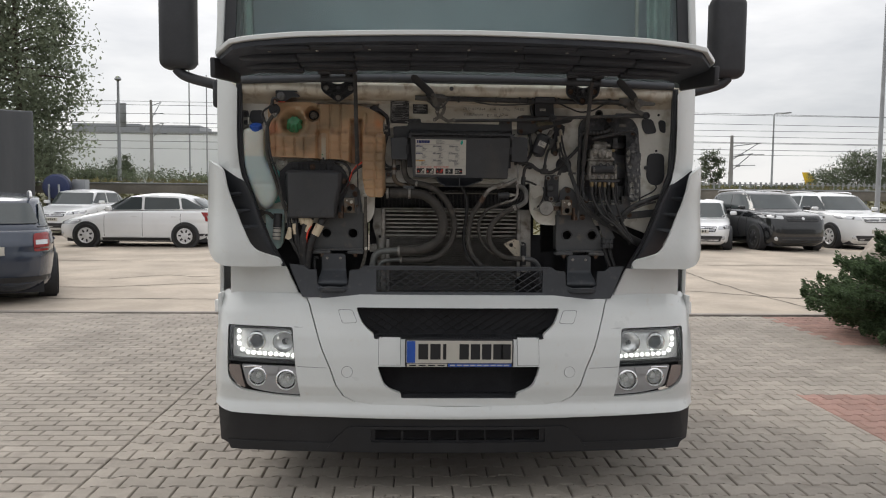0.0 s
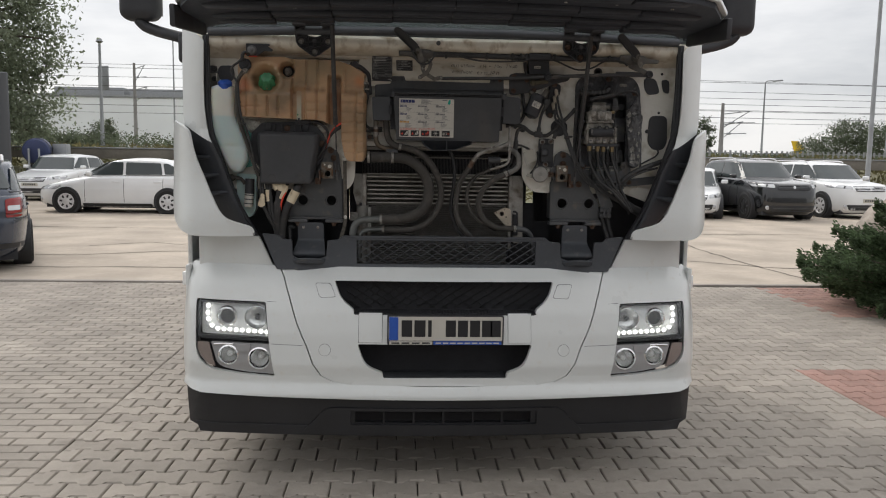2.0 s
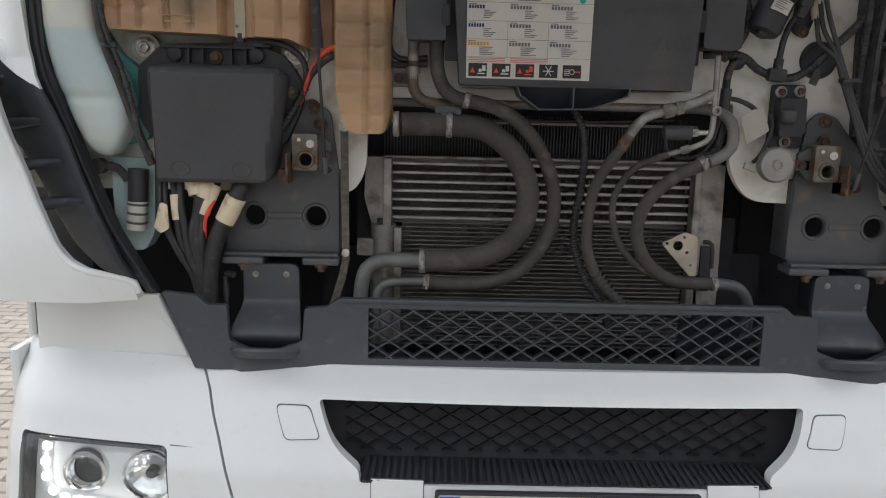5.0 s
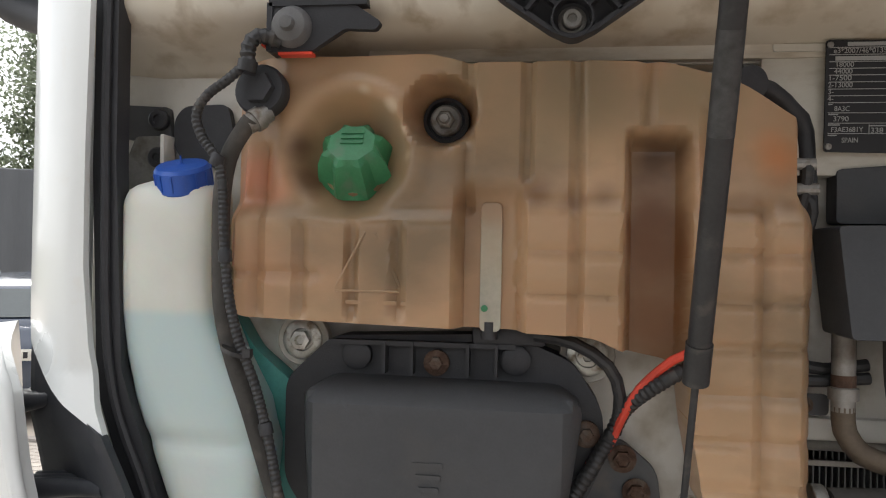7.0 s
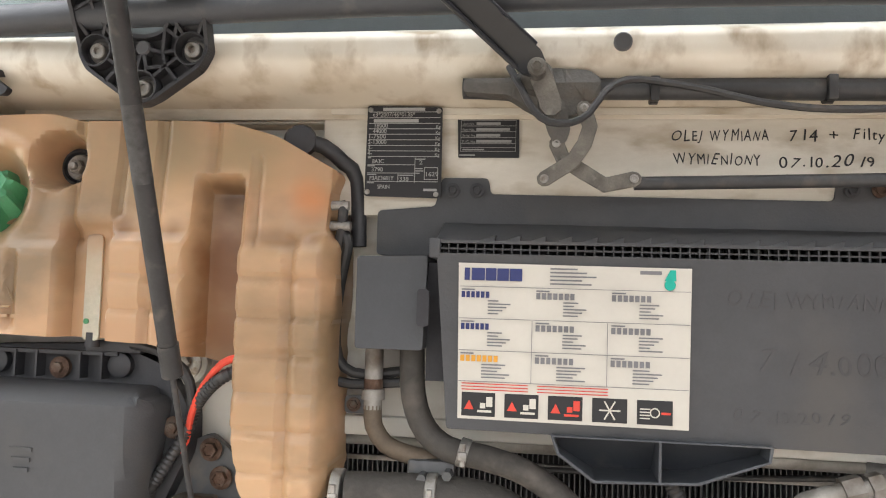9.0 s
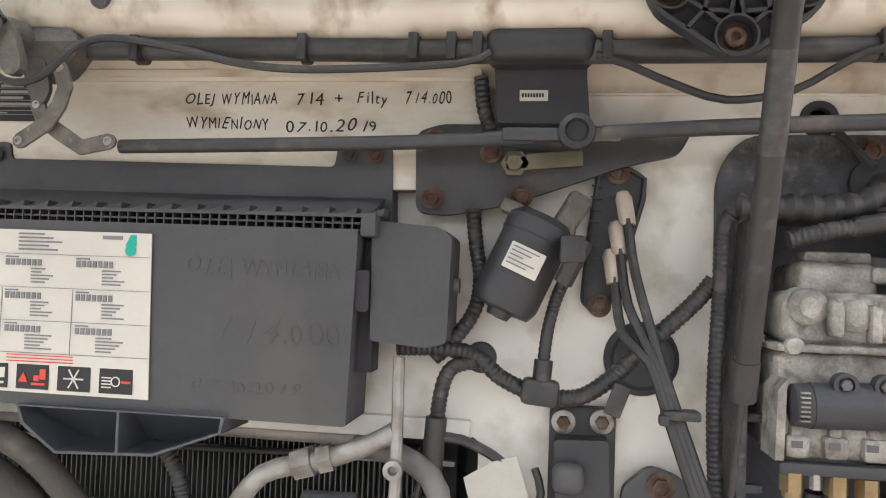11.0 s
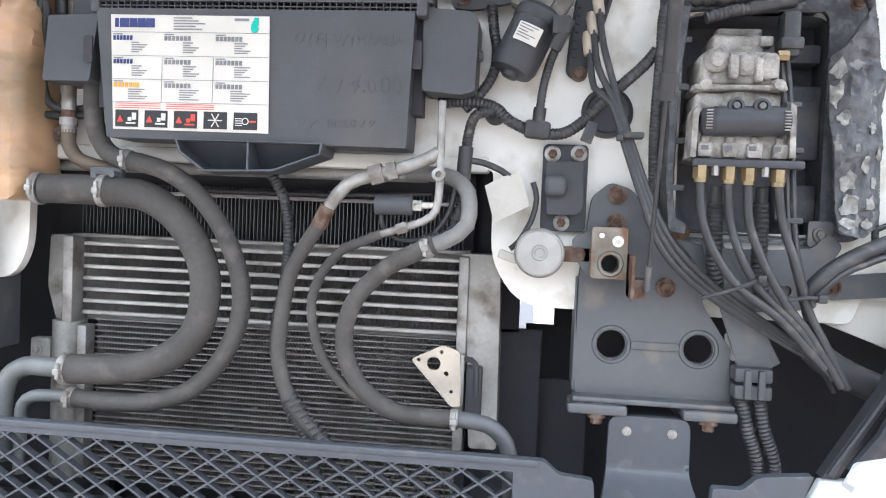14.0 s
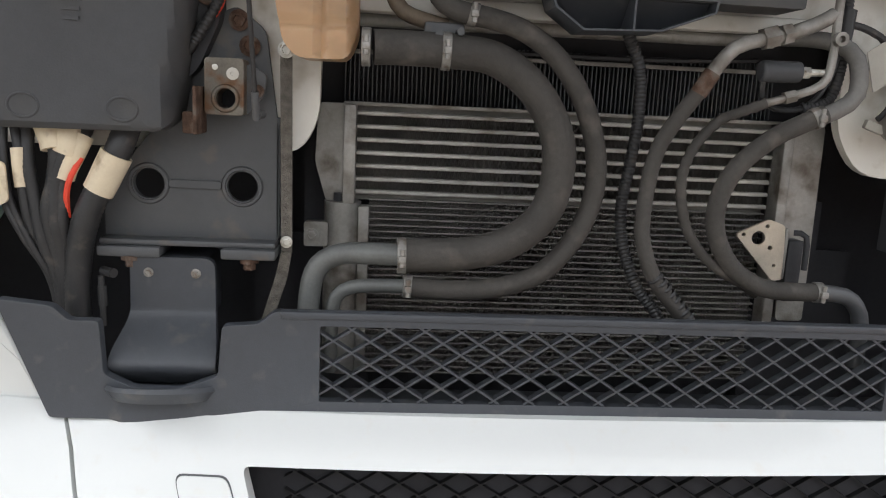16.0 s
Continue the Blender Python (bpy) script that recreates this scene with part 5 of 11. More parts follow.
part("sight_mark", sheet(circle(-0.692, 1.696, 0.0035), 4.2128, 0.002), GREENCAP, tank)


def lobed(p, d, r, h, lobes=8):
    """A grip cap: sharp ridges with scallops between them, under a flat top."""
    bm = bmesh.new()
    rings = []
    n = lobes * 6
    for rr, hh, dent in ((1.0, 0, 0.06), (1.04, 0.10, 0.20), (1.02, 0.30, 0.27), (0.95, 0.62, 0.28), (0.80, 0.90, 0.22), (0.60, 1.0, 0.06)):
        rings.append([bm.verts.new((r * rr * (1 - dent * abs(math.cos(lobes * a / 2)) ** 1.3) * math.cos(a), r * rr * (1 - dent * abs(math.cos(lobes * a / 2)) ** 1.3) * math.sin(a), h * hh)) for a in (2 * math.pi * i / n for i in range(n))])
    for a, b in zip(rings, rings[1:]):
        for i in range(n):
            bm.faces.new((a[i], a[(i + 1) % n], b[(i + 1) % n], b[i]))
    bm.faces.new(rings[-1])
    bm.faces.new(rings[0][::-1])
    bmesh.ops.recalc_face_normals(bm, faces=bm.faces[:])
    return turned(bm, axis_matrix(p, d))


cap = part("filler_cap", lobed((-0.833, 4.238, 1.838), (0.02, -0.78, 0.55), 0.042, 0.046), GREENCAP, tank, "green lobed filler cap", sharp=24)
part("filler_neck", lathe((-0.833, 4.262, 1.823), (0.02, -0.78, 0.55), [(0.040, -0.02), (0.038, 0.035)], 28), TANKMAT, tank)
for k in range(3):
    part("moulded_bar", turned(box(-0.012, 0.012, -0.0015 + 0.007 * k, 0.0015 + 0.007 * k, 0.0, 0.0012), axis_matrix(Vector((-0.833, 4.238, 1.838)) + Vector((0.02, -0.78, 0.55)).normalized() * 0.0465, (0.02, -0.78, 0.55))), GREENCAP, cap)
part("bolt_cup", lathe((-0.741, 4.266, 1.897), (0, -1, 0), [(0.026, 0), (0.025, 0.010), (0.021, 0.012), (0.019, 0.004), (0, 0.004)], 28), BLACK, tank, "black cup round the fixing bolt")
part("bolt_washer", lathe((-0.741, 4.262, 1.897), (0, -1, 0), [(0.0172, 0), (0.0172, 0.006), (0.015, 0.008), (0.012, 0.007), (0, 0.007)], 28), CLIP, tank, "dull steel washer")
part("fixing_bolt", merge(lathe((-0.741, 4.256, 1.897), (0, -1, 0), [(0.0100, 0), (0.0100, 0.010), (0.008, 0.012), (0.0065, 0.012)], 6), lathe((-0.741, 4.256, 1.897), (0, -1, 0), [(0.0055, 0), (0.0055, 0.017), (0.0045, 0.018), (0, 0.018)], 16)), CLIP, tank, "dull nut on a stud")
side_cap = part("side_cap", merge(lathe((-0.928, 4.205, 1.917), (0, -1, 0.1), [(0.0275, 0), (0.0275, 0.014), (0.025, 0.018), (0, 0.018)], 28), lathe((-0.928, 4.188, 1.919), (0, -1, 0.1), [(0.0175, 0), (0.0165, 0.009), (0, 0.009)], 6)), BLACK, tank, "black screw cap with a hexagon")
part("spout", merge(rod((-0.938, 4.180, 1.879), (-0.920, 4.195, 1.896), 0.0105, 14), rod((-0.932, 4.184, 1.884), (-0.926, 4.189, 1.890), 0.0125, 14)), CLIP, tank, "steel clip on the overflow spout")
part("warning_relief", merge(tube([(-0.842, tank_y(-0.842, 1.716) + 0.0004, 1.716), (-0.812, tank_y(-0.812, 1.772) + 0.0004, 1.772)], 0.0015, 6), tube([(-0.802, tank_y(-0.802, 1.772) + 0.0004, 1.772), (-0.776, tank_y(-0.776, 1.716) + 0.0004, 1.716)], 0.0015, 6), tube([(-0.842, tank_y(-0.842, 1.712) + 0.0004, 1.712), (-0.776, tank_y(-0.79, 1.712) + 0.0004, 1.712)], 0.0015, 6)), TANKMAT, tank)
for a in range(6):
    part("relief_bar", box(-0.850 + a * 0.019, -0.836 + a * 0.019, tank_y(-0.84, 1.70) - 0.0003, tank_y(-0.84, 1.70) + 0.004, 1.6985, 1.7025), TANKMAT, tank)
for s, (x, z) in enumerate(((-0.901, 1.652), (-0.584, 1.645))):
    part("mount_ear", sheet(circle(x, z, 0.030, 24), 4.268, 0.014), mat("grey_ear_plastic", (0.45, 0.43, 0.38), 0.6, var=0.15, scale=30, bump=0.1), tank, bevel=0.002)
    part("mount_bolt", merge(lathe((x, 4.268, z), (0, -1, 0), [(0.0225, 0), (0.0225, 0.004), (0.019, 0.006), (0.013, 0.006), (0.012, 0.003), (0, 0.003)], 24), lathe((x, 4.262, z), (0, -1, 0), [(0.011, 0), (0.011, 0.008), (0.006, 0.009), (0.005, 0.004), (0, 0.004)], 6)), ZINC, tank, "large zinc bolt with a washer")
part("level_sensor", merge(box(-0.706, -0.628, 4.235, 4.262, 1.656, 1.676, 0.004), rod((-0.687, 4.222, 1.664), (-0.687, 4.222, 1.682), 0.009, 14)), BLACK, tank, "black level sensor and plug")

# washer bottle
wash = thing("washer_bottle", (-1.02, 4.25, 1.42), "milky washer bottle half full of blue fluid, with a blue cap", "washer bottle")


def bottle_loft(rows, n=28, depth=0.040):
    """A blow-moulded body: rows of (z, left, right, front), each a rounded oblong."""
    bm = bmesh.new()
    rings = []
    for z, xl, xr, yf in rows:
        cx, rx = (xl + xr) / 2, (xr - xl) / 2
        ring = []
        for i in range(n):
            c, q = math.cos(2 * math.pi * i / n), math.sin(2 * math.pi * i / n)
            ring.append(bm.verts.new((cx + rx * math.copysign(abs(c) ** 0.55, c), yf + depth + depth * math.copysign(abs(q) ** 0.55, q), z)))
        rings.append(ring)
    for a, b in zip(rings, rings[1:]):
        for i in range(n):
            bm.faces.new((a[i], a[(i + 1) % n], b[(i + 1) % n], b[i]))
    bm.faces.new(rings[0][::-1])
    bm.faces.new(rings[-1])
    bmesh.ops.recalc_face_normals(bm, faces=bm.faces[:])
    return bm


BODY_Z = [1.424, 1.428, 1.438, 1.455, 1.485, 1.536, 1.588, 1.640, 1.686, 1.714, 1.80, 1.814, 1.822, 1.827]
BODY_L = [-0.985, -0.996, -1.008, -1.020, -1.034, -1.056, -1.074, -1.085, -1.091, -1.092, -1.093, -1.089, -1.078, -1.060]
BODY_R = [-0.968, -0.960, -0.950, -0.938, -0.922, -0.918, -0.930, -0.958, -0.978, -0.981, -0.982, -0.985, -0.992, -1.005]
BODY_F = [4.222, 4.214, 4.206, 4.200, 4.197, 4.200, 4.199, 4.197, 4.196, 4.196, 4.197, 4.200, 4.206, 4.214]


def bottle_rows(z0, z1, k=26):
    return [(z, float(np.interp(z, BODY_Z, BODY_L)), float(np.interp(z, BODY_Z, BODY_R)), float(np.interp(z, BODY_Z, BODY_F)) + 0.004 * math.exp(-((z - 1.545) / 0.010) ** 2)) for z in (z0 + (z1 - z0) * i / k for i in range(k + 1))]


part("bottle", bottle_loft(bottle_rows(1.424, 1.827, 66)), BOTTLED, wash, "milky bottle with blue fluid showing through", sharp=70)
part("bottle_side", sheet(rnd([(-0.986, 1.690), (-0.955, 1.64), (-0.905, 1.60), (-0.900, 1.46), (-0.95, 1.445), (-0.935, 1.575)], 0.008), 4.262, 0.03), TEAL, wash, "teal side of the bottle with its shade in the colour", bevel=0.004)
bcap = part("bottle_cap", lathe((-1.025, 4.226, 1.818), (0.0, -0.42, 1), [(0.0305, 0), (0.0315, 0.002), (0.0305, 0.004), (0.0300, 0.023), (0.027, 0.027), (0.004, 0.028), (0.0012, 0.029), (0.001, 0.037), (0, 0.038)], 36), BLUECAP, wash, "bright blue cap")
for k in range(14):
    a = 2 * math.pi * k / 14
    part("cap_ridge", turned(box(-0.0012, 0.0012, -0.0009, 0.0012, 0.004, 0.022), axis_matrix((-1.025, 4.226, 1.818), (0.0, -0.42, 1)) @ Matrix.Rotation(a, 4, "Z") @ Matrix.Translation((0, -0.0304, 0))), BLUECAP, bcap)
part("neck", lathe((-1.023, 4.229, 1.808), (0.0, -0.42, 1), [(0.012, -0.03), (0.026, -0.008), (0.0285, 0.012)], 28), BOTTLED, wash)
pump = thing("washer_pump", (-0.93, 4.27, 1.215), "grey washer pump in a small translucent sump", "pump")
part("sump", sheet(rnd([(-0.990, 1.42), (-0.893, 1.415), (-0.900, 1.25), (-0.922, 1.212), (-0.984, 1.212)], 0.012), 4.27, 0.05), mat("pale_blue_sump", (0.36, 0.47, 0.47), 0.45, var=0.15, scale=12, bump=0.05, sub=0.2), pump, "pale bluish sump", bevel=0.008, seg=3)
part("motor", merge(rod((-0.932, 4.25, 1.262), (-0.926, 4.25, 1.325), 0.0205, 20), lathe((-0.931, 4.25, 1.285), (0.09, 0, 1), [(0.0215, 0), (0.0215, 0.004)], 20)), STICKER, pump, "white pump body")
for z in (1.276, 1.296, 1.316):
    part("motor_band", lathe((-0.931 + (z - 1.27) * 0.09, 4.25, z), (0.09, 0, 1), [(0.0213, 0), (0.0219, 0.001), (0.0219, 0.004), (0.0213, 0.005)], 20), STEEL, pump, "grey band")
part("motor_top", rod((-0.926, 4.25, 1.325), (-0.922, 4.25, 1.395), 0.0215, 20), BLACK, pump)
part("mount", merge(rod((-1.012, 4.25, 1.398), (-1.012, 4.275, 1.398), 0.017, 20), tube([(-1.0, 4.26, 1.40), (-0.965, 4.25, 1.395), (-0.945, 4.25, 1.37)], 0.009, 8)), RUBBER, pump)

# fuse box with its moulded cover
fuse = thing("fuse_box", (-0.735, 4.26, 1.376), "dark grey moulded cover bolted over cable connections", "fuse box")
part("base", sheet(rnd([(-0.914, 1.50), (-0.914, 1.610), (-0.861, 1.660), (-0.669, 1.667), (-0.60, 1.640), (-0.568, 1.59), (-0.566, 1.535), (-0.60, 1.46), (-0.66, 1.42), (-0.86, 1.42)], 0.015), 4.250, 0.04), BLACK, fuse, bevel=0.004)


def cover_y(x, z):
    e = min(x + 0.876 + 0.008 * smooth(1.39, 1.60, z), -0.598 - x - 0.014 * (1 - smooth(1.39, 1.60, z)) + 0.012 * smooth(1.39, 1.60, z), 1.622 - z, z - 1.36)
    y = 4.178 + 0.040 * (1 - smooth(0.0, 0.022, e)) - 0.004 * smooth(1.45, 1.60, z)
    for c in (-0.806, -0.683):
        r = math.hypot((x - c) * 1.0 - (z - 1.405) * 0.4, (z - 1.405) * 0.85)
        y += 0.002 * (1 - smooth(0.008, 0.016, r))
    return y


part("cover", sheet(rnd([(-0.880, 1.602), (-0.858, 1.619), (-0.612, 1.616), (-0.590, 1.60), (-0.619, 1.395), (-0.633, 1.377), (-0.855, 1.374), (-0.868, 1.386)], 0.012), cover_y, 0.05, (), 0.010), DUSTY, fuse, "dusty dark cover", sharp=60, bevel=0.003)
for c in (-0.808, -0.681):
    ring = [(c + 0.017 * math.cos(a) - 0.010 * math.sin(a), 1.405 + 0.008 * math.cos(a) + 0.0135 * math.sin(a)) for a in (2 * math.pi * i / 20 for i in range(21))]
    part("moulded_oval", tube([(x, 4.1785, z) for x, z in ring], 0.0021, 8), DUSTY, fuse)
for x in (-0.80, -0.77, -0.71, -0.68):
    part("rib", box(x - 0.0015, x + 0.0015, 4.232, 4.252, 1.622, 1.656), BLACK, fuse)
part("top_rib", box(-0.86, -0.66, 4.235, 4.252, 1.652, 1.657), BLACK, fuse)
for x in (-0.832, -0.660):
    part("plug", lathe((x, 4.25, 1.640), (0, -1, 0), [(0.016, 0), (0.016, 0.010), (0.013, 0.012), (0, 0.012)], 20), BLACK, fuse)
for x, z in ((-0.745, 1.634), (-0.585, 1.565)):
    part("screw", merge(lathe((x, 4.25, z), (0, -1, 0), [(0.014, 0), (0.014, 0.006), (0.010, 0.008)], 20), lathe((x, 4.243, z), (0, -1, 0), [(0.008, 0), (0.007, 0.005), (0, 0.005)], 6)), RUST, fuse, "rusty screw")
for a in range(3):
    part("moulded_mark", box(-0.757 + 0.003 * a, -0.727 - 0.002 * a, 4.1735, 4.180, 1.540 - 0.012 * a, 1.545 - 0.012 * a), DUSTY, fuse)

# cable loom below the cover
loom = thing("cable_loom", (-0.78, 4.25, 1.02), "bundle of dark cables with cream sleeves below the cover", "cables")
LOOM_LINES = (
    ([(-0.868, 1.385), (-0.868, 1.33), (-0.862, 1.28), (-0.835, 1.22), (-0.805, 1.15), (-0.79, 1.02)], 0.0055, None),
    ([(-0.858, 1.385), (-0.856, 1.33), (-0.85, 1.27), (-0.825, 1.21), (-0.80, 1.14), (-0.785, 1.02)], 0.0055, None),
    ([(-0.845, 1.385), (-0.835, 1.345), (-0.833, 1.30), (-0.825, 1.24), (-0.80, 1.17), (-0.79, 1.02)], 0.0075, (0.12, 0.26, 0.011)),
    ([(-0.826, 1.385), (-0.824, 1.33), (-0.818, 1.28), (-0.81, 1.22), (-0.795, 1.15), (-0.785, 1.02)], 0.0095, None),
    ([(-0.800, 1.385), (-0.785, 1.345), (-0.79, 1.30), (-0.80, 1.25), (-0.79, 1.16), (-0.785, 1.02)], 0.0115, (0.0, 0.13, 0.021)),
    ([(-0.770, 1.385), (-0.768, 1.35), (-0.785, 1.305), (-0.79, 1.25), (-0.785, 1.17), (-0.78, 1.02)], 0.0125, (0.0, 0.12, 0.020)),
    ([(-0.742, 1.385), (-0.757, 1.345), (-0.775, 1.305), (-0.782, 1.25), (-0.782, 1.17), (-0.78, 1.02)], 0.010, (0.06, 0.24, 0.014)),
    ([(-0.690, 1.385), (-0.700, 1.350), (-0.722, 1.305), (-0.748, 1.25), (-0.768, 1.17), (-0.772, 1.02)], 0.019, (0.12, 0.28, 0.0225)))
for pts, r, sl in LOOM_LINES:
    way = spline([(x, 4.232 - 0.012 * (1.2 < z < 1.36) + 0.03 * max(0, 1.2 - z), z) for x, z in pts], 0.01)
    part("cable", tube(way, r, 12, 0.01, 0.0007 if r > 0.009 else 0), CABLE, loom)
    if sl:
        k0, k1 = int(sl[0] * len(way)), int(sl[1] * len(way)) + 1
        part("sleeve", tube(way[k0:k1], (sl[2], sl[2] * 0.95), 14, 0.012), SLEEVE, loom, "cream heat-shrink sleeve")
part("sleeve", sheet(rnd([(-0.862, 1.330), (-0.848, 1.325), (-0.846, 1.272), (-0.864, 1.262), (-0.884, 1.272)], 0.006), lambda x, z: 4.212 + 0.01 * math.sin(x * 90), 0.004, (), 0.01), SLEEVE, loom, "cream tape flag", bevel=0.0015)
part("red_wire", tube([(-0.750, 4.215, 1.335), (-0.762, 4.208, 1.310), (-0.770, 4.21, 1.285), (-0.775, 4.225, 1.25)], 0.0042, 8), RED, loom, "red wire")
part("link_rod", merge(tube([(-0.735, 4.23, 1.165), (-0.733, 4.23, 1.09)], 0.0045, 8), rod((-0.735, 4.24, 1.17), (-0.715, 4.225, 1.17), 0.007, 10), rod((-0.733, 4.23, 1.12), (-0.734, 4.23, 1.15), 0.0065, 10)), CABLE, loom)
solo("battery_lead", tube([(-0.485, 4.20, 1.660), (-0.505, 4.20, 1.652), (-0.535, 4.215, 1.620), (-0.552, 4.225, 1.585), (-0.565, 4.24, 1.55), (-0.585, 4.255, 1.53)], 0.0046, 10), RED, "red battery lead beside the fuse box", "cable")
solo("conduit", tube([(-0.475, 4.21, 1.650), (-0.51, 4.205, 1.632), (-0.545, 4.225, 1.60), (-0.562, 4.235, 1.565), (-0.60, 4.235, 1.50), (-0.63, 4.25, 1.47)], 0.0085, 10, ribs=0.0012), CABLE, "black ribbed conduit beside a red lead", "conduit")
solo("sensor_cable", tube([(-0.640, 4.235, 1.668), (-0.600, 4.225, 1.662), (-0.565, 4.225, 1.640), (-0.553, 4.225, 1.610), (-0.556, 4.235, 1.57)], 0.0065, 10), CABLE, "black cable from the coolant level sensor", "cable")
wcond = thing("washer_conduit", (-0.868, 4.185, 1.43), "black corrugated conduit beside the washer bottle", "conduit")
part("corrugated_tube", tube([(-0.932, 4.170, 1.944), (-0.952, 4.165, 1.924), (-0.974, 4.165, 1.908), (-0.985, 4.165, 1.889), (-0.979, 4.165, 1.866), (-0.961, 4.163, 1.842), (-0.954, 4.162, 1.812), (-0.951, 4.162, 1.754), (-0.945, 4.163, 1.702), (-0.935, 4.165, 1.660), (-0.917, 4.168, 1.612), (-0.901, 4.170, 1.550), (-0.884, 4.172, 1.466), (-0.868, 4.185, 1.43)], 0.0056, 10, ribs=0.0010, pitch=0.005), CABLE, wcond)
for p, d in (((-0.9610, 4.163, 1.842), (0.45, 0, 1)), ((-0.9500, 4.162, 1.745), (-0.08, 0, 1)), ((-0.9065, 4.1695, 1.572), (-0.26, 0, 1))):
    part("tape_band", lathe(p, d, [(0.0068, -0.006), (0.0072, -0.004), (0.0072, 0.004), (0.0068, 0.006)], 14), BLACK, wcond, "black tape band")
solo("sensor_plug", merge(tube([(-0.905, 4.185, 1.968), (-0.925, 4.175, 1.970), (-0.934, 4.172, 1.958), (-0.934, 4.172, 1.940)], 0.0085, 12, ribs=0.0014, pitch=0.007), rod((-0.934, 4.172, 1.944), (-0.936, 4.171, 1.932), 0.0100, 12)), CABLE, "black ribbed elbow plug on the bump stop's wire", "plug")
solo("vent_hose", tube([(-0.933, 4.180, 1.886), (-0.948, 4.180, 1.864), (-0.958, 4.182, 1.844), (-0.963, 4.182, 1.813), (-0.964, 4.182, 1.774), (-0.961, 4.182, 1.694), (-0.948, 4.182, 1.640), (-0.929, 4.184, 1.586), (-0.908, 4.186, 1.52), (-0.893, 4.190, 1.470), (-0.873, 4.20, 1.409)], 0.0092, 14), RUBBER, "black overflow hose from the tank", "hose")
solo("cable_tie", merge(lathe((-0.9405, 4.172, 1.646), (0.35, 0, 1), [(0.0165, 0), (0.0165, 0.004)], 18), box(-0.926, -0.918, 4.152, 4.160, 1.645, 1.653)), CABLE, "black tie round the conduit and hose", "cable tie")
stop = thing("bump_stop", (-0.9, 4.22, 1.965), "grey rubber bump stop on a black bracket", "bump stop")
part("bracket", merge(sheet(rnd([(-0.919, 2.008), (-0.836, 2.010), (-0.800, 1.986), (-0.806, 1.978), (-0.838, 1.980), (-0.872, 1.958), (-0.919, 1.956)], 0.004), 4.188, 0.010), box(-0.919, -0.815, 4.186, 4.25, 2.004, 2.011), box(-0.921, -0.915, 4.186, 4.235, 1.958, 2.008)), BLACK, stop, bevel=0.002)
part("buffer", lathe((-0.894, 4.188, 1.982), (0, -1, 0), [(0.0215, 0), (0.0215, 0.004), (0.017, 0.012), (0.008, 0.015), (0.0065, 0.022), (0, 0.023)], 28), mat("grey_rubber", (0.13, 0.13, 0.13), 0.7, var=0.15, scale=40), stop, "grey rubber buffer")
part("red_clip", merge(box(-0.908, -0.872, 4.186, 4.200, 1.9535, 1.9565), box(-0.9245, -0.9215, 4.182, 4.20, 1.962, 1.978)), RED, stop)
cbr = thing("corner_bracket", (-1.10, 4.285, 1.825), "grey steel bracket with rubber bolts at the edge of the firewall", "bracket")
part("upper_plate", sheet(rnd([(-1.135, 1.923), (-1.079, 1.920), (-1.074, 1.880), (-1.135, 1.882)], 0.004), 4.288, 0.010), STEEL, cbr, bevel=0.002)
part("lower_plate", sheet(rnd([(-1.116, 1.884), (-1.072, 1.885), (-1.073, 1.855), (-1.080, 1.822), (-1.135, 1.822), (-1.132, 1.845)], 0.005), 4.281, 0.010), mat("worn_grey_steel", (0.22, 0.215, 0.20), 0.5, 0.2, var=0.2, scale=25, bump=0.1, dirt=(0.12, 0.10, 0.08), amount=0.3, dscale=40), cbr, "worn pale grey lower plate", bevel=0.002)
part("fold", box(-1.0755, -1.0705, 4.262, 4.290, 1.850, 1.884, 0.001), PANEL, cbr)
for z in (1.904, 1.859):
    part("rubber_bolt", lathe((-1.087, 4.284, z), (0, -1, 0), [(0.0125, 0), (0.0120, 0.007), (0.010, 0.009), (0.0055, 0.009), (0.0048, 0.006), (0, 0.006)], 20), BLACK, cbr, "black rubber bolt")
solo("rubber_pad", sheet(rnd([(-1.059, 1.921), (-1.005, 1.923), (-0.995, 1.879), (-1.012, 1.848), (-1.057, 1.853), (-1.072, 1.873), (-1.071, 1.906)], 0.010), 4.287, 0.012), BLACK, "black rubber pad on the firewall", "pad")

# ---- cooler pack ----
THIN_ALU = mat("dusty_radiator_tube", (0.19, 0.182, 0.17), 0.6, 0.3, var=0.25, scale=25, bump=0.1, dirt=(0.10, 0.09, 0.08), amount=0.35, dscale=12)
cool = thing("cooler_pack", (-0.02, 4.40, 0.95), "stacked radiator, intercooler and condenser in aluminium", "radiator")
YC = 4.385
part("left_tank", merge(sheet(rnd([(-0.440, 1.425), (-0.380, 1.425), (-0.382, 1.265), (-0.425, 1.265), (-0.444, 1.33)], 0.008), YC - 0.01, 0.06), box(-0.398, -0.378, YC - 0.038, YC, 1.266, 1.424, 0.003)), ALU, cool, "cast aluminium side tank", bevel=0.005, seg=2)
part("left_lower_tank", merge(rod((-0.398, YC - 0.01, 0.98), (-0.398, YC - 0.01, 1.268), 0.030, 20), box(-0.372, -0.354, YC - 0.03, YC, 0.98, 1.262, 0.003)), ALU, cool, "round aluminium tank", bevel=0.0)
part("tank_lug", merge(sheet(rnd(rect(-0.458, -0.42, 1.195, 1.235), 0.005), YC - 0.035, 0.02), bolt((-0.445, YC - 0.036, 1.214), 0.007, 0.006)), ALU, cool)
part("tank_cap", rod((-0.402, YC - 0.012, 1.268), (-0.402, YC - 0.012, 1.281), 0.011, 12), BLACK, cool)
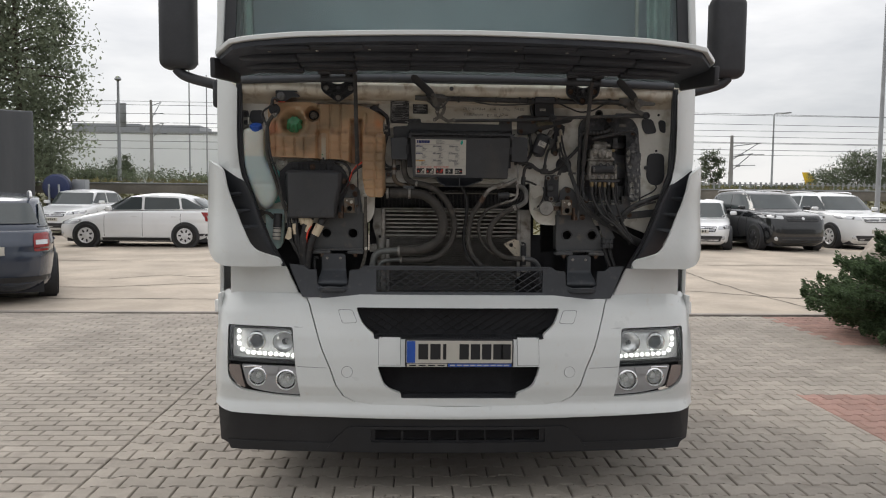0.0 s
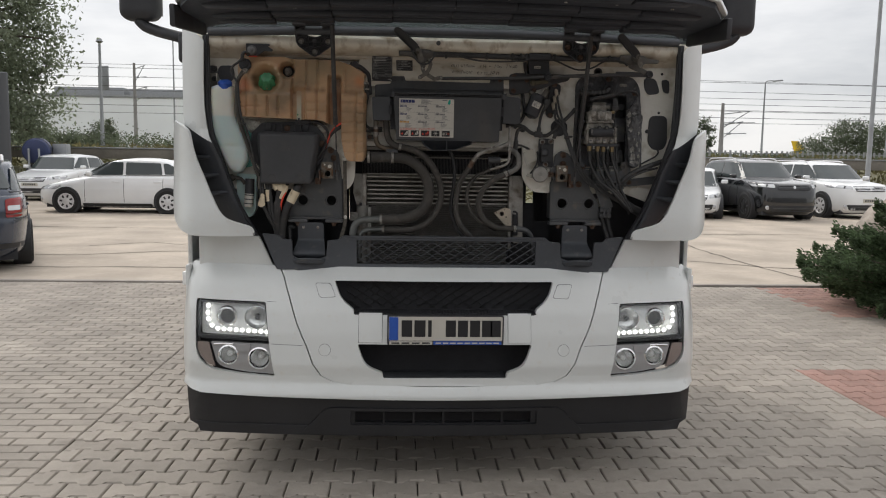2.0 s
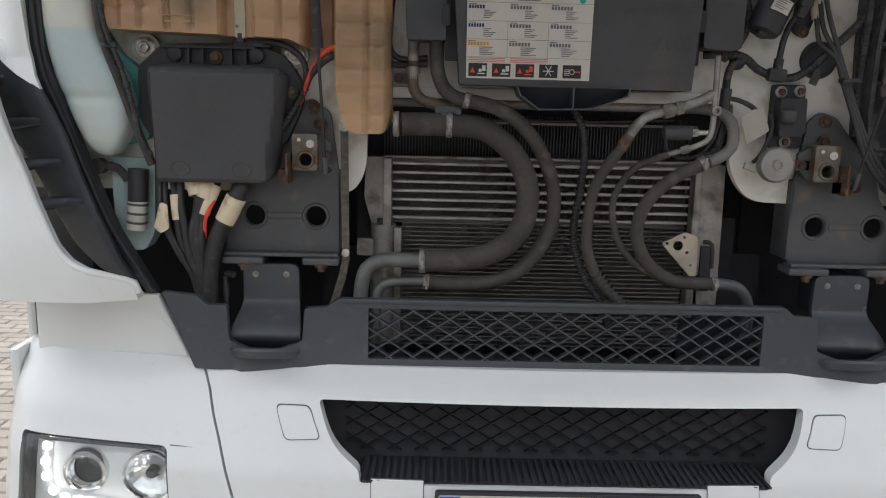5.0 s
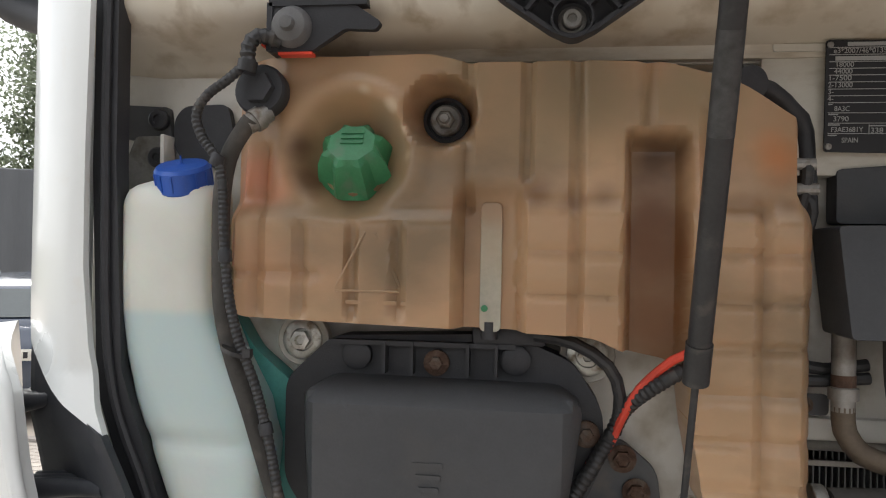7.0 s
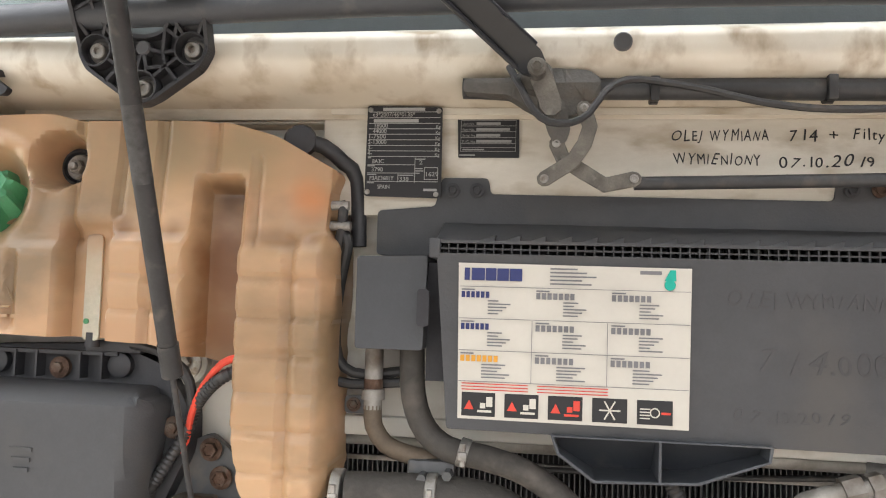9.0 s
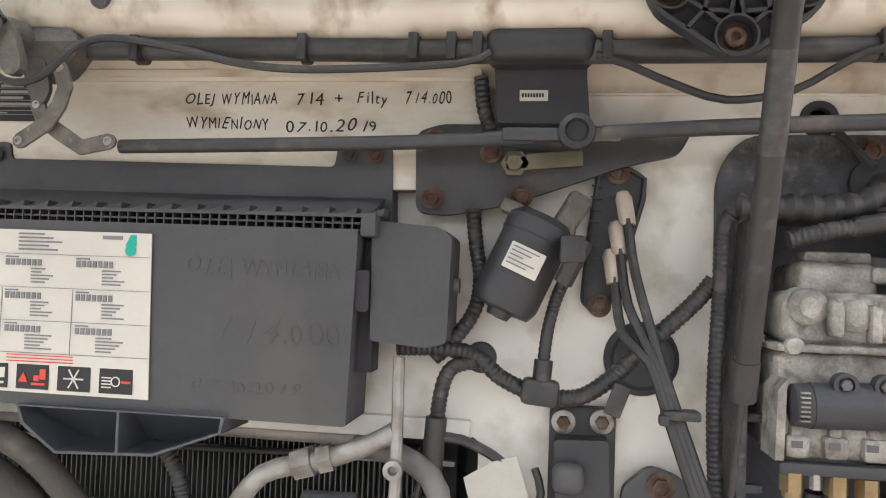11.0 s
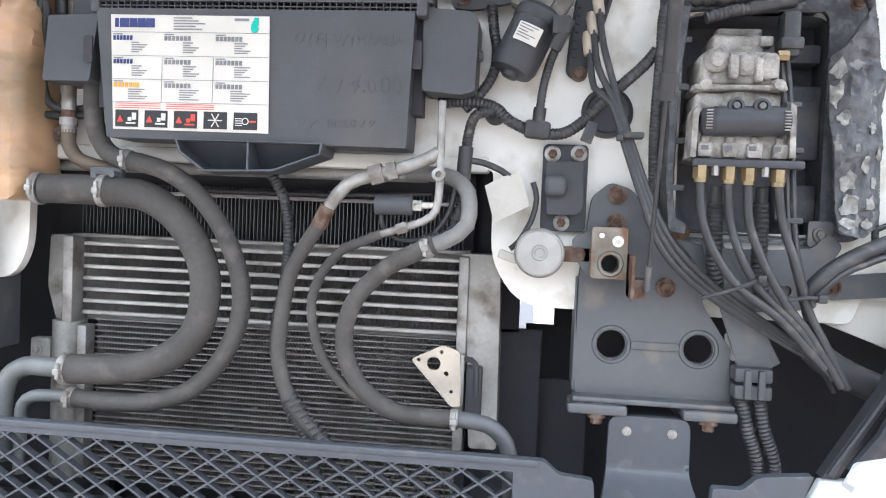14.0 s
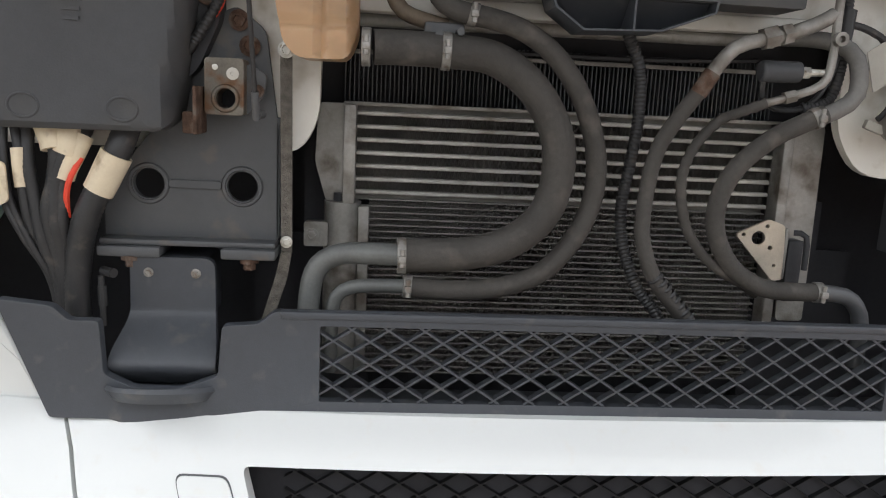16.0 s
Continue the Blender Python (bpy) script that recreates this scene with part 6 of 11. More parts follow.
part("right_tank", merge(sheet(rnd([(0.326, 1.425), (0.395, 1.425), (0.400, 1.09), (0.352, 1.09), (0.340, 1.30)], 0.008), YC - 0.03, 0.08), box(0.324, 0.342, YC - 0.038, YC, 1.06, 1.42, 0.003)), ALU, cool, "aluminium side tank", bevel=0.005)
for i in range(7):
    z = 1.4105 - 0.0213 * i
    part("cooler_tube", box(-0.380, 0.325, YC - 0.004, YC + 0.04, z - 0.0036, z + 0.0036, 0.0016, 1), TUBE_ALU, cool)
for i in range(29):
    z = 1.270 - 0.0107 * i
    part("radiator_tube", box(-0.356, 0.325, YC + 0.002, YC + 0.03, z - 0.0012, z + 0.0012), THIN_ALU, cool)


def zigzag(x0, x1, zs, y, pitch, depth):
    bm = bmesh.new()
    n = int((x1 - x0) / pitch)
    for za, zb in zs:
        rows = []
        for i in range(n + 1):
            x = x0 + i * pitch
            z = za if i % 2 else zb
            rows.append((bm.verts.new((x, y, z)), bm.verts.new((x, y + depth, z))))
        for a, b in zip(rows, rows[1:]):
            bm.faces.new((a[0], b[0], b[1], a[1]))
    return bm


tagged(part("fin_pack", zigzag(-0.378, 0.322, [(1.4105 - 0.0213 * i - 0.0177, 1.4105 - 0.0213 * i - 0.0036) for i in range(6)], YC + 0.0005, 0.0034, 0.035), FIN, cool, flat=True), kind="stuff")
tagged(part("radiator_fin_pack", zigzag(-0.354, 0.322, [(1.270 - 0.0107 * i - 0.0095, 1.270 - 0.0107 * i - 0.0012) for i in range(28)], YC + 0.005, 0.0030, 0.022), FIN, cool, flat=True), kind="stuff")
part("core_face", box(-0.379, 0.324, YC + 0.014, YC + 0.034, 1.268, 1.424), FIN, cool)
part("core_face", box(-0.355, 0.324, YC + 0.013, YC + 0.028, 0.970, 1.266), FIN, cool)
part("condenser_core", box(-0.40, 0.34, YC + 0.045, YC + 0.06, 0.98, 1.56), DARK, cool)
cond = bmesh.new()
for i in range(100):
    x = -0.40 + i * 0.0073
    bmesh.ops.create_cube(cond, size=1, matrix=Matrix.LocRotScale((x, YC + 0.035, 1.475), None, (0.0016, 0.02, 0.10)))
tagged(part("condenser_fin_pack", cond, STEEL, cool, "upright dark condenser fins", flat=True), kind="stuff")
part("condenser_rail", merge(box(-0.40, 0.34, YC - 0.004, YC + 0.03, 1.4225, 1.4285, 0.001), box(-0.40, 0.34, YC + 0.02, YC + 0.03, 1.505, 1.512, 0.001)), ALU, cool)
part("upper_pipe", tube([(-0.40, 4.33, 1.552), (0.0, 4.33, 1.552), (0.27, 4.32, 1.552)], 0.011, 12, 0.05), ALU, cool, "horizontal dull pipe")
part("top_rail", box(-0.42, 0.37, 4.29, 4.34, 1.560, 1.585, 0.004), PANEL, cool)
part("grey_lower_pipe", tube([(-0.17, 4.36, 1.515), (0.10, 4.37, 1.517), (0.27, 4.37, 1.525)], 0.004, 8), CABLE, cool)
lug = thing("lifting_lug", (0.31, 4.33, 1.165), "bare triangular metal lug with a round hole", "bracket")
part("lug_plate", sheet(rnd([(0.250, 1.243, 0.008), (0.305, 1.270, 0.006), (0.334, 1.260, 0.006), (0.340, 1.168, 0.006), (0.322, 1.166, 0.006)], 0.006), 4.328, 0.006, [circle(0.290, 1.238, 0.0115, 20), circle(0.312, 1.222, 0.004, 10), circle(0.303, 1.258, 0.0035, 10), circle(0.264, 1.243, 0.0035, 10), circle(0.322, 1.192, 0.003, 10)]), mat("bare_tin", (0.52, 0.46, 0.37), 0.5, 0.4, var=0.15, scale=25, bump=0.1), lug, bevel=0.0012)
part("lug_flange", box(0.336, 0.342, 4.328, 4.36, 1.17, 1.255, 0.001), ALU, lug)
part("lug_clip", merge(box(0.345, 0.372, 4.33, 4.36, 1.13, 1.235, 0.004), tube([(0.345, 4.32, 1.25), (0.362, 4.31, 1.245), (0.365, 4.31, 1.19)], 0.005, 8)), BLACK, lug)

# coolant hoses


def clamp(p, d, r, parent):
    d = Vector(d).normalized()
    part("hose_clamp", merge(lathe(Vector(p) - d * 0.007, d, [(r, 0), (r + 0.0012, 0.001), (r + 0.0012, 0.012), (r, 0.013)], 28), turned(box(-0.0055, 0.0055, -0.004, 0.004, -0.005, 0.005, 0.002), Matrix.Translation(Vector(p) + Vector((0, -r - 0.004, 0)))), rod(Vector(p) + Vector((0, -r - 0.003, -0.012)), Vector(p) + Vector((0, -r - 0.003, 0.014)), 0.0035, 8)), CLIP, parent, "steel hose clamp")


big = thing("radiator_hose", (-0.2, 4.23, 1.2), "thick grey rubber coolant hose bent in a u", "hose", "coolant hoses")
part("hose", tube([(-0.352, 4.222, 1.505), (-0.316, 4.225, 1.506), (-0.248, 4.23, 1.505), (-0.180, 4.235, 1.498), (-0.122, 4.235, 1.460), (-0.084, 4.235, 1.400), (-0.076, 4.235, 1.340), (-0.092, 4.235, 1.279), (-0.140, 4.23, 1.236), (-0.207, 4.225, 1.216), (-0.300, 4.22, 1.211)], 0.0245, 18, 0.012), RUBBER, big)
clamp((-0.362, 4.225, 1.505), (1, 0, 0), 0.0255, big)
clamp((-0.250, 4.230, 1.505), (1, 0, -0.02), 0.0255, big)
clamp((-0.302, 4.220, 1.211), (1, 0, 0.02), 0.0255, big)
part("metal_pipe", tube([(-0.290, 4.22, 1.211), (-0.350, 4.235, 1.209), (-0.392, 4.245, 1.205), (-0.425, 4.25, 1.185), (-0.438, 4.25, 1.14), (-0.440, 4.25, 1.04)], 0.0165, 16, 0.012), mat("painted_pipe", (0.13, 0.135, 0.13), 0.5, 0.2, var=0.2, scale=15, bump=0.1), big, "grey metal pipe")
small = thing("heater_hose", (-0.15, 4.23, 1.15), "slimmer grey rubber hose bent in a u", "hose", "coolant hoses")
part("hose", tube([(-0.282, 4.24, 1.690), (-0.278, 4.24, 1.62), (-0.262, 4.24, 1.580), (-0.232, 4.232, 1.560), (-0.190, 4.23, 1.553), (-0.140, 4.23, 1.538), (-0.092, 4.23, 1.505), (-0.050, 4.235, 1.450), (-0.022, 4.24, 1.378), (-0.019, 4.24, 1.308), (-0.046, 4.235, 1.240), (-0.096, 4.23, 1.187), (-0.162, 4.225, 1.165), (-0.231, 4.22, 1.161), (-0.296, 4.218, 1.165)], 0.0152, 16, 0.012), RUBBER, small)
clamp((-0.214, 4.232, 1.557), (1, 0, -0.25), 0.016, small)
clamp((-0.292, 4.219, 1.165), (1, 0, -0.05), 0.016, small)
part("metal_pipe", tube([(-0.290, 4.219, 1.165), (-0.330, 4.23, 1.162), (-0.375, 4.24, 1.156), (-0.398, 4.245, 1.138), (-0.404, 4.25, 1.10), (-0.405, 4.25, 1.02)], 0.0105, 14, 0.012), mat("dull_pipe", (0.13, 0.135, 0.13), 0.5, 0.2, var=0.2, scale=15, bump=0.1), small, "grey metal pipe")
left_pipe = thing("bypass_pipe", (-0.31, 4.26, 1.56), "rust-streaked metal pipe below the filter housing", "pipe")
part("upper_tube", merge(rod((-0.330, 4.25, 1.600), (-0.330, 4.25, 1.68), 0.0115, 16), lathe((-0.330, 4.25, 1.612), (0, 0, 1), [(0.0145, 0), (0.0145, 0.012)], 16)), ALU, left_pipe)
part("rust_band", lathe((-0.330, 4.25, 1.625), (0, 0, 1), [(0.0118, 0), (0.0118, 0.012)], 16), RUST, left_pipe)
part("bend", tube([(-0.330, 4.25, 1.605), (-0.328, 4.25, 1.580), (-0.312, 4.25, 1.558), (-0.285, 4.25, 1.548), (-0.25, 4.255, 1.54)], 0.0115, 14), mat("brown_hose", (0.11, 0.085, 0.06), 0.7, var=0.25, scale=20, bump=0.2), left_pipe)
part("lug", sheet(rnd([(-0.372, 1.612), (-0.335, 1.612), (-0.335, 1.590), (-0.372, 1.590)], 0.006), 4.275, 0.006), STEEL, left_pipe)
part("lug_bolt", bolt((-0.360, 4.274, 1.601), 0.006, 0.005), RUST, left_pipe)
part("pipe_bracket", merge(box(-0.282, -0.225, 4.235, 4.25, 1.515, 1.545, 0.004), rod((-0.262, 4.235, 1.527), (-0.262, 4.215, 1.527), 0.006, 6), rod((-0.232, 4.235, 1.532), (-0.232, 4.215, 1.532), 0.006, 6)), STEEL, left_pipe)
cables_l = thing("tank_hoses", (-0.40, 4.26, 1.6), "two thin black hoses beside the coolant tank", "hose")
part("hose", tube([(-0.375, 4.24, 1.848), (-0.372, 4.235, 1.845), (-0.378, 4.24, 1.80), (-0.402, 4.255, 1.72), (-0.405, 4.26, 1.665), (-0.39, 4.26, 1.637), (-0.36, 4.26, 1.628), (-0.30, 4.265, 1.632)], 0.0065, 10), CABLE, cables_l)
part("hose", tube([(-0.372, 4.24, 1.815), (-0.366, 4.24, 1.80), (-0.378, 4.25, 1.74), (-0.382, 4.26, 1.675), (-0.37, 4.26, 1.648), (-0.345, 4.265, 1.640), (-0.30, 4.27, 1.645)], 0.0065, 10), CABLE, cables_l)
part("elbow", merge(lathe((-0.432, 4.24, 1.930), (0.3, -0.9, -0.1), [(0.019, -0.02), (0.021, 0), (0.018, 0.012), (0, 0.015)], 20), tube([(-0.432, 4.24, 1.930), (-0.405, 4.25, 1.925), (-0.38, 4.26, 1.905), (-0.365, 4.27, 1.885), (-0.36, 4.27, 1.80)], 0.010, 12)), BLACK, cables_l)
part("fitting", merge(rod((-0.392, 4.235, 1.848), (-0.365, 4.235, 1.848), 0.006, 10), rod((-0.392, 4.235, 1.823), (-0.362, 4.235, 1.823), 0.006, 10)), CLIP, cables_l)

# air-conditioning lines and conduits in front of the cooler
cnd = solo("cooler_conduit", tube([(0.012, 4.26, 1.56), (0.024, 4.262, 1.535), (0.042, 4.266, 1.498), (0.049, 4.27, 1.438), (0.043, 4.27, 1.360), (0.033, 4.265, 1.290), (0.040, 4.26, 1.229), (0.064, 4.25, 1.168), (0.097, 4.24, 1.125), (0.12, 4.24, 1.06)], 0.0095, 12, ribs=0.0012), CABLE, "black corrugated conduit in front of the cooler", "conduit")
lines = thing("refrigerant_lines", (0.2, 4.22, 1.15), "three refrigerant lines with alloy ends curving over the cooler", "hose")
part("thick_line", tube([(0.118, 4.215, 1.470), (0.087, 4.22, 1.422), (0.067, 4.225, 1.380), (0.057, 4.225, 1.322), (0.055, 4.22, 1.254), (0.074, 4.215, 1.196), (0.105, 4.21, 1.155), (0.145, 4.21, 1.115)], 0.0118, 14), RUBBER, lines)
for i in range(9):
    part("wrap", lathe((0.077 + 0.0075 * i, 4.214 - 0.0006 * i, 1.192 - 0.0085 * i), (0.62, -0.05, -0.78), [(0.0125, 0), (0.0135, 0.003), (0.0125, 0.006)], 14), CABLE, lines)
part("alloy_end", tube([(0.300, 4.21, 1.583), (0.276, 4.21, 1.569), (0.228, 4.205, 1.551), (0.195, 4.205, 1.543), (0.160, 4.21, 1.530), (0.137, 4.21, 1.503), (0.128, 4.21, 1.488)], 0.0105, 14), ALU, lines, "dull alloy pipe end")
part("union_nut", merge(rod((0.196, 4.205, 1.543), (0.216, 4.205, 1.549), 0.0165, 6), rod((0.222, 4.205, 1.550), (0.236, 4.206, 1.554), 0.0150, 6)), ALU, lines)
part("rust_sleeve", tube([(0.131, 4.21, 1.494), (0.122, 4.212, 1.478), (0.115, 4.215, 1.464)], 0.0125, 14), RUST, lines, "rusty crimp")
part("thin_line", tube([(0.215, 4.21, 1.455), (0.180, 4.215, 1.440), (0.150, 4.218, 1.425), (0.117, 4.22, 1.382), (0.106, 4.22, 1.332), (0.122, 4.22, 1.266), (0.161, 4.22, 1.217), (0.215, 4.225, 1.185), (0.25, 4.24, 1.165)], 0.0084, 12, ribs=0.0014, pitch=0.015), RUBBER, lines)
part("thin_alloy", tube([(0.302, 4.205, 1.66), (0.303, 4.205, 1.58), (0.302, 4.205, 1.510), (0.292, 4.205, 1.485), (0.262, 4.207, 1.470), (0.212, 4.21, 1.454)], 0.0062, 10), ALU, lines)
part("thin_nut", rod((0.240, 4.208, 1.463), (0.256, 4.207, 1.468), 0.0095, 6), ALU, lines)
part("service_port", lathe((0.303, 4.197, 1.548), (0, -1, 0), [(0.010, 0), (0.010, 0.010), (0.005, 0.010), (0.004, 0.003), (0, 0.003)], 16), ALU, lines)
part("return_line", tube([(0.245, 4.27, 1.553), (0.29, 4.25, 1.552), (0.322, 4.23, 1.545), (0.346, 4.215, 1.523), (0.347, 4.205, 1.474), (0.318, 4.20, 1.450), (0.290, 4.20, 1.438)], 0.0125, 14), mat("grey_pipe", (0.16, 0.155, 0.145), 0.6, 0.2, var=0.2, scale=14, bump=0.15), lines)
part("return_hose", tube([(0.300, 4.20, 1.443), (0.260, 4.20, 1.424), (0.227, 4.205, 1.404), (0.183, 4.21, 1.360), (0.163, 4.215, 1.310), (0.166, 4.215, 1.259), (0.196, 4.215, 1.210), (0.247, 4.215, 1.180), (0.300, 4.215, 1.175), (0.345, 4.22, 1.174)], 0.0140, 16), RUBBER, lines)
clamp((0.288, 4.20, 1.437), (0.9, 0, 0.45), 0.0148, lines)
clamp((0.340, 4.22, 1.174), (1, 0, 0), 0.0148, lines)
part("elbow_pipe", tube([(0.345, 4.22, 1.174), (0.388, 4.225, 1.168), (0.412, 4.23, 1.150), (0.426, 4.235, 1.12), (0.43, 4.24, 1.05)], 0.0128, 14), STEEL, lines)
sens = thing("pressure_sensor", (0.235, 4.22, 1.484), "black cylindrical pressure sensor on the refrigerant line", "sensor")
part("body", merge(rod((0.203, 4.215, 1.500), (0.262, 4.215, 1.501), 0.0155, 20)), DUSTY, sens, bevel=0.003)
part("nut", merge(rod((0.262, 4.215, 1.501), (0.276, 4.215, 1.501), 0.009, 6), rod((0.27, 4.215, 1.501), (0.298, 4.21, 1.502), 0.0055, 10)), ZINC, sens)
part("lead", tube([(0.212, 4.22, 1.49), (0.215, 4.225, 1.465), (0.24, 4.23, 1.448), (0.285, 4.23, 1.452), (0.315, 4.23, 1.49), (0.327, 4.23, 1.54)], 0.0045, 8), CABLE, sens)

# ---- cabin filter housing in the middle ----
fbox = thing("filter_housing", (0.0, 4.24, 1.54), "dark plastic cabin filter housing with a paper label", "filter housing")
part("back_panel", sheet(rnd([(-0.335, 1.790), (-0.335, 1.846), (-0.262, 1.852), (-0.254, 1.888), (-0.196, 1.888), (-0.193, 1.868), (0.208, 1.864), (0.212, 1.892), (0.274, 1.888), (0.278, 1.790)], 0.006), 4.262, 0.03), DUSTY, fbox, bevel=0.003)


def lid_y(x, z):
    return 4.186 + 0.012 * (1.80 - z) / 0.2


lid = part("lid", sheet(rnd([(-0.247, 1.790), (0.258, 1.789), (0.250, 1.586), (-0.232, 1.590)], 0.004), lid_y, 0.08), DUSTY, fbox, "flat lid with faded marker writing", bevel=0.003)
part("lid_slope", sheet([(-0.25, 1.803), (0.268, 1.803), (0.268, 1.828), (-0.25, 1.832)], lambda x, z: 4.194 + 2.4 * (z - 1.803), 0.01, (), 0.1, 0.01), DUSTY, fbox)
for i in range(17):
    x = -0.205 + i * 0.029
    part("slope_fin", sheet([(x, 1.804), (x + 0.022, 1.804), (x + 0.024, 1.812)], 4.196, 0.02), DUSTY, fbox)
tagged(part("grid_strip", merge(box(-0.245, 0.262, 4.192, 4.20, 1.7875, 1.7895), box(-0.245, 0.262, 4.192, 4.20, 1.7945, 1.7965), box(-0.247, 0.266, 4.188, 4.20, 1.8015, 1.805), *[box(-0.245 + i * 0.0103, -0.2435 + i * 0.0103, 4.191, 4.21, 1.788, 1.802) for i in range(50)]), DUSTY, fbox, "row of small square grid openings"), kind="stuff")
# dark backings stand in for the shade inside the housing
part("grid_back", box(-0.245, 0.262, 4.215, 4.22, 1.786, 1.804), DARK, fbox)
part("end_clip", box(-0.256, -0.243, 4.186, 4.21, 1.784, 1.807, 0.002), DUSTY, fbox)
part("end_clip", box(0.260, 0.276, 4.186, 4.21, 1.782, 1.806, 0.002), DUSTY, fbox)
part("left_duct", sheet(rnd([(-0.348, 1.786), (-0.262, 1.788), (-0.262, 1.677), (-0.342, 1.677)], 0.005), lambda x, z: 4.196 + 0.02 * (z - 1.68) / 0.1, 0.08), DUSTY, fbox, "square duct end", bevel=0.004)
part("right_duct", sheet(rnd([(0.268, 1.800), (0.338, 1.795), (0.352, 1.785), (0.350, 1.676), (0.330, 1.670), (0.270, 1.675)], 0.005), lambda x, z: 4.205 + 0.05 * max(0, x - 0.325), 0.075, (), 0.02), DUSTY, fbox, "square duct end", bevel=0.004)
part("right_stop", lathe((0.352, 4.24, 1.735), (1, 0, 0), [(0.009, 0), (0.008, 0.006), (0, 0.007)], 16), DUSTY, fbox)
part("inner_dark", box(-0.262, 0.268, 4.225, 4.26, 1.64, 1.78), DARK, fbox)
# flat dark sheets stand in for the shaded latch recesses
for x in (-0.262, 0.262):
    part("latch_recess", sheet(rnd(rect(x - 0.007, x + 0.007, 1.705, 1.748), 0.005), 4.190 if x < 0 else 4.196, 0.004), DARK, fbox)
SPOUT = [(-0.114, 1.590), (-0.107, 1.569), (-0.066, 1.540), (0.045, 1.544), (0.120, 1.572), (0.123, 1.590)]
part("drain_spout", sheet(SPOUT, 4.190, 0.075, [[(-0.1105, 1.588), (-0.104, 1.571), (-0.065, 1.5435), (0.003, 1.5455), (0.003, 1.588)], [(0.0062, 1.588), (0.0062, 1.5456), (0.044, 1.5472), (0.117, 1.574), (0.119, 1.588)]]), TRIM, fbox, "open moulded drain spout with a middle rib", bevel=0.0008)
part("spout_back", sheet(SPOUT, lambda x, z: 4.215 + 0.9 * (1.59 - z), 0.004), TRIM, fbox)
for x, z in ((-0.240, 1.872), (-0.210, 1.872), (0.226, 1.877), (0.256, 1.877)):
    part("screw", bolt((x, 4.258, z), 0.006, 0.005), RUST if x == 0.256 else BLACK, fbox)

# paper label on the lid: names and small print as bars
lab = solo("paper_label", sheet([(-0.221, 1.779), (0.035, 1.778), (0.035, 1.602), (-0.219, 1.603)], lambda x, z: lid_y(x, z) - 0.0030, 0.0015), STICKER, "white paper label with tables and pictograms on the lid", "label")
INK_GREY = mat("grey_print", (0.16, 0.16, 0.17), 0.6, var=0.2, bump=0)
INK_RED = mat("red_print", (0.55, 0.05, 0.03), 0.6, var=0.1, bump=0)
INK_BLUE = mat("blue_print", (0.02, 0.03, 0.13), 0.6, var=0.1, bump=0)
INK_GOLD = mat("orange_print", (0.62, 0.30, 0.03), 0.6, var=0.1, bump=0)
INK_TEAL = mat("teal_print", (0.0, 0.33, 0.25), 0.6, var=0.1, bump=0)


def ink(x0, x1, z0, z1, lift=0.0):
    y = lid_y(x0, (z0 + z1) / 2) - 0.0040 - lift
    return box(x0, x1, y, y + 0.0006, z0, z1)


for i, w in enumerate((0.006, 0.015, 0.012, 0.013, 0.014)):
    part("heading_bar", ink(-0.214 + (0, 0.008, 0.024, 0.037, 0.051)[i], -0.214 + (0, 0.008, 0.024, 0.037, 0.051)[i] + w, 1.7595, 1.7735), INK_BLUE, lab)
part("teal_mark", turned(lathe((0, 0, 0), (0, -1, 0), [(0.006, 0), (0.006, 0.0006), (0, 0.0006)], 20), Matrix.Translation((0.012, lid_y(0, 1.76) - 0.0035, 1.7595))), INK_TEAL, lab)
part("teal_mark", sheet([(0.006, 1.764), (0.012, 1.776), (0.018, 1.776), (0.0185, 1.764)], lid_y(0, 1.77) - 0.0040, 0.0006), INK_TEAL, lab)
part("heading_bar", ink(-0.020, 0.003, 1.7705, 1.7745), INK_GREY, lab)
lines_bm = [ink(-0.219, 0.034, z - 0.0003, z + 0.0003) for z in (1.7525, 1.7165, 1.6805, 1.6455)] + [ink(x - 0.0003, x + 0.0003, 1.6455, 1.7525) for x in (-0.137, -0.054)]
tagged(part("table_rule", merge(*lines_bm), INK_GREY, lab), kind="stuff")
prints = [ink(-0.118, -0.118 + 0.03 + 0.026 * ((i * 7) % 5) / 5, 1.7735 - 0.0042 * i, 1.7752 - 0.0042 * i) for i in range(5)]
for r in range(3):
    for c in range(3):
        x, z = (-0.217, -0.133, -0.050)[c], (1.7525, 1.7165, 1.6805)[r]
        w = 0.033 if c == 0 and r < 2 else 0.044
        n = 7 if w > 0.04 else 6
        for k in range(n):
            part("name_bar", ink(x + k * w / n, x + (k + 0.72) * w / n, z - 0.0125, z - 0.0055), INK_GOLD if (c, r) == (0, 2) else INK_BLUE if c == 0 else INK_GREY, lab)
        prints.append(ink(x, x + 0.015, z - 0.0042, z - 0.0026))
        for k in range(5):
            prints.append(ink(x + 0.030 - 0.006 * (r == 2), x + 0.030 + 0.012 + 0.018 * ((k * 3 + c + r) % 4) / 4, z - 0.0165 - 0.0036 * k, z - 0.0150 - 0.0036 * k))
tagged(part("small_print", merge(*prints), INK_GREY, lab, "tiny unreadable print"), kind="stuff")
tagged(part("red_small_print", merge(*[ink(-0.215 + 0.085 * c, -0.14 + 0.088 * c, 1.6425 - 0.0034 * k, 1.6435 - 0.0034 * k) for c in (0, 1) for k in range(3)]), INK_RED, lab), kind="stuff")
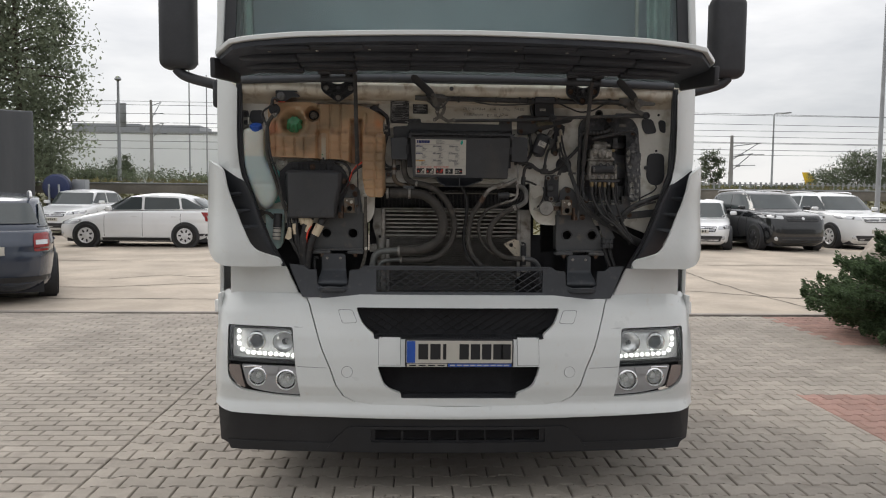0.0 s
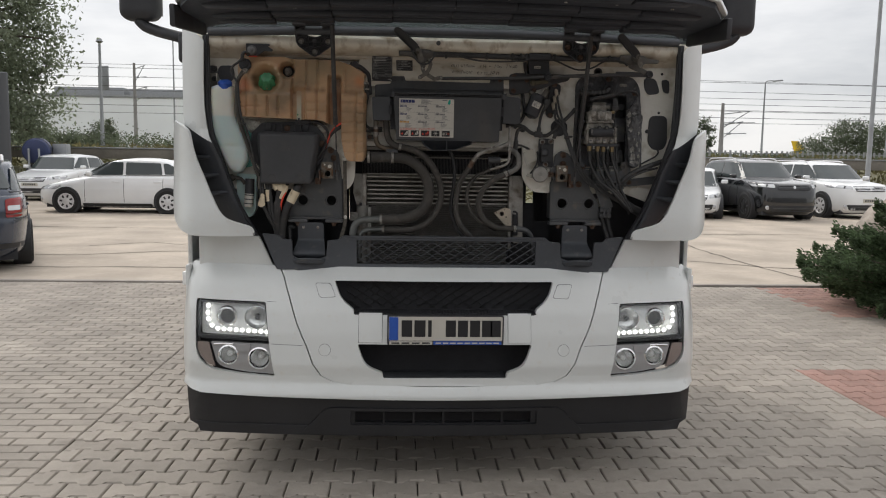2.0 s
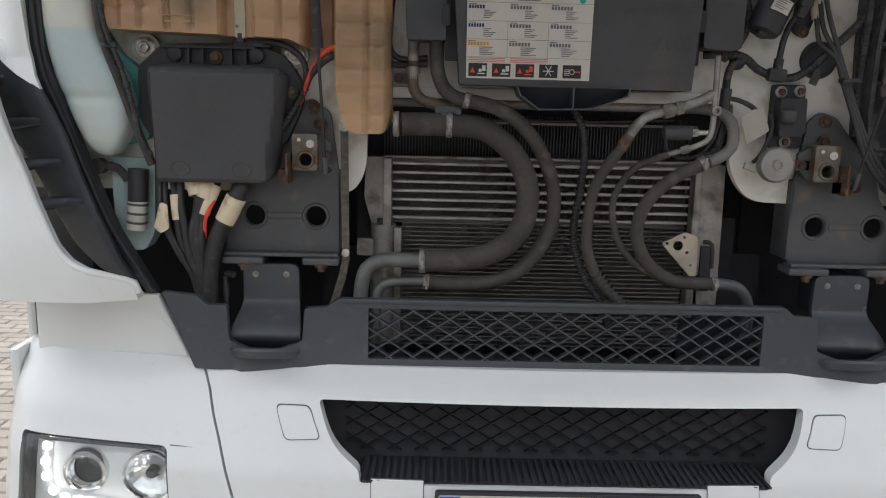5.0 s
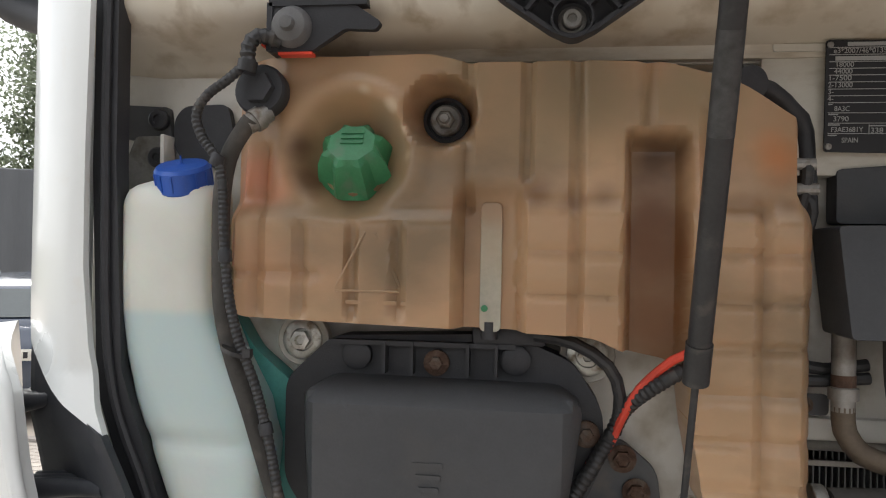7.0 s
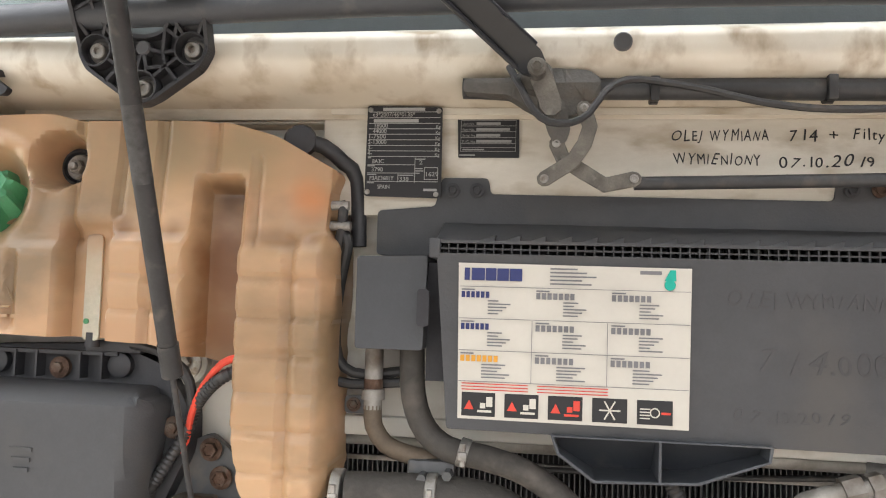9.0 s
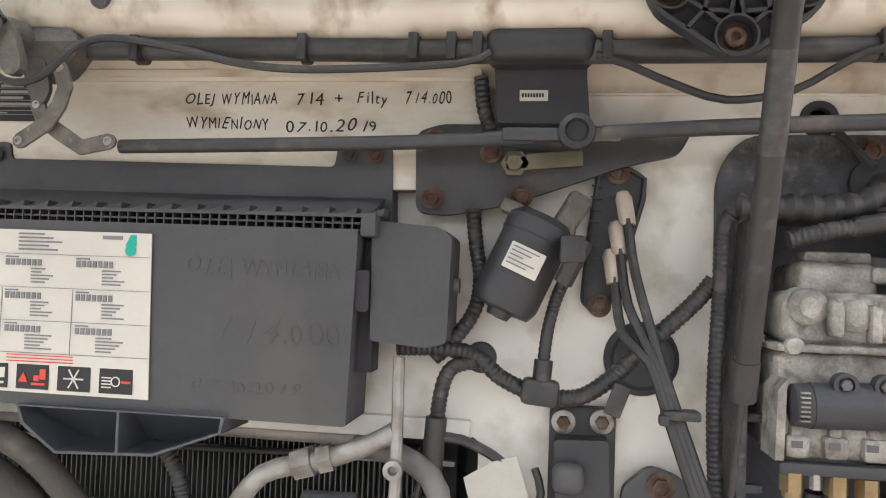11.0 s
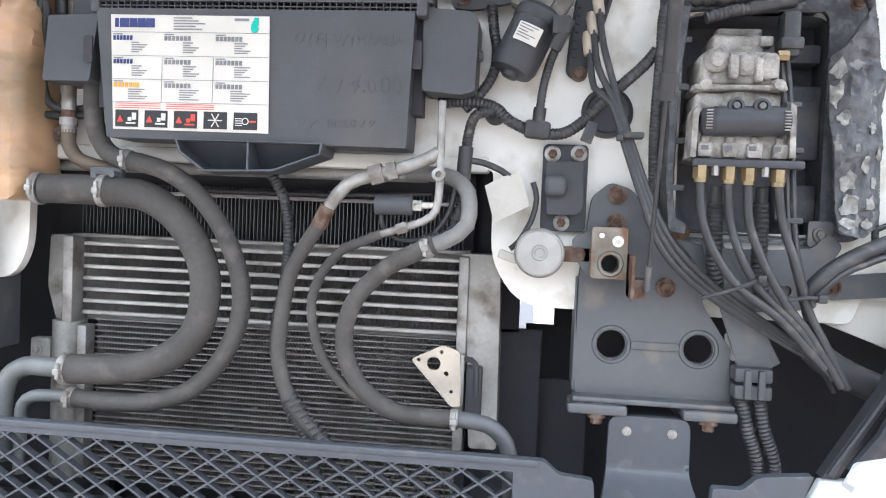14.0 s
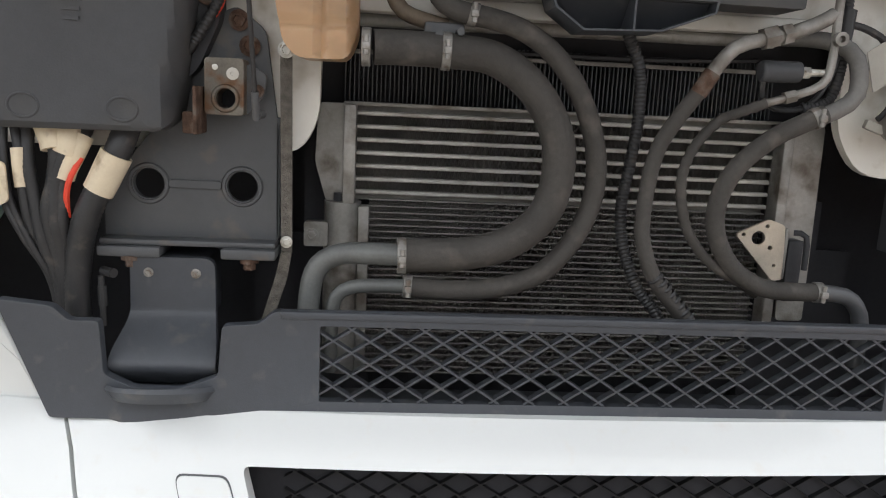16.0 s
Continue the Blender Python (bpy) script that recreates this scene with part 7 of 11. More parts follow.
for i in range(5):
    x = -0.2145 + 0.0485 * i
    sq = part("pictogram", ink(x, x + 0.038, 1.6065, 1.6330), INK, lab, "dark pictogram square")
    if i < 3:
        part("warning_sign", sheet([(x + 0.003, 1.614), (x + 0.014, 1.614), (x + 0.0085, 1.6245)], lid_y(x, 1.62) - 0.0048, 0.0006), INK_RED, sq)
        part("figure", merge(ink(x + 0.018, x + 0.034, 1.611, 1.6135, 0.0008), ink(x + 0.021, x + 0.027, 1.6155, 1.6215, 0.0008), ink(x + 0.028, x + 0.035, 1.6175, 1.6285, 0.0008)), INK_RED if i == 2 else STICKER, sq)
    elif i == 3:
        part("snowflake", merge(*[turned(box(-0.0115, 0.0115, 0, 0.0006, -0.0008, 0.0008), Matrix.Translation((x + 0.019, lid_y(x, 1.62) - 0.0048, 1.6198)) @ Matrix.Rotation(radians(60 * k), 4, "Y")) for k in range(3)]), STICKER, sq)
    else:
        part("lamp_sign", merge(*[ink(x + 0.003, x + 0.014, 1.6125 + 0.0034 * k, 1.6138 + 0.0034 * k, 0.0008) for k in range(4)]), STICKER, sq)
        part("lamp_sign", sheet(circle(x + 0.019, 1.6195, 0.0055, 16), lid_y(x, 1.62) - 0.0048, 0.0006, [circle(x + 0.019, 1.6195, 0.0042, 16)]), STICKER, sq)
        part("lamp_sign", ink(x + 0.026, x + 0.036, 1.618, 1.6205, 0.0008), INK_RED, sq)
for text, x, z, w, s in (("OLEJ WYMIANA", 0.072, 1.738, 0.170, 0.024), ("714.000", 0.105, 1.668, 0.140, 0.034), ("07.10.2019", 0.080, 1.615, 0.125, 0.018)):
    tagged(handwriting("marker_writing", text, x, lid_y(x, z) - 0.0005, z, s, FADED, lid, w, 5, 3.43), kind="stuff")

# plates on the firewall
DP_Y = 4.2525
dp = solo("data_plate", sheet(rnd([(-0.350, 1.977), (-0.255, 1.975), (-0.254, 1.861), (-0.351, 1.863)], 0.003), DP_Y, 0.003), INK, "black riveted data plate with engraved ratings in white", "plate")
EDGE = mat("pale_plate_print", (0.33, 0.33, 0.32), 0.5, var=0.1, bump=0)


def dp_at(u, v):
    """A place on the data plate, from its upper left corner."""
    return -0.350 + 0.095 * u - 0.001 * v, 1.977 - 0.002 * u - 0.114 * v


def dp_bar(u0, u1, v, h=0.0007):
    x, z = dp_at(u0, v)
    return box(x, x + 0.095 * (u1 - u0), DP_Y - 0.0012, DP_Y - 0.0004, z - h / 2, z + h / 2)


def dp_post(u, v0, v1):
    x, z = dp_at(u, v0)
    return box(x, x + 0.0007, DP_Y - 0.0012, DP_Y - 0.0004, dp_at(u, v1)[1], z)


tagged(part("plate_ruling", merge(*[dp_bar(0.03, 0.98, v) for v in (0.069, 0.133, 0.196, 0.256, 0.316, 0.378, 0.441, 0.501, 0.563, 0.839)], dp_bar(0.03, 0.66, 0.654), dp_bar(0.03, 0.66, 0.746), dp_post(0.66, 0.563, 0.839), dp_post(0.44, 0.752, 0.839), dp_post(0.79, 0.67, 0.80), dp_post(0.965, 0.67, 0.80), dp_bar(0.79, 0.97, 0.67), dp_bar(0.79, 0.97, 0.80)), EDGE, dp, "pale ruled lines"), kind="stuff")
tagged(part("plate_print", merge(dp_bar(0.21, 0.77, 0.036, 0.0038), dp_bar(0.09, 0.69, 0.166, 0.0042), dp_bar(0.79, 0.965, 0.915, 0.0030), *[dp_bar(u, u + w, v, 0.0011) for u, v, w in ((0.03, 0.578, 0.04), (0.03, 0.668, 0.10), (0.03, 0.762, 0.12), (0.03, 0.855, 0.09), (0.45, 0.762, 0.20), (0.67, 0.58, 0.13), (0.67, 0.685, 0.10), (0.67, 0.71, 0.11), (0.67, 0.735, 0.06))]), EDGE, dp, "pale bars of print"), kind="stuff")
for text, u, v, w in (("e3*2007/46*0135*", 0.07, 0.126, 0.054), ("18000", 0.09, 0.249, 0.0165), ("44000", 0.08, 0.310, 0.0175), ("1-7500", 0.02, 0.371, 0.021), ("2-13000", 0.02, 0.433, 0.0235), ("3-", 0.02, 0.494, 0.0052), ("4-", 0.02, 0.556, 0.0055), ("8A3C", 0.09, 0.645, 0.0145), ("2", 0.72, 0.645, 0.0038), ("3790", 0.08, 0.736, 0.0145), ("F3AE3681Y", 0.06, 0.832, 0.0305), ("338", 0.46, 0.832, 0.0115), ("1629", 0.80, 0.772, 0.0150), ("SPAIN", 0.17, 0.925, 0.0155)):
    x, z = dp_at(u, v - 0.008)
    writing("plate_writing", text, x, DP_Y - 0.0006, z, 0.0074, EDGE, dp, width=w)
for v in (0.249, 0.310, 0.371, 0.433, 0.494, 0.556):
    x, z = dp_at(0.92, v - 0.012)
    writing("plate_writing", "Kg", x, DP_Y - 0.0006, z, 0.0056, EDGE, dp, width=0.0056)
for u, v in ((0.04, 0.043), (0.955, 0.043), (0.955, 0.958), (0.04, 0.955)):
    x, z = dp_at(u, v)
    part("rivet", lathe((x, DP_Y, z), (0, -1, 0), [(0.0034, 0), (0.003, 0.0018), (0.0012, 0.0022), (0.001, 0.0012), (0, 0.0012)], 14), CLIP, dp)
DIM = mat("dim_print", (0.24, 0.24, 0.235), 0.5, var=0.1, bump=0)
dp2 = solo("serial_plate", sheet(rnd([(-0.237, 1.965), (-0.160, 1.964), (-0.159, 1.914), (-0.235, 1.914)], 0.0015), 4.2635, 0.002), INK, "small black sticker with ruled rows of pale print", "sticker")
tagged(part("plate_ruling", merge(*[box(-0.2325, -0.1635, 4.2622, 4.2632, z, z + 0.0005) for z in (1.9605, 1.9535, 1.9462, 1.9388, 1.9312, 1.9262, 1.9215)], box(-0.2325, -0.2320, 4.2622, 4.2632, 1.9215, 1.961), box(-0.1640, -0.1635, 4.2622, 4.2632, 1.9215, 1.961)), DIM, dp2, "pale ruled lines"), kind="stuff")
tagged(part("plate_print", merge(*[box(-0.213, -0.213 + w, 4.2622, 4.2632, z, z + 0.0032) for w, z in ((0.030, 1.9550), (0.042, 1.9477), (0.030, 1.9403), (0.044, 1.9327))], box(-0.230, -0.203, 4.2622, 4.2632, 1.9230, 1.9246), box(-0.2335, -0.214, 4.2622, 4.2632, 1.9160, 1.9178)), DIM, dp2, "pale bars of print"), kind="stuff")
for text, z, w in (("Unit No.", 1.9550, 0.0145), ("Part No.", 1.9477, 0.0150), ("Serial No.", 1.9403, 0.0165), ("P.I.C. No.", 1.9327, 0.0165)):
    writing("plate_writing", text, -0.2305, 4.2630, z, 0.0042, DIM, dp2, width=w)
note = tagged(new("handwritten_note"), "black marker note on the white firewall", "writing")
note.location = (0.02, 4.265, 1.90)
ORIGIN[note] = Vector((0.02, 4.265, 1.90))
for text, x, z, w in (("OLEJ", 0.0215, 1.936, 0.040), ("WYMIANA", 0.068, 1.936, 0.069), ("714", 0.158, 1.936, 0.035), ("+", 0.203, 1.937, 0.012), ("Filty", 0.229, 1.937, 0.037), ("714.000", 0.285, 1.938, 0.054), ("WYMIENIONY", 0.027, 1.907, 0.100), ("07.10.2019", 0.147, 1.905, 0.109)):
    tagged(handwriting("pen_stroke_word", text, x, 4.2655, z, 0.0188, INK, note, w, len(text) + int(x * 1000)), kind="stuff")

COWL_Y = 4.266
COWLMAT = mat("yellowed_white_panel", (0.57, 0.535, 0.455), 0.42, var=0.10, scale=8, bump=0.05, bscale=45, dirt=(0.36, 0.30, 0.21), amount=0.36, dscale=19, stretch=(0.6, 1, 1.4), coat=0.2)
part("cowl_panel", sheet(rnd([(-0.41, 1.965), (0.376, 1.963, 0.012), (0.376, 1.84), (-0.41, 1.84)], 0.006), COWL_Y, 0.03), COWLMAT, truck, "folded cream panel under the beam", bevel=0.004)
part("cowl_fold", sheet(rnd([(-0.40, 1.976), (0.372, 1.974), (0.372, 1.966), (-0.40, 1.968)], 0.003), COWL_Y - 0.006, 0.008), COWLMAT, truck, bevel=0.003)

# ---- wiper linkage ----
LINKAGE = mat("black_wiper_linkage", (0.045, 0.046, 0.048), 0.5, 0.1, var=0.25, scale=12, bump=0.12, bscale=160, dirt=(0.115, 0.10, 0.085), amount=0.22, dscale=22)
wip = thing("wiper_linkage", (0.35, 4.22, 1.80), "dark steel wiper linkage with rods, pivots and motor", "wiper linkage")
part("cross_tube", tube([(-0.225, 4.215, 1.988), (-0.087, 4.215, 1.986), (0.165, 4.215, 1.984), (0.385, 4.215, 1.980), (0.59, 4.215, 1.980), (0.83, 4.215, 1.981)], 0.0125, 14, 0.05), LINKAGE, wip, "long dark cross tube")


def strip(points, w):
    """Outline of a flat bar of width w along a bent line, with round ends."""
    pts = [Vector((p[0], p[1])) for p in points]
    left, right = [], []
    for i, p in enumerate(pts):
        d = (pts[min(i + 1, len(pts) - 1)] - pts[max(i - 1, 0)]).normalized()
        n = Vector((-d.y, d.x)) * w / 2
        left.append(p + n)
        right.append(p - n)
    d0, d1 = (pts[0] - pts[1]).normalized() * w / 2, (pts[-1] - pts[-2]).normalized() * w / 2
    n0, n1 = Vector((-d0.y, d0.x)), Vector((-d1.y, d1.x))
    return [tuple(v) for v in [pts[0] + d0 * 0.7 + n0 * -0.7, *left, pts[-1] + d1 * 0.7 + n1 * 0.7, pts[-1] + d1, pts[-1] + d1 * 0.7 - n1 * 0.7, *right[::-1], pts[0] + d0 * 0.7 + n0 * 0.7, pts[0] + d0]]


PIVOTMAT = mat("weathered_cast_grey", (0.105, 0.100, 0.092), 0.6, 0.3, var=0.25, scale=30, bump=0.4, bscale=180, dirt=(0.10, 0.085, 0.07), amount=0.4, dscale=30)
LINKMAT = mat("dirty_link_steel", (0.125, 0.116, 0.100), 0.6, 0.25, var=0.35, scale=45, bump=0.35, bscale=200, dirt=(0.24, 0.225, 0.20), amount=0.12, dscale=80)
ARMBLACK = mat("glossy_black_arm", (0.010, 0.011, 0.014), 0.35, var=0.2, scale=15, bump=0.05)
part("pivot_body", merge(sheet(rnd([(-0.222, 1.993), (-0.170, 1.993), (-0.150, 2.004), (-0.115, 2.006), (-0.080, 2.003), (-0.066, 1.992), (-0.066, 1.975), (-0.078, 1.966), (-0.090, 1.952), (-0.122, 1.948), (-0.150, 1.962), (-0.170, 1.974), (-0.222, 1.977)], 0.005), lambda x, z: 4.196 - 0.008 * groove(z - 1.985, 0.02), 0.03, (), 0.02), lathe((-0.137, 4.19, 1.990), (0, -1, 0), [(0.019, 0), (0.018, 0.02), (0.011, 0.028), (0.008, 0.04), (0, 0.04)], 20)), PIVOTMAT, wip, "cast pivot", bevel=0.003, flat=True)
part("pivot_body", merge(sheet(rnd([(0.815, 2.000), (0.925, 1.998), (0.945, 1.985), (1.0, 1.980), (1.0, 1.966), (0.945, 1.966), (0.922, 1.955), (0.875, 1.952), (0.845, 1.962), (0.815, 1.965)], 0.005), 4.196, 0.03), lathe((0.886, 4.19, 1.985), (0, -1, 0), [(0.021, 0), (0.020, 0.02), (0.012, 0.028), (0.009, 0.04), (0, 0.04)], 20)), PIVOTMAT, wip, "cast pivot", bevel=0.003, flat=True)
part("lever", sheet(rnd([(-0.136, 1.970), (-0.107, 1.969), (-0.098, 1.935), (-0.104, 1.918), (-0.117, 1.918), (-0.124, 1.930)], 0.006), 4.192, 0.006), PIVOTMAT, wip, "short steel lever", flat=True)
part("lever", sheet(strip([(0.868, 1.950), (0.918, 1.932), (0.957, 1.914)], 0.022), 4.200, 0.006), PIVOTMAT, wip, "short steel lever", flat=True)
for ox, oz in ((0.0, 0.0), (1.023, -0.005)):
    ax0, az0 = -0.137 + ox, 1.993 + oz
    run = lambda x, z: 4.150 - 0.55 * max(0.0, z - 2.0 - oz)
    part("wiper_arm", sheet(strip([(ax0 - 0.006, az0 + 0.006), (ax0 - 0.04, az0 + 0.034), (ax0 - 0.095, az0 + 0.080)], 0.031), run, 0.008, (), 0.02), ARMBLACK, wip, "flat black wiper arm", bevel=0.002)
    for o in (-1, 1):
        part("arm_edge", tube([(ax0 - 0.012 + o * 0.0105, run(0, az0 + 0.01) - 0.002, az0 + 0.012 + o * 0.0125), (ax0 - 0.095 + o * 0.0105, run(0, az0 + 0.08) - 0.002, az0 + 0.080 + o * 0.0125)], 0.003, 8), ARMBLACK, wip)
    part("arm_foot", sheet(strip([(ax0, az0 + 0.002), (ax0 + 0.008, az0 - 0.016), (ax0 + 0.016, az0 - 0.040)], 0.024), 4.158, 0.012), LINKMAT, wip, "grey cast foot of the wiper arm", flat=True)
    part("arm_bolt", merge(lathe((ax0, 4.150, az0), (0, -1, 0), [(0.0105, 0), (0.0105, 0.004), (0.008, 0.005)], 18), bolt((ax0, 4.146, az0), 0.006, 0.005)), LINKMAT, wip)
part("link", sheet(strip([(-0.084, 1.957), (-0.077, 1.936), (-0.083, 1.916), (-0.096, 1.896), (-0.127, 1.876)], 0.0175), 4.186, 0.005), LINKMAT, wip, "bare cranked link", bevel=0.0012)
part("link", sheet(strip([(-0.114, 1.918), (-0.106, 1.9), (-0.084, 1.886), (-0.059, 1.871), (-0.027, 1.878)], 0.0175), 4.194, 0.005), LINKMAT, wip, "bare cranked link", bevel=0.0012)
for x, z, y in ((-0.084, 1.957, 4.186), (-0.127, 1.876, 4.186), (-0.114, 1.918, 4.194), (-0.027, 1.878, 4.194)):
    part("rivet", lathe((x, y, z), (0, -1, 0), [(0.0052, 0), (0.0048, 0.0018), (0.0024, 0.0024), (0.002, 0.0014), (0, 0.0014)], 16), CLIP, wip, "worn rivet")
part("long_rod", merge(tube([(-0.025, 4.216, 1.876), (0.15, 4.216, 1.880), (0.30, 4.215, 1.884), (0.43, 4.210, 1.890)], 0.0078, 12, 0.05), box(0.40, 0.52, 4.200, 4.212, 1.8845, 1.8985, 0.003)), LINKAGE, wip, "long connecting rod")
part("long_rod", merge(tube([(0.50, 4.205, 1.893), (0.60, 4.206, 1.900), (0.74, 4.21, 1.907), (0.86, 4.213, 1.912)], 0.0082, 12, 0.05), box(0.80, 0.97, 4.207, 4.22, 1.902, 1.925, 0.004)), LINKAGE, wip, "long connecting rod")
part("rod_joint", lathe((0.475, 4.20, 1.893), (0, -1, 0), [(0.019, 0), (0.018, 0.010), (0.012, 0.014), (0.010, 0.008), (0, 0.008)], 20), BLACK, wip)
part("rod_joint", merge(lathe((0.957, 4.206, 1.914), (0, -1, 0), [(0.019, 0), (0.018, 0.010), (0.012, 0.015), (0.010, 0.010), (0, 0.010)], 20)), BLACK, wip)
part("end_link", turned(box(-0.011, 0.011, -0.005, 0.005, -0.058, 0.058, 0.003), look((0.908, 4.212, 1.938), (0.955, 4.212, 1.914))), LINKAGE, wip)
MOTORPLATE = mat("black_motor_plate", (0.038, 0.038, 0.040), 0.55, 0.1, var=0.25, scale=15, bump=0.15, dirt=(0.09, 0.07, 0.055), amount=0.3, dscale=25)
part("mount_plate", sheet(rnd([(0.300, 1.905, 0.012), (0.330, 1.914, 0.01), (0.60, 1.912, 0.012), (0.585, 1.882, 0.01), (0.530, 1.870, 0.01), (0.476, 1.850, 0.01), (0.408, 1.826, 0.01), (0.340, 1.812, 0.012), (0.303, 1.814, 0.012)], 0.008), 4.262, 0.010), MOTORPLATE, wip, "black steel motor plate", bevel=0.004)
part("tube_saddle", merge(sheet(rnd([(0.385, 2.000), (0.487, 2.000), (0.485, 1.962), (0.490, 1.91), (0.392, 1.91), (0.388, 1.962)], 0.006), 4.238, 0.03), box(0.380, 0.492, 4.196, 4.25, 1.968, 2.002, 0.012, 3)), BLACK, wip, "black saddle over the tube", bevel=0.005)
part("saddle_label", sheet(rnd(rect(0.415, 0.445, 1.934, 1.9455), 0.001), 4.2365, 0.001), STICKER, wip, "small white label")
tagged(part("label_print", merge(*[box(0.4175 + 0.003 * i, 0.4194 + 0.003 * i, 4.2355, 4.2362, 1.9378, 1.9418) for i in range(8)]), INK, wip), kind="stuff")
part("crank", merge(turned(box(-0.01, 0.075, -0.004, 0.004, -0.009, 0.009, 0.003), pose(0.410, 4.245, 1.868, 0, -5, 0)), lathe((0.412, 4.245, 1.868), (0, -1, 0), [(0.015, 0), (0.015, 0.004), (0.009, 0.004), (0.009, 0.010), (0, 0.010)], 6)), mat("yellowed_zinc", (0.095, 0.083, 0.055), 0.5, 0.5, var=0.2, scale=40, bump=0.1), wip, "yellowed crank arm")
part("crank_hole", lathe((0.414, 4.2625, 1.856), (0, -1, 0), [(0.020, 0), (0.020, 0.002), (0, 0.002)], 24), MOTORPLATE, wip)
for x, z in ((0.322, 1.830), (0.322, 1.896), (0.420, 1.834), (0.385, 1.882)):
    part("plate_bolt", bolt((x, 4.258, z), 0.008, 0.006), RUST, wip, "rusty bolt")
ax = Vector((-0.041, -0.012, -0.092)).normalized()
mtop = Vector((0.442, 4.252, 1.802))
part("motor", merge(lathe(mtop, ax, [(0.030, -0.008), (0.0375, 0.0), (0.0375, 0.016), (0.036, 0.018), (0.036, 0.088), (0.031, 0.099), (0.014, 0.101), (0.012, 0.108), (0, 0.109)], 28)), BLACK, wip, "black wiper motor")
part("gearbox", merge(turned(box(-0.013, 0.013, -0.016, 0.016, -0.035, 0.026, 0.007, 3), pose(0.472, 4.256, 1.814, 0, 30, 0)), turned(box(-0.045, 0.04, -0.016, 0.016, -0.008, 0.008, 0.004), pose(0.440, 4.256, 1.808, 0, 24, 0))), LINKMAT, wip, "pitted alloy gearbox")
part("motor_label", turned(sheet(rnd(rect(-0.022, 0.016, -0.012, 0.016), 0.001), lambda x, z: 0.0008 + 12.0 * x * x, 0.0006, (), 0.006), Matrix.Translation((0.428, 4.2045, 1.760)) @ Matrix.Rotation(radians(24), 4, "Y")), STICKER, wip, "white motor label")
tagged(part("label_print", turned(merge(*[box(-0.019, 0.010 - 0.007 * (i % 3), -0.0004, 0.0002, 0.0115 - 0.0045 * i, 0.0130 - 0.0045 * i) for i in range(5)]), Matrix.Translation((0.428, 4.2045, 1.760)) @ Matrix.Rotation(radians(24), 4, "Y")), INK_GREY, wip), kind="stuff")
part("motor_plug", merge(tube([(0.486, 4.21, 1.785), (0.478, 4.21, 1.768), (0.466, 4.215, 1.742)], 0.010, 10), box(0.462, 0.488, 4.20, 4.225, 1.762, 1.79, 0.004)), CABLE, wip)
solo("wiper_cable", tube([(-0.169, 4.18, 2.003), (-0.153, 4.16, 1.971), (-0.140, 4.155, 1.947), (-0.123, 4.155, 1.934), (-0.099, 4.155, 1.933), (-0.080, 4.16, 1.944), (-0.063, 4.17, 1.970), (-0.047, 4.18, 1.984), (-0.022, 4.19, 1.990), (0.043, 4.195, 1.981), (0.120, 4.195, 1.963), (0.202, 4.197, 1.957), (0.352, 4.197, 1.963), (0.386, 4.197, 1.975)], 0.0042, 8), CABLE, "thin black cable slung under the wiper tube", "cable")
solo("wiper_cable", tube([(0.492, 4.2, 1.972), (0.521, 4.20, 1.963), (0.567, 4.20, 1.943), (0.619, 4.205, 1.928), (0.681, 4.205, 1.937), (0.729, 4.2, 1.964), (0.765, 4.197, 1.977), (0.824, 4.197, 1.970), (0.85, 4.197, 1.95)], 0.0042, 8), CABLE, "thin black cable slung under the wiper tube", "cable")
for x in (-0.005, 0.185, 0.305, 0.345, 0.372, 0.503, 0.765):
    solo("tube_clip", merge(lathe((x - 0.004, 4.215, 1.982), (1, 0, 0), [(0.0145, 0), (0.0145, 0.009)], 16), box(x - 0.005, x + 0.005, 4.195, 4.204, 1.968, 1.996, 0.001)), CABLE, "black clip round the wiper tube", "clip", "tube clips")

# ---- harness and parts on the white firewall ----
solo("conduit", tube([(0.372, 4.25, 1.963), (0.376, 4.25, 1.93), (0.384, 4.25, 1.905)], 0.0085, 10, ribs=0.0012), CABLE, "short ribbed conduit behind the wiper plate", "conduit")
har = thing("wiring_harness", (0.45, 4.26, 1.5), "black ribbed wiring harness branching over the firewall", "harness")
part("branch", tube([(0.367, 4.262, 1.819), (0.372, 4.26, 1.78), (0.378, 4.258, 1.744), (0.372, 4.258, 1.708), (0.348, 4.258, 1.672), (0.33, 4.258, 1.655)], 0.0088, 10, ribs=0.0012), CABLE, har)
part("branch", tube([(0.29, 4.26, 1.665), (0.335, 4.255, 1.667), (0.375, 4.255, 1.661), (0.405, 4.255, 1.638), (0.442, 4.255, 1.624), (0.485, 4.255, 1.622), (0.519, 4.252, 1.644), (0.546, 4.245, 1.673), (0.599, 4.25, 1.724), (0.62, 4.25, 1.75)], 0.0095, 10, ribs=0.0012), CABLE, har)
part("branch", tube([(0.468, 4.232, 1.745), (0.460, 4.245, 1.725), (0.452, 4.25, 1.690), (0.447, 4.252, 1.641), (0.444, 4.252, 1.628)], 0.0072, 10, ribs=0.0010), CABLE, har)
part("branch", tube([(0.375, 4.255, 1.655), (0.350, 4.25, 1.645), (0.340, 4.248, 1.615), (0.337, 4.24, 1.56), (0.333, 4.235, 1.50), (0.318, 4.232, 1.462), (0.28, 4.23, 1.45)], 0.0088, 10, ribs=0.0012), CABLE, har)
part("branch", tube([(0.338, 4.24, 1.575), (0.365, 4.245, 1.572), (0.395, 4.245, 1.560), (0.415, 4.25, 1.545)], 0.0055, 8), CABLE, har)
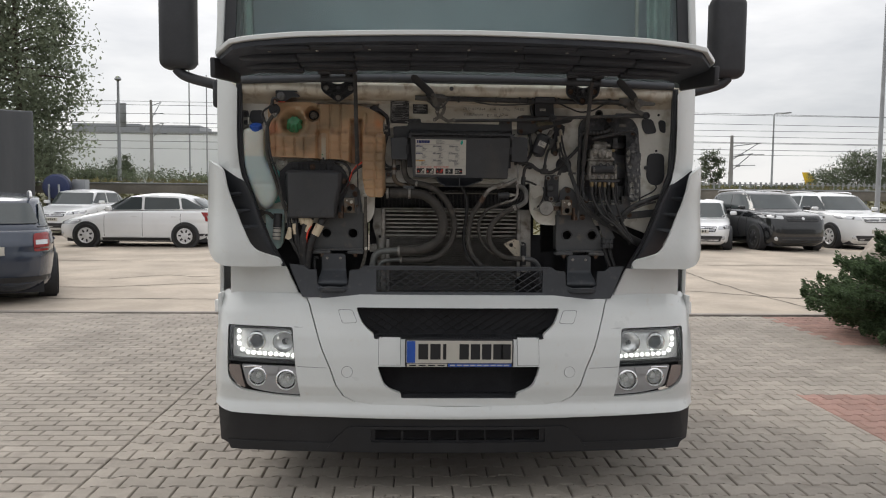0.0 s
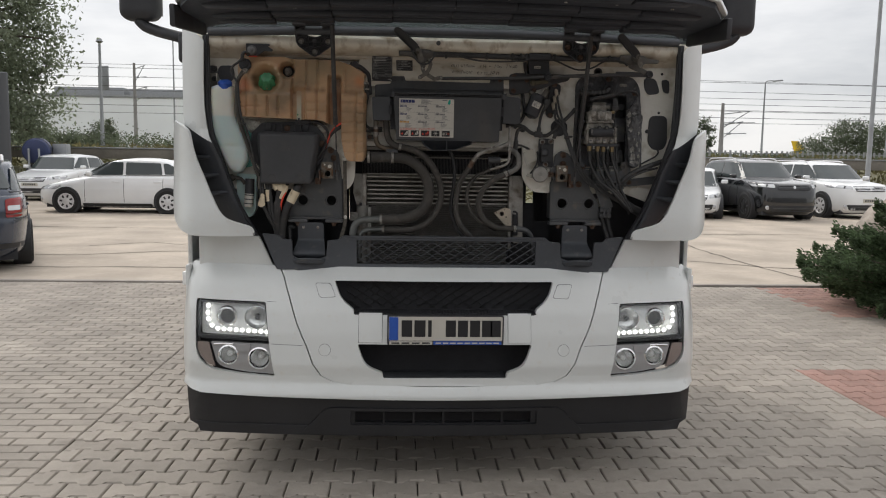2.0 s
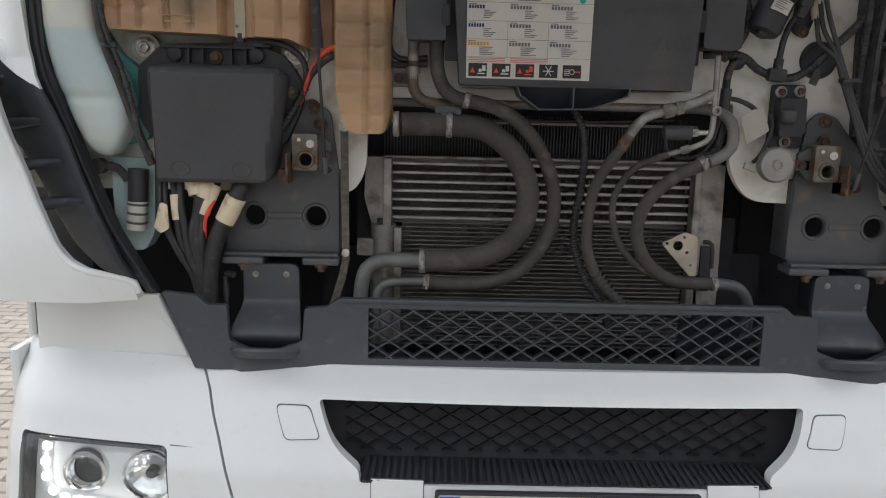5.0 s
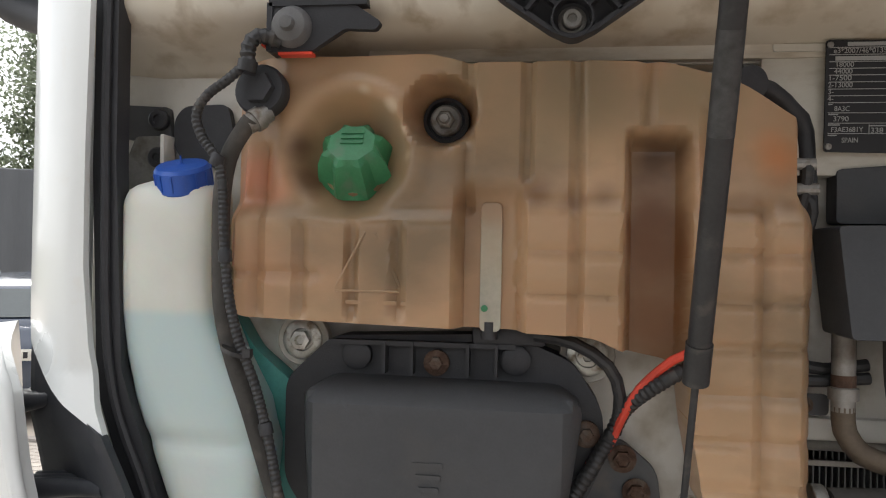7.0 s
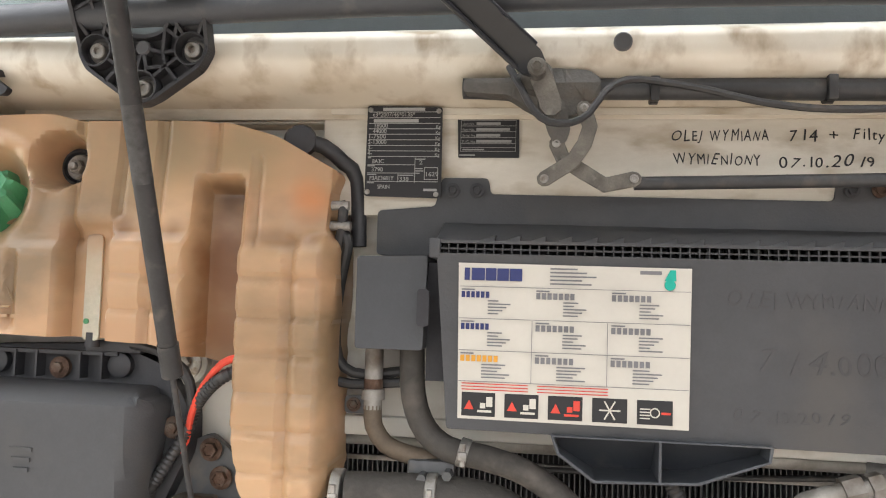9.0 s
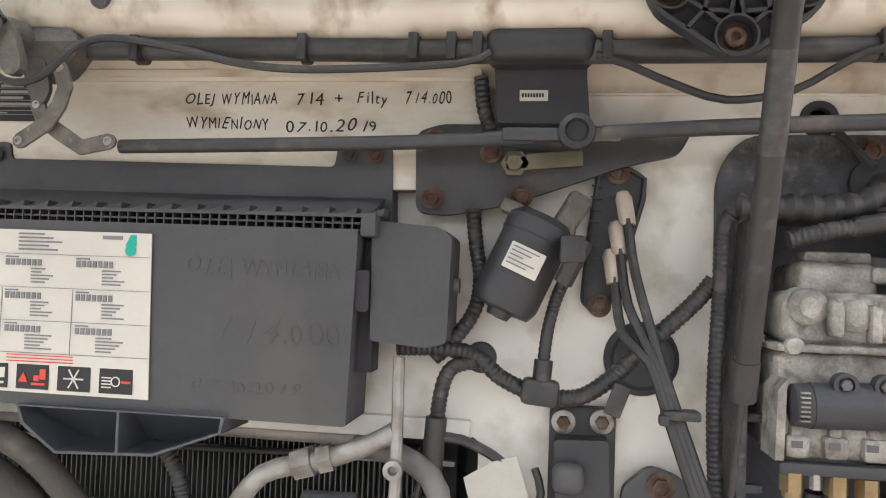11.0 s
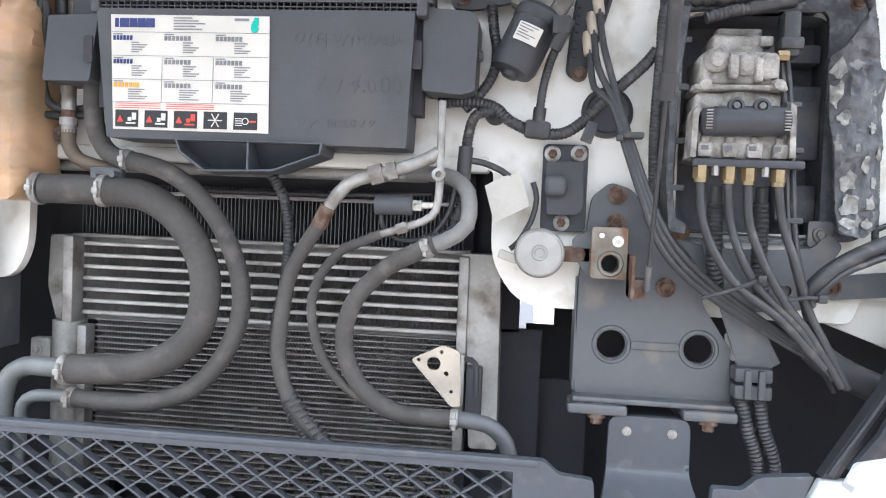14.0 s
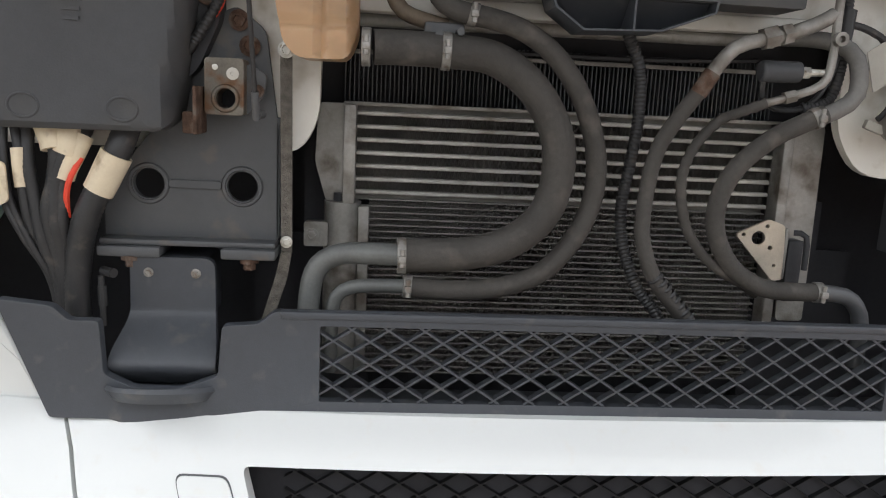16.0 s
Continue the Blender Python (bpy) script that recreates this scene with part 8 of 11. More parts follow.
part("branch", tube([(0.443, 4.255, 1.545), (0.450, 4.255, 1.52), (0.443, 4.255, 1.485), (0.425, 4.25, 1.452), (0.412, 4.248, 1.44)], 0.0045, 8), CABLE, har)
part("junction", merge(turned(box(-0.02, 0.02, -0.012, 0.012, -0.014, 0.014, 0.006), pose(0.446, 4.252, 1.626, 0, 5, 0)), rod((0.447, 4.252, 1.635), (0.449, 4.252, 1.66), 0.010, 12)), CABLE, har, "moulded y-piece")
part("joint_sleeve", rod((0.338, 4.24, 1.595), (0.335, 4.24, 1.545), 0.0115, 12), CABLE, har)
part("tape_flag", turned(box(-0.009, 0.009, -0.002, 0.002, -0.022, 0.012, 0.002), pose(0.527, 4.24, 1.628, 0, 20, 0)), CABLE, har)
solo("cable_grommet", lathe((0.555, 4.300, 1.662), (0, -1, 0), [(0.041, 0), (0.040, 0.006), (0.034, 0.009), (0.030, 0.006), (0, 0.006)], 32), BLACK, "round black rubber grommet in the firewall", "grommet")
solo("wall_plug", lathe((0.378, 4.300, 1.655), (0, -1, 0), [(0.018, 0), (0.016, 0.005), (0.007, 0.007), (0, 0.007)], 24), BLACK, "small black plug in the firewall", "plug")
solo("wall_plug", merge(lathe((0.737, 4.305, 1.930), (0, -1, 0), [(0.022, 0), (0.020, 0.008), (0.012, 0.009), (0.011, 0.0), (0, 0.0)], 24), rod((0.742, 4.29, 1.926), (0.775, 4.25, 1.87), 0.004, 8)), BLACK, "black rubber plug with a rod", "plug")
tagset = thing("tag", (0.40, 4.23, 1.48), "folded paper tag on a wire", "tag")
part("paper", turned(sheet([(-0.034, -0.031), (0.027, -0.026), (0.032, 0.027), (0.006, 0.031), (-0.026, 0.028)], lambda x, z: 0.010 * math.sin(x * 30) , 0.0012, (), 0.012), pose(0.405, 4.238, 1.521, 0, -24, 0)), PAPER, tagset, "cream paper")

hold = thing("cable_holder", (0.522, 4.285, 1.71), "black ribbed plastic plate holding three cable ends", "cable holder")
part("plate", sheet(rnd([(0.500, 1.862), (0.522, 1.876), (0.548, 1.866), (0.556, 1.843), (0.524, 1.728), (0.508, 1.707), (0.486, 1.720), (0.490, 1.78)], 0.010), 4.284, 0.012), BLACK, hold, bevel=0.003)
part("rim", tube([(0.502, 4.282, 1.862), (0.522, 4.282, 1.872), (0.546, 4.282, 1.863), (0.551, 4.282, 1.843), (0.521, 4.282, 1.73), (0.508, 4.282, 1.713), (0.491, 4.282, 1.722), (0.494, 4.282, 1.78), (0.502, 4.282, 1.862)], 0.0028, 6), BLACK, hold)
for k in range(9):
    part("cell_rib", turned(box(-0.006, 0.006, -0.001, 0.004, -0.0008, 0.0008), pose(0.501 - 0.0006 * k, 4.279, 1.85 - 0.013 * k, 0, 10, 0)), BLACK, hold)
for x, z in ((0.523, 1.865), (0.507, 1.719)):
    part("bolt", bolt((x, 4.282, z), 0.0085, 0.007), RUST, hold, "rusty bolt")
for k, (x, z, dx) in enumerate(((0.529, 1.824, 0.0), (0.522, 1.792, -0.008), (0.517, 1.762, -0.016))):
    part("end_fitting", merge(rod((x - 0.001, 4.262, z + 0.012), (x + 0.004, 4.258, z - 0.018), 0.0088, 12), lathe((x - 0.001, 4.262, z + 0.010), (-0.1, 0, 1), [(0.0088, 0), (0.006, 0.008), (0, 0.010)], 12)), mat("milky_fitting", (0.40, 0.35, 0.28), 0.35, var=0.15, scale=60, bump=0.05), hold, "milky cable end fitting")
    part("cable", tube([(x + 0.003, 4.255, z - 0.012), (x + 0.012, 4.245, z - 0.07), (0.566 + dx * 0.7, 4.225, 1.665), (0.588 + dx * 0.7, 4.215, 1.600), (0.616 + dx * 0.8, 4.205, 1.525), (0.650 + dx, 4.205, 1.462 + dx * 0.5), (0.71 + dx, 4.22, 1.405 + dx * 0.6), (0.79, 4.225, 1.350 + dx * 0.8), (0.855, 4.225, 1.310 + dx * 0.5), (0.92, 4.24, 1.272), (1.03, 4.29, 1.232)], 0.0052, 8), CABLE, hold)
part("tie", merge(box(0.566, 0.602, 4.200, 4.226, 1.612, 1.621, 0.002), box(0.562, 0.572, 4.196, 4.21, 1.607, 1.617, 0.002)), CABLE, hold)

ecu = thing("sensor_module", (0.497, 4.27, 1.475), "black plastic module held by rusty bolts", "module")
part("backplate", sheet(rnd(rect(0.457, 0.528, 1.470, 1.608), 0.010), 4.282, 0.018), BLACK, ecu, bevel=0.003)
part("body", merge(sheet(rnd([(0.462, 1.577), (0.519, 1.579), (0.522, 1.510), (0.514, 1.497), (0.466, 1.496)], 0.005), 4.252, 0.034)), BLACK, ecu, bevel=0.004)
part("boss", turned(box(-0.017, 0.017, -0.012, 0.012, -0.016, 0.016, 0.010, 4), pose(0.478, 4.243, 1.540, 0, 0, 0)), DUSTY, ecu)
for x, z in ((0.472, 1.592), (0.513, 1.594), (0.490, 1.484)):
    part("washer", lathe((x, 4.282, z), (0, -1, 0), [(0.0130, 0), (0.0130, 0.005), (0.0105, 0.006), (0, 0.006)], 22), CLIP, ecu, "zinc washer")
    part("bolt", lathe((x, 4.277, z), (0, -1, 0), [(0.0075, 0), (0.0075, 0.007), (0.006, 0.008), (0, 0.008)], 6), RUST, ecu, "rusty bolt")
horn = thing("horn", (0.458, 4.23, 1.397), "dull metal disc horn on a bracket", "horn")
part("disc", lathe((0.458, 4.25, 1.436), (0, -1, 0.02), [(0.030, -0.02), (0.037, 0.0), (0.0385, 0.004), (0.0385, 0.018), (0.036, 0.024), (0.034, 0.025), (0.033, 0.0235), (0.012, 0.0245), (0.011, 0.028), (0.008, 0.028), (0.007, 0.025), (0, 0.025)], 40), mat("dull_horn_metal", (0.30, 0.29, 0.27), 0.5, 0.5, var=0.12, scale=30, bump=0.08), horn)
part("bracket", merge(box(0.49, 0.536, 4.245, 4.25, 1.424, 1.448, 0.002), bolt((0.517, 4.245, 1.436), 0.0075, 0.006)), RUST, horn, "rusty bracket and bolt")
part("terminal", turned(box(-0.016, 0.016, -0.004, 0.006, -0.007, 0.007, 0.002), pose(0.410, 4.25, 1.428, 0, 18, 0)), PAPER, horn, "pale terminal")

# ---- brake valve in its recess ----
TAR = mat("black_tar_board", (0.046, 0.048, 0.053), 0.55, var=0.55, scale=34, bump=0.9, bscale=110, dirt=(0.115, 0.115, 0.112), amount=0.22, dscale=75)
FLAKE = mat("flaking_sound_foil", (0.066, 0.068, 0.073), 0.6, var=0.6, scale=40, bump=1.0, bscale=90, dirt=(0.17, 0.165, 0.155), amount=0.08, dscale=44, crisp=True, tint=(0.10, 0.10, 0.103), stretch=(1, 1, 0.6))
PEEL = mat("pale_peeling_foil", (0.26, 0.255, 0.235), 0.6, var=0.35, scale=50, bump=0.8, bscale=140, dirt=(0.14, 0.14, 0.13), amount=0.3, dscale=70)
rec = thing("valve_recess", (0.78, 4.30, 1.47), "black tarred recess housing the brake valve", "recess")
part("board", sheet(rnd([(0.628, 1.868, 0.03), (0.655, 1.910, 0.03), (0.905, 1.912, 0.04), (0.944, 1.86, 0.03), (0.966, 1.50, 0.03), (0.934, 1.471), (0.643, 1.478, 0.02), (0.630, 1.70)], 0.02), 4.288, 0.012, [rnd([(0.662, 1.822), (0.880, 1.824), (0.882, 1.476), (0.662, 1.482)], 0.02)]), TAR, rec, bevel=0.003)
WALLDARK = mat("dusty_black_recess", (0.10, 0.104, 0.115), 0.7, var=0.3, scale=12, bump=0.3, bscale=120, dirt=(0.15, 0.148, 0.14), amount=0.3, dscale=25)
for dims in ((0.656, 0.662, 4.29, 4.56, 1.47, 1.83), (0.895, 0.900, 4.29, 4.56, 1.47, 1.83), (0.662, 0.895, 4.29, 4.56, 1.822, 1.83), (0.662, 0.895, 4.29, 4.56, 1.465, 1.47)):
    part("side_wall", box(*dims), WALLDARK, rec)
part("back_wall", box(0.662, 0.895, 4.40, 4.41, 1.47, 1.822), WALLDARK, rec)
part("inner_block", box(0.80, 0.895, 4.345, 4.40, 1.60, 1.72, 0.006), WALLDARK, rec)
part("inner_rail", box(0.80, 0.89, 4.345, 4.40, 1.755, 1.785, 0.004), WALLDARK, rec)
part("inner_rail", box(0.83, 0.893, 4.34, 4.40, 1.50, 1.56, 0.006), WALLDARK, rec)
part("left_frame", merge(sheet(rnd([(0.652, 1.815, 0.008), (0.664, 1.815, 0.006), (0.652, 1.70), (0.650, 1.55), (0.656, 1.498), (0.672, 1.49), (0.672, 1.475), (0.648, 1.478), (0.640, 1.55), (0.642, 1.70)], 0.004), 4.228, 0.06), *[box(0.650, 0.668, 4.235, 4.245, z, z + 0.008) for z in (1.54, 1.61, 1.69, 1.76)]), TAR, rec, "worn black frame edge", bevel=0.003)


def foil_y(x, z):
    return 4.256 + 0.012 * noise.noise(Vector((x * 26, z * 17, 3.1))) + 0.009 * abs(noise.noise(Vector((x * 60, z * 45, 1.0)))) + 0.005 * noise.noise(Vector((x * 150, z * 120, 5.0))) - 0.02 * math.sin((x - 0.87) / 0.09 * 3.1)


part("foil_flap", sheet(rnd([(0.872, 1.748), (0.889, 1.757), (0.925, 1.82), (0.938, 1.735), (0.950, 1.722), (0.947, 1.62), (0.955, 1.50), (0.93, 1.478), (0.892, 1.484), (0.886, 1.58), (0.876, 1.65)], 0.008), foil_y, 0.008, (), 0.0065), FLAKE, rec, "flaking grey sound-proofing flap")
flakes = random.Random(31)
for x, z, w, h in ((0.884, 1.728, 0.020, 0.030), (0.881, 1.690, 0.016, 0.034), (0.893, 1.655, 0.016, 0.020), (0.885, 1.700, 0.010, 0.020), (0.930, 1.640, 0.010, 0.016), (0.902, 1.560, 0.018, 0.030), (0.925, 1.585, 0.014, 0.024), (0.908, 1.525, 0.026, 0.030), (0.934, 1.530, 0.014, 0.022), (0.902, 1.500, 0.020, 0.016), (0.930, 1.500, 0.022, 0.014), (0.938, 1.560, 0.010, 0.018), (0.910, 1.610, 0.008, 0.012), (0.942, 1.605, 0.008, 0.020)):
    rim = []
    for k in range(13):
        a, r = 2 * math.pi * k / 13, flakes.uniform(0.55, 1.1)
        rim.append((x + 0.6 * w * r * math.cos(a), z + 0.6 * h * r * math.sin(a)))
    part("peeling_flake", sheet(rim, lambda px, pz, x=x, z=z: foil_y(px, pz) - 0.0025 - 14 * ((px - x) ** 2 + 0.5 * (pz - z) ** 2), 0.0016, (), 0.004), PEEL, rec, "pale peeling flake")
part("plate_bolt", bolt((0.784, 4.285, 1.892), 0.010, 0.007), RUST, rec, "rusty bolt")
part("maker_plate", sheet(rnd(rect(0.842, 0.878, 1.862, 1.876), 0.005), 4.286, 0.002), ALU, rec, "small riveted maker's plate")
part("tie_hook", merge(sheet(rnd(rect(0.862, 0.898, 1.463, 1.502), 0.006), 4.275, 0.01), bolt((0.880, 4.273, 1.482), 0.008, 0.006)), STEEL, rec)

val = thing("brake_valve", (0.735, 4.22, 1.55), "grey cast brake valve with brass unions and a black silencer", "valve")
part("upper_casting", rough(merge(box(0.676, 0.790, 4.205, 4.32, 1.690, 1.742, 0.012, 3), lathe((0.698, 4.21, 1.727), (0, -1, 0), [(0.020, -0.02), (0.018, 0.008), (0.011, 0.013), (0.010, 0.016), (0.006, 0.016), (0, 0.014)], 14), lathe((0.740, 4.208, 1.720), (0, -1, 0), [(0.017, -0.02), (0.015, 0.008), (0.009, 0.012), (0, 0.012)], 12), box(0.715, 0.728, 4.190, 4.22, 1.70, 1.735, 0.004), box(0.752, 0.762, 4.192, 4.22, 1.695, 1.73, 0.003), box(0.695, 0.772, 4.225, 4.32, 1.735, 1.772, 0.010, 3), box(0.758, 0.785, 4.195, 4.24, 1.700, 1.738, 0.006), box(0.668, 0.797, 4.195, 4.30, 1.684, 1.692, 0.003), lathe((0.683, 4.20, 1.690), (0, -1, 0), [(0.009, 0), (0.008, 0.01), (0, 0.011)], 12), lathe((0.785, 4.20, 1.692), (0, -1, 0), [(0.009, 0), (0.008, 0.01), (0, 0.011)], 12)), 0.0022), CASTING, val, "rough cast upper body")
part("ear", merge(box(0.705, 0.770, 4.24, 4.27, 1.770, 1.783, 0.004), box(0.762, 0.782, 4.22, 4.25, 1.752, 1.768, 0.004)), CASTING, val)
part("middle_casting", rough(merge(box(0.674, 0.795, 4.21, 4.32, 1.642, 1.684, 0.008, 3), lathe((0.735, 4.225, 1.655), (0, -1, 0), [(0.038, -0.02), (0.036, 0.012), (0.028, 0.018), (0, 0.018)], 28)), 0.0022), CASTING, val, "cast middle body")
part("lower_casting", rough(box(0.668, 0.804, 4.195, 4.32, 1.584, 1.648, 0.007, 3), 0.0018), CASTING, val, "cast lower body")
for i in range(4):
    part("port_boss", rough(merge(box(0.675 + 0.0345 * i, 0.697 + 0.0345 * i, 4.186, 4.21, 1.586, 1.608, 0.004), box(0.680 + 0.0345 * i, 0.692 + 0.0345 * i, 4.189, 4.21, 1.604, 1.618, 0.004)), 0.0014), CASTING, val)
part("end_plate", sheet([(0.664, 1.585), (0.672, 1.585), (0.674, 1.66), (0.666, 1.65)], 4.18, 0.05), CASTING, val)
part("end_plate", sheet([(0.800, 1.588), (0.808, 1.588), (0.806, 1.66), (0.798, 1.665)], 4.18, 0.05), CASTING, val)
sil = part("silencer", merge(lathe((0.677, 4.185, 1.636), (1, 0, 0.03), [(0.012, 0), (0.0195, 0.003), (0.0205, 0.012), (0.0205, 0.109), (0.0195, 0.119), (0.012, 0.122)], 28), lathe((0.695, 4.185, 1.6365), (1, 0, 0.03), [(0.0215, 0), (0.0215, 0.086)], 28)), BLACK, val, "black plastic silencer")
for k in range(7):
    for x in (0.6855, 0.7905):
        part("silencer_slot", box(x - 0.004, x + 0.004, 4.163, 4.168, 1.624 + 0.0042 * k, 1.6255 + 0.0042 * k), ALU, sil)
for x in (0.722, 0.757):
    part("cap_screw", merge(lathe((x, 4.182, 1.658), (0, -1, 0), [(0.011, 0), (0.011, 0.012), (0.0075, 0.012), (0.0075, 0.008), (0, 0.008)], 18)), BLACK, val)
    part("screw_head", lathe((x, 4.172, 1.658), (0, -1, 0), [(0.0056, 0), (0.005, 0.004), (0, 0.005)], 6), STEEL, val)
for i in range(4):
    part("number_bar", box(0.680 + 0.033 * i, 0.690 + 0.033 * i, 4.1855, 4.187, 1.5965, 1.603), STEEL, val)
part("retainer_bar", box(0.668, 0.822, 4.180, 4.196, 1.572, 1.584, 0.003), BLACK, val, "black retaining bar")
for x, z in ((0.682, 1.566), (0.721, 1.565), (0.748, 1.564), (0.789, 1.563)):
    part("brass_union", merge(rod((x, 4.19, z - 0.010), (x, 4.19, z + 0.008), 0.0112, 6), rod((x, 4.19, z - 0.016), (x, 4.19, z - 0.008), 0.0090, 16)), BRASS, val, "brass union nut")
for x in (0.701, 0.770):
    part("steel_stud", rod((x, 4.185, 1.560), (x, 4.185, 1.575), 0.0052, 6), CLIP, val)
part("side_brass", merge(rod((0.783, 4.205, 1.735), (0.798, 4.205, 1.735), 0.008, 6)), BRASS, val)
AIR_LINES = (((0.682, 1.552), (0.687, 1.501), (0.705, 1.454), (0.744, 1.401), (0.804, 1.358), (0.870, 1.29)),
             ((0.721, 1.552), (0.728, 1.496), (0.746, 1.442), (0.777, 1.396), (0.830, 1.346), (0.885, 1.275)),
             ((0.748, 1.552), (0.754, 1.491), (0.783, 1.424), (0.817, 1.372), (0.848, 1.335), (0.895, 1.265)),
             ((0.789, 1.552), (0.801, 1.493), (0.822, 1.433), (0.842, 1.374), (0.862, 1.335), (0.905, 1.262)))
for k, way in enumerate(AIR_LINES):
    part("air_line", tube([(x, 4.19 + 0.006 * (i % 2) * (k % 2) + 0.07 * max(0, 1.40 - z), z) for i, (x, z) in enumerate(way)], 0.0064, 12), CABLE, val, "black air line")
part("line_tie", merge(tube([(0.694, 4.197, 1.383), (0.735, 4.186, 1.398), (0.772, 4.182, 1.416)], 0.0028, 8), box(0.766, 0.778, 4.176, 4.19, 1.410, 1.421, 0.002)), CABLE, val)
part("line_tie", merge(tube([(0.812, 4.187, 1.387), (0.835, 4.182, 1.392), (0.858, 4.186, 1.391)], 0.003, 8), box(0.850, 0.862, 4.178, 4.192, 1.385, 1.397, 0.002)), CABLE, val)
for x in (0.713, 0.778):
    part("ribbed_line", merge(tube([(x, 4.23, 1.525), (x + 0.002, 4.23, 1.49), (x + 0.004, 4.235, 1.44), (x + 0.015, 4.25, 1.38)], 0.0125, 12, ribs=0.0018, pitch=0.007), rod((x, 4.225, 1.548), (x, 4.228, 1.52), 0.009, 12)), CABLE, val, "black ribbed line")
for k in range(2):
    part("thin_line", tube([(0.792 + 0.008 * k, 4.22, 1.735), (0.797 + 0.008 * k, 4.21, 1.68), (0.804 + 0.008 * k, 4.205, 1.58), (0.812 + 0.009 * k, 4.20, 1.47), (0.832 + 0.008 * k, 4.205, 1.40), (0.862 + 0.006 * k, 4.215, 1.31), (0.90, 4.24, 1.25)], 0.0042, 8), CABLE, val)
for x, z in ((0.806, 1.665), (0.812, 1.60), (0.816, 1.50)):
    part("line_clip", box(x - 0.010, x + 0.012, 4.196, 4.214, z - 0.004, z + 0.004, 0.001), CABLE, val)
part("upper_plug", merge(box(0.790, 0.814, 4.205, 4.24, 1.735, 1.80, 0.004), box(0.786, 0.818, 4.20, 4.235, 1.745, 1.762, 0.003)), CABLE, val)
duct = thing("air_duct", (0.70, 4.22, 1.68), "black ribbed hose into a rubber bellows", "hose")
part("bellows", tube([(0.640, 4.235, 1.825), (0.69, 4.235, 1.826), (0.745, 4.235, 1.828), (0.775, 4.24, 1.842), (0.790, 4.26, 1.858)], 0.0150, 14, 0.003, ribs=0.0035, pitch=0.016), CABLE, duct)
part("flange", lathe((0.792, 4.285, 1.858), (-0.1, -1, 0), [(0.030, 0), (0.029, 0.006), (0.02, 0.01), (0, 0.01)], 24), BLACK, duct)
part("ribbed_hose", tube([(0.684, 4.22, 1.792), (0.72, 4.22, 1.802), (0.745, 4.22, 1.806)], 0.0095, 12, ribs=0.0012), CABLE, duct)
part("manifold", tube([(0.745, 4.22, 1.806), (0.775, 4.22, 1.812), (0.808, 4.22, 1.818)], 0.010, 12), CABLE, duct)
part("side_conduit", tube([(0.808, 4.22, 1.818), (0.85, 4.215, 1.831), (0.885, 4.22, 1.835), (0.915, 4.24, 1.826), (0.932, 4.255, 1.79), (0.940, 4.26, 1.73), (0.948, 4.262, 1.60), (0.952, 4.262, 1.50), (0.955, 4.26, 1.45)], 0.0058, 10, ribs=0.0009, pitch=0.005), CABLE, duct)
part("down_conduit", tube([(0.635, 4.24, 1.82), (0.626, 4.24, 1.80), (0.625, 4.242, 1.74), (0.622, 4.245, 1.62), (0.628, 4.25, 1.50)], 0.0085, 10, ribs=0.0012), CABLE, duct)
part("bolt_tag", bolt((0.912, 4.270, 1.83), 0.008, 0.006), RUST, duct)

# blanks on the outer firewall, lower shelf and braces
solo("blank_cover", sheet(rnd([(0.962, 1.909, 0.02), (1.020, 1.905, 0.02), (1.045, 1.835, 0.02), (0.985, 1.826, 0.02), (0.966, 1.86)], 0.015), 4.292, 0.01), BLACK, "black blanking cover on the white firewall", "cover", bevel=0.003)
solo("blank_cover", sheet(rnd([(1.048, 1.902, 0.02), (1.088, 1.900, 0.02), (1.090, 1.832, 0.02), (1.06, 1.842, 0.02)], 0.015), 4.292, 0.01), BLACK, "black blanking cover on the white firewall", "cover", bevel=0.003)
oval = thing("oval_cover", (1.045, 4.29, 1.555), "black oval cover with side lugs on the firewall", "cover")
part("plate", sheet(rnd([(0.998, 1.728, 0.03), (1.085, 1.728, 0.03), (1.09, 1.60), (1.07, 1.562, 0.02), (1.02, 1.562, 0.02), (0.994, 1.60)], 0.03), 4.290, 0.012), BLACK, oval, bevel=0.004)
part("lug", lathe((0.990, 4.296, 1.652), (0, -1, 0), [(0.010, 0), (0.009, 0.006), (0, 0.006)], 14), BLACK, oval)
part("loose_cable", tube([(1.04, 4.285, 1.565), (1.045, 4.28, 1.55), (1.03, 4.28, 1.53), (0.99, 4.27, 1.51), (0.95, 4.26, 1.49)], 0.004, 8), CABLE, oval)
for x, z in ((1.052, 1.928), (1.045, 1.742)):
    solo("wall_hole", lathe((x, 4.301, z), (0, -1, 0), [(0.007, 0), (0.006, 0.003), (0, 0.003)], 16), DARK, "small dark plug in the white firewall", "plug")
shelf = thing("steel_shelf", (0.86, 4.27, 1.36), "grey steel shelf with cable holes under the valve", "bracket")
part("plate", sheet(rnd([(0.665, 1.468), (0.72, 1.455), (0.80, 1.455), (0.87, 1.461), (0.887, 1.487), (0.912, 1.466), (0.886, 1.42), (0.872, 1.405), (0.88, 1.37), (0.82, 1.36), (0.755, 1.36), (0.715, 1.38), (0.690, 1.44)], 0.01), 4.268, 0.008, [circle(0.793, 1.408, 0.008, 14), circle(0.752, 1.407, 0.008, 14), circle(0.833, 1.394, 0.008, 14)]), STEEL, shelf, bevel=0.002)
part("brace", sheet([(0.700, 1.468), (0.735, 1.462), (0.828, 1.285), (0.800, 1.268), (0.765, 1.275)], 4.258, 0.006), STEEL, shelf, "diagonal steel brace", bevel=0.002)
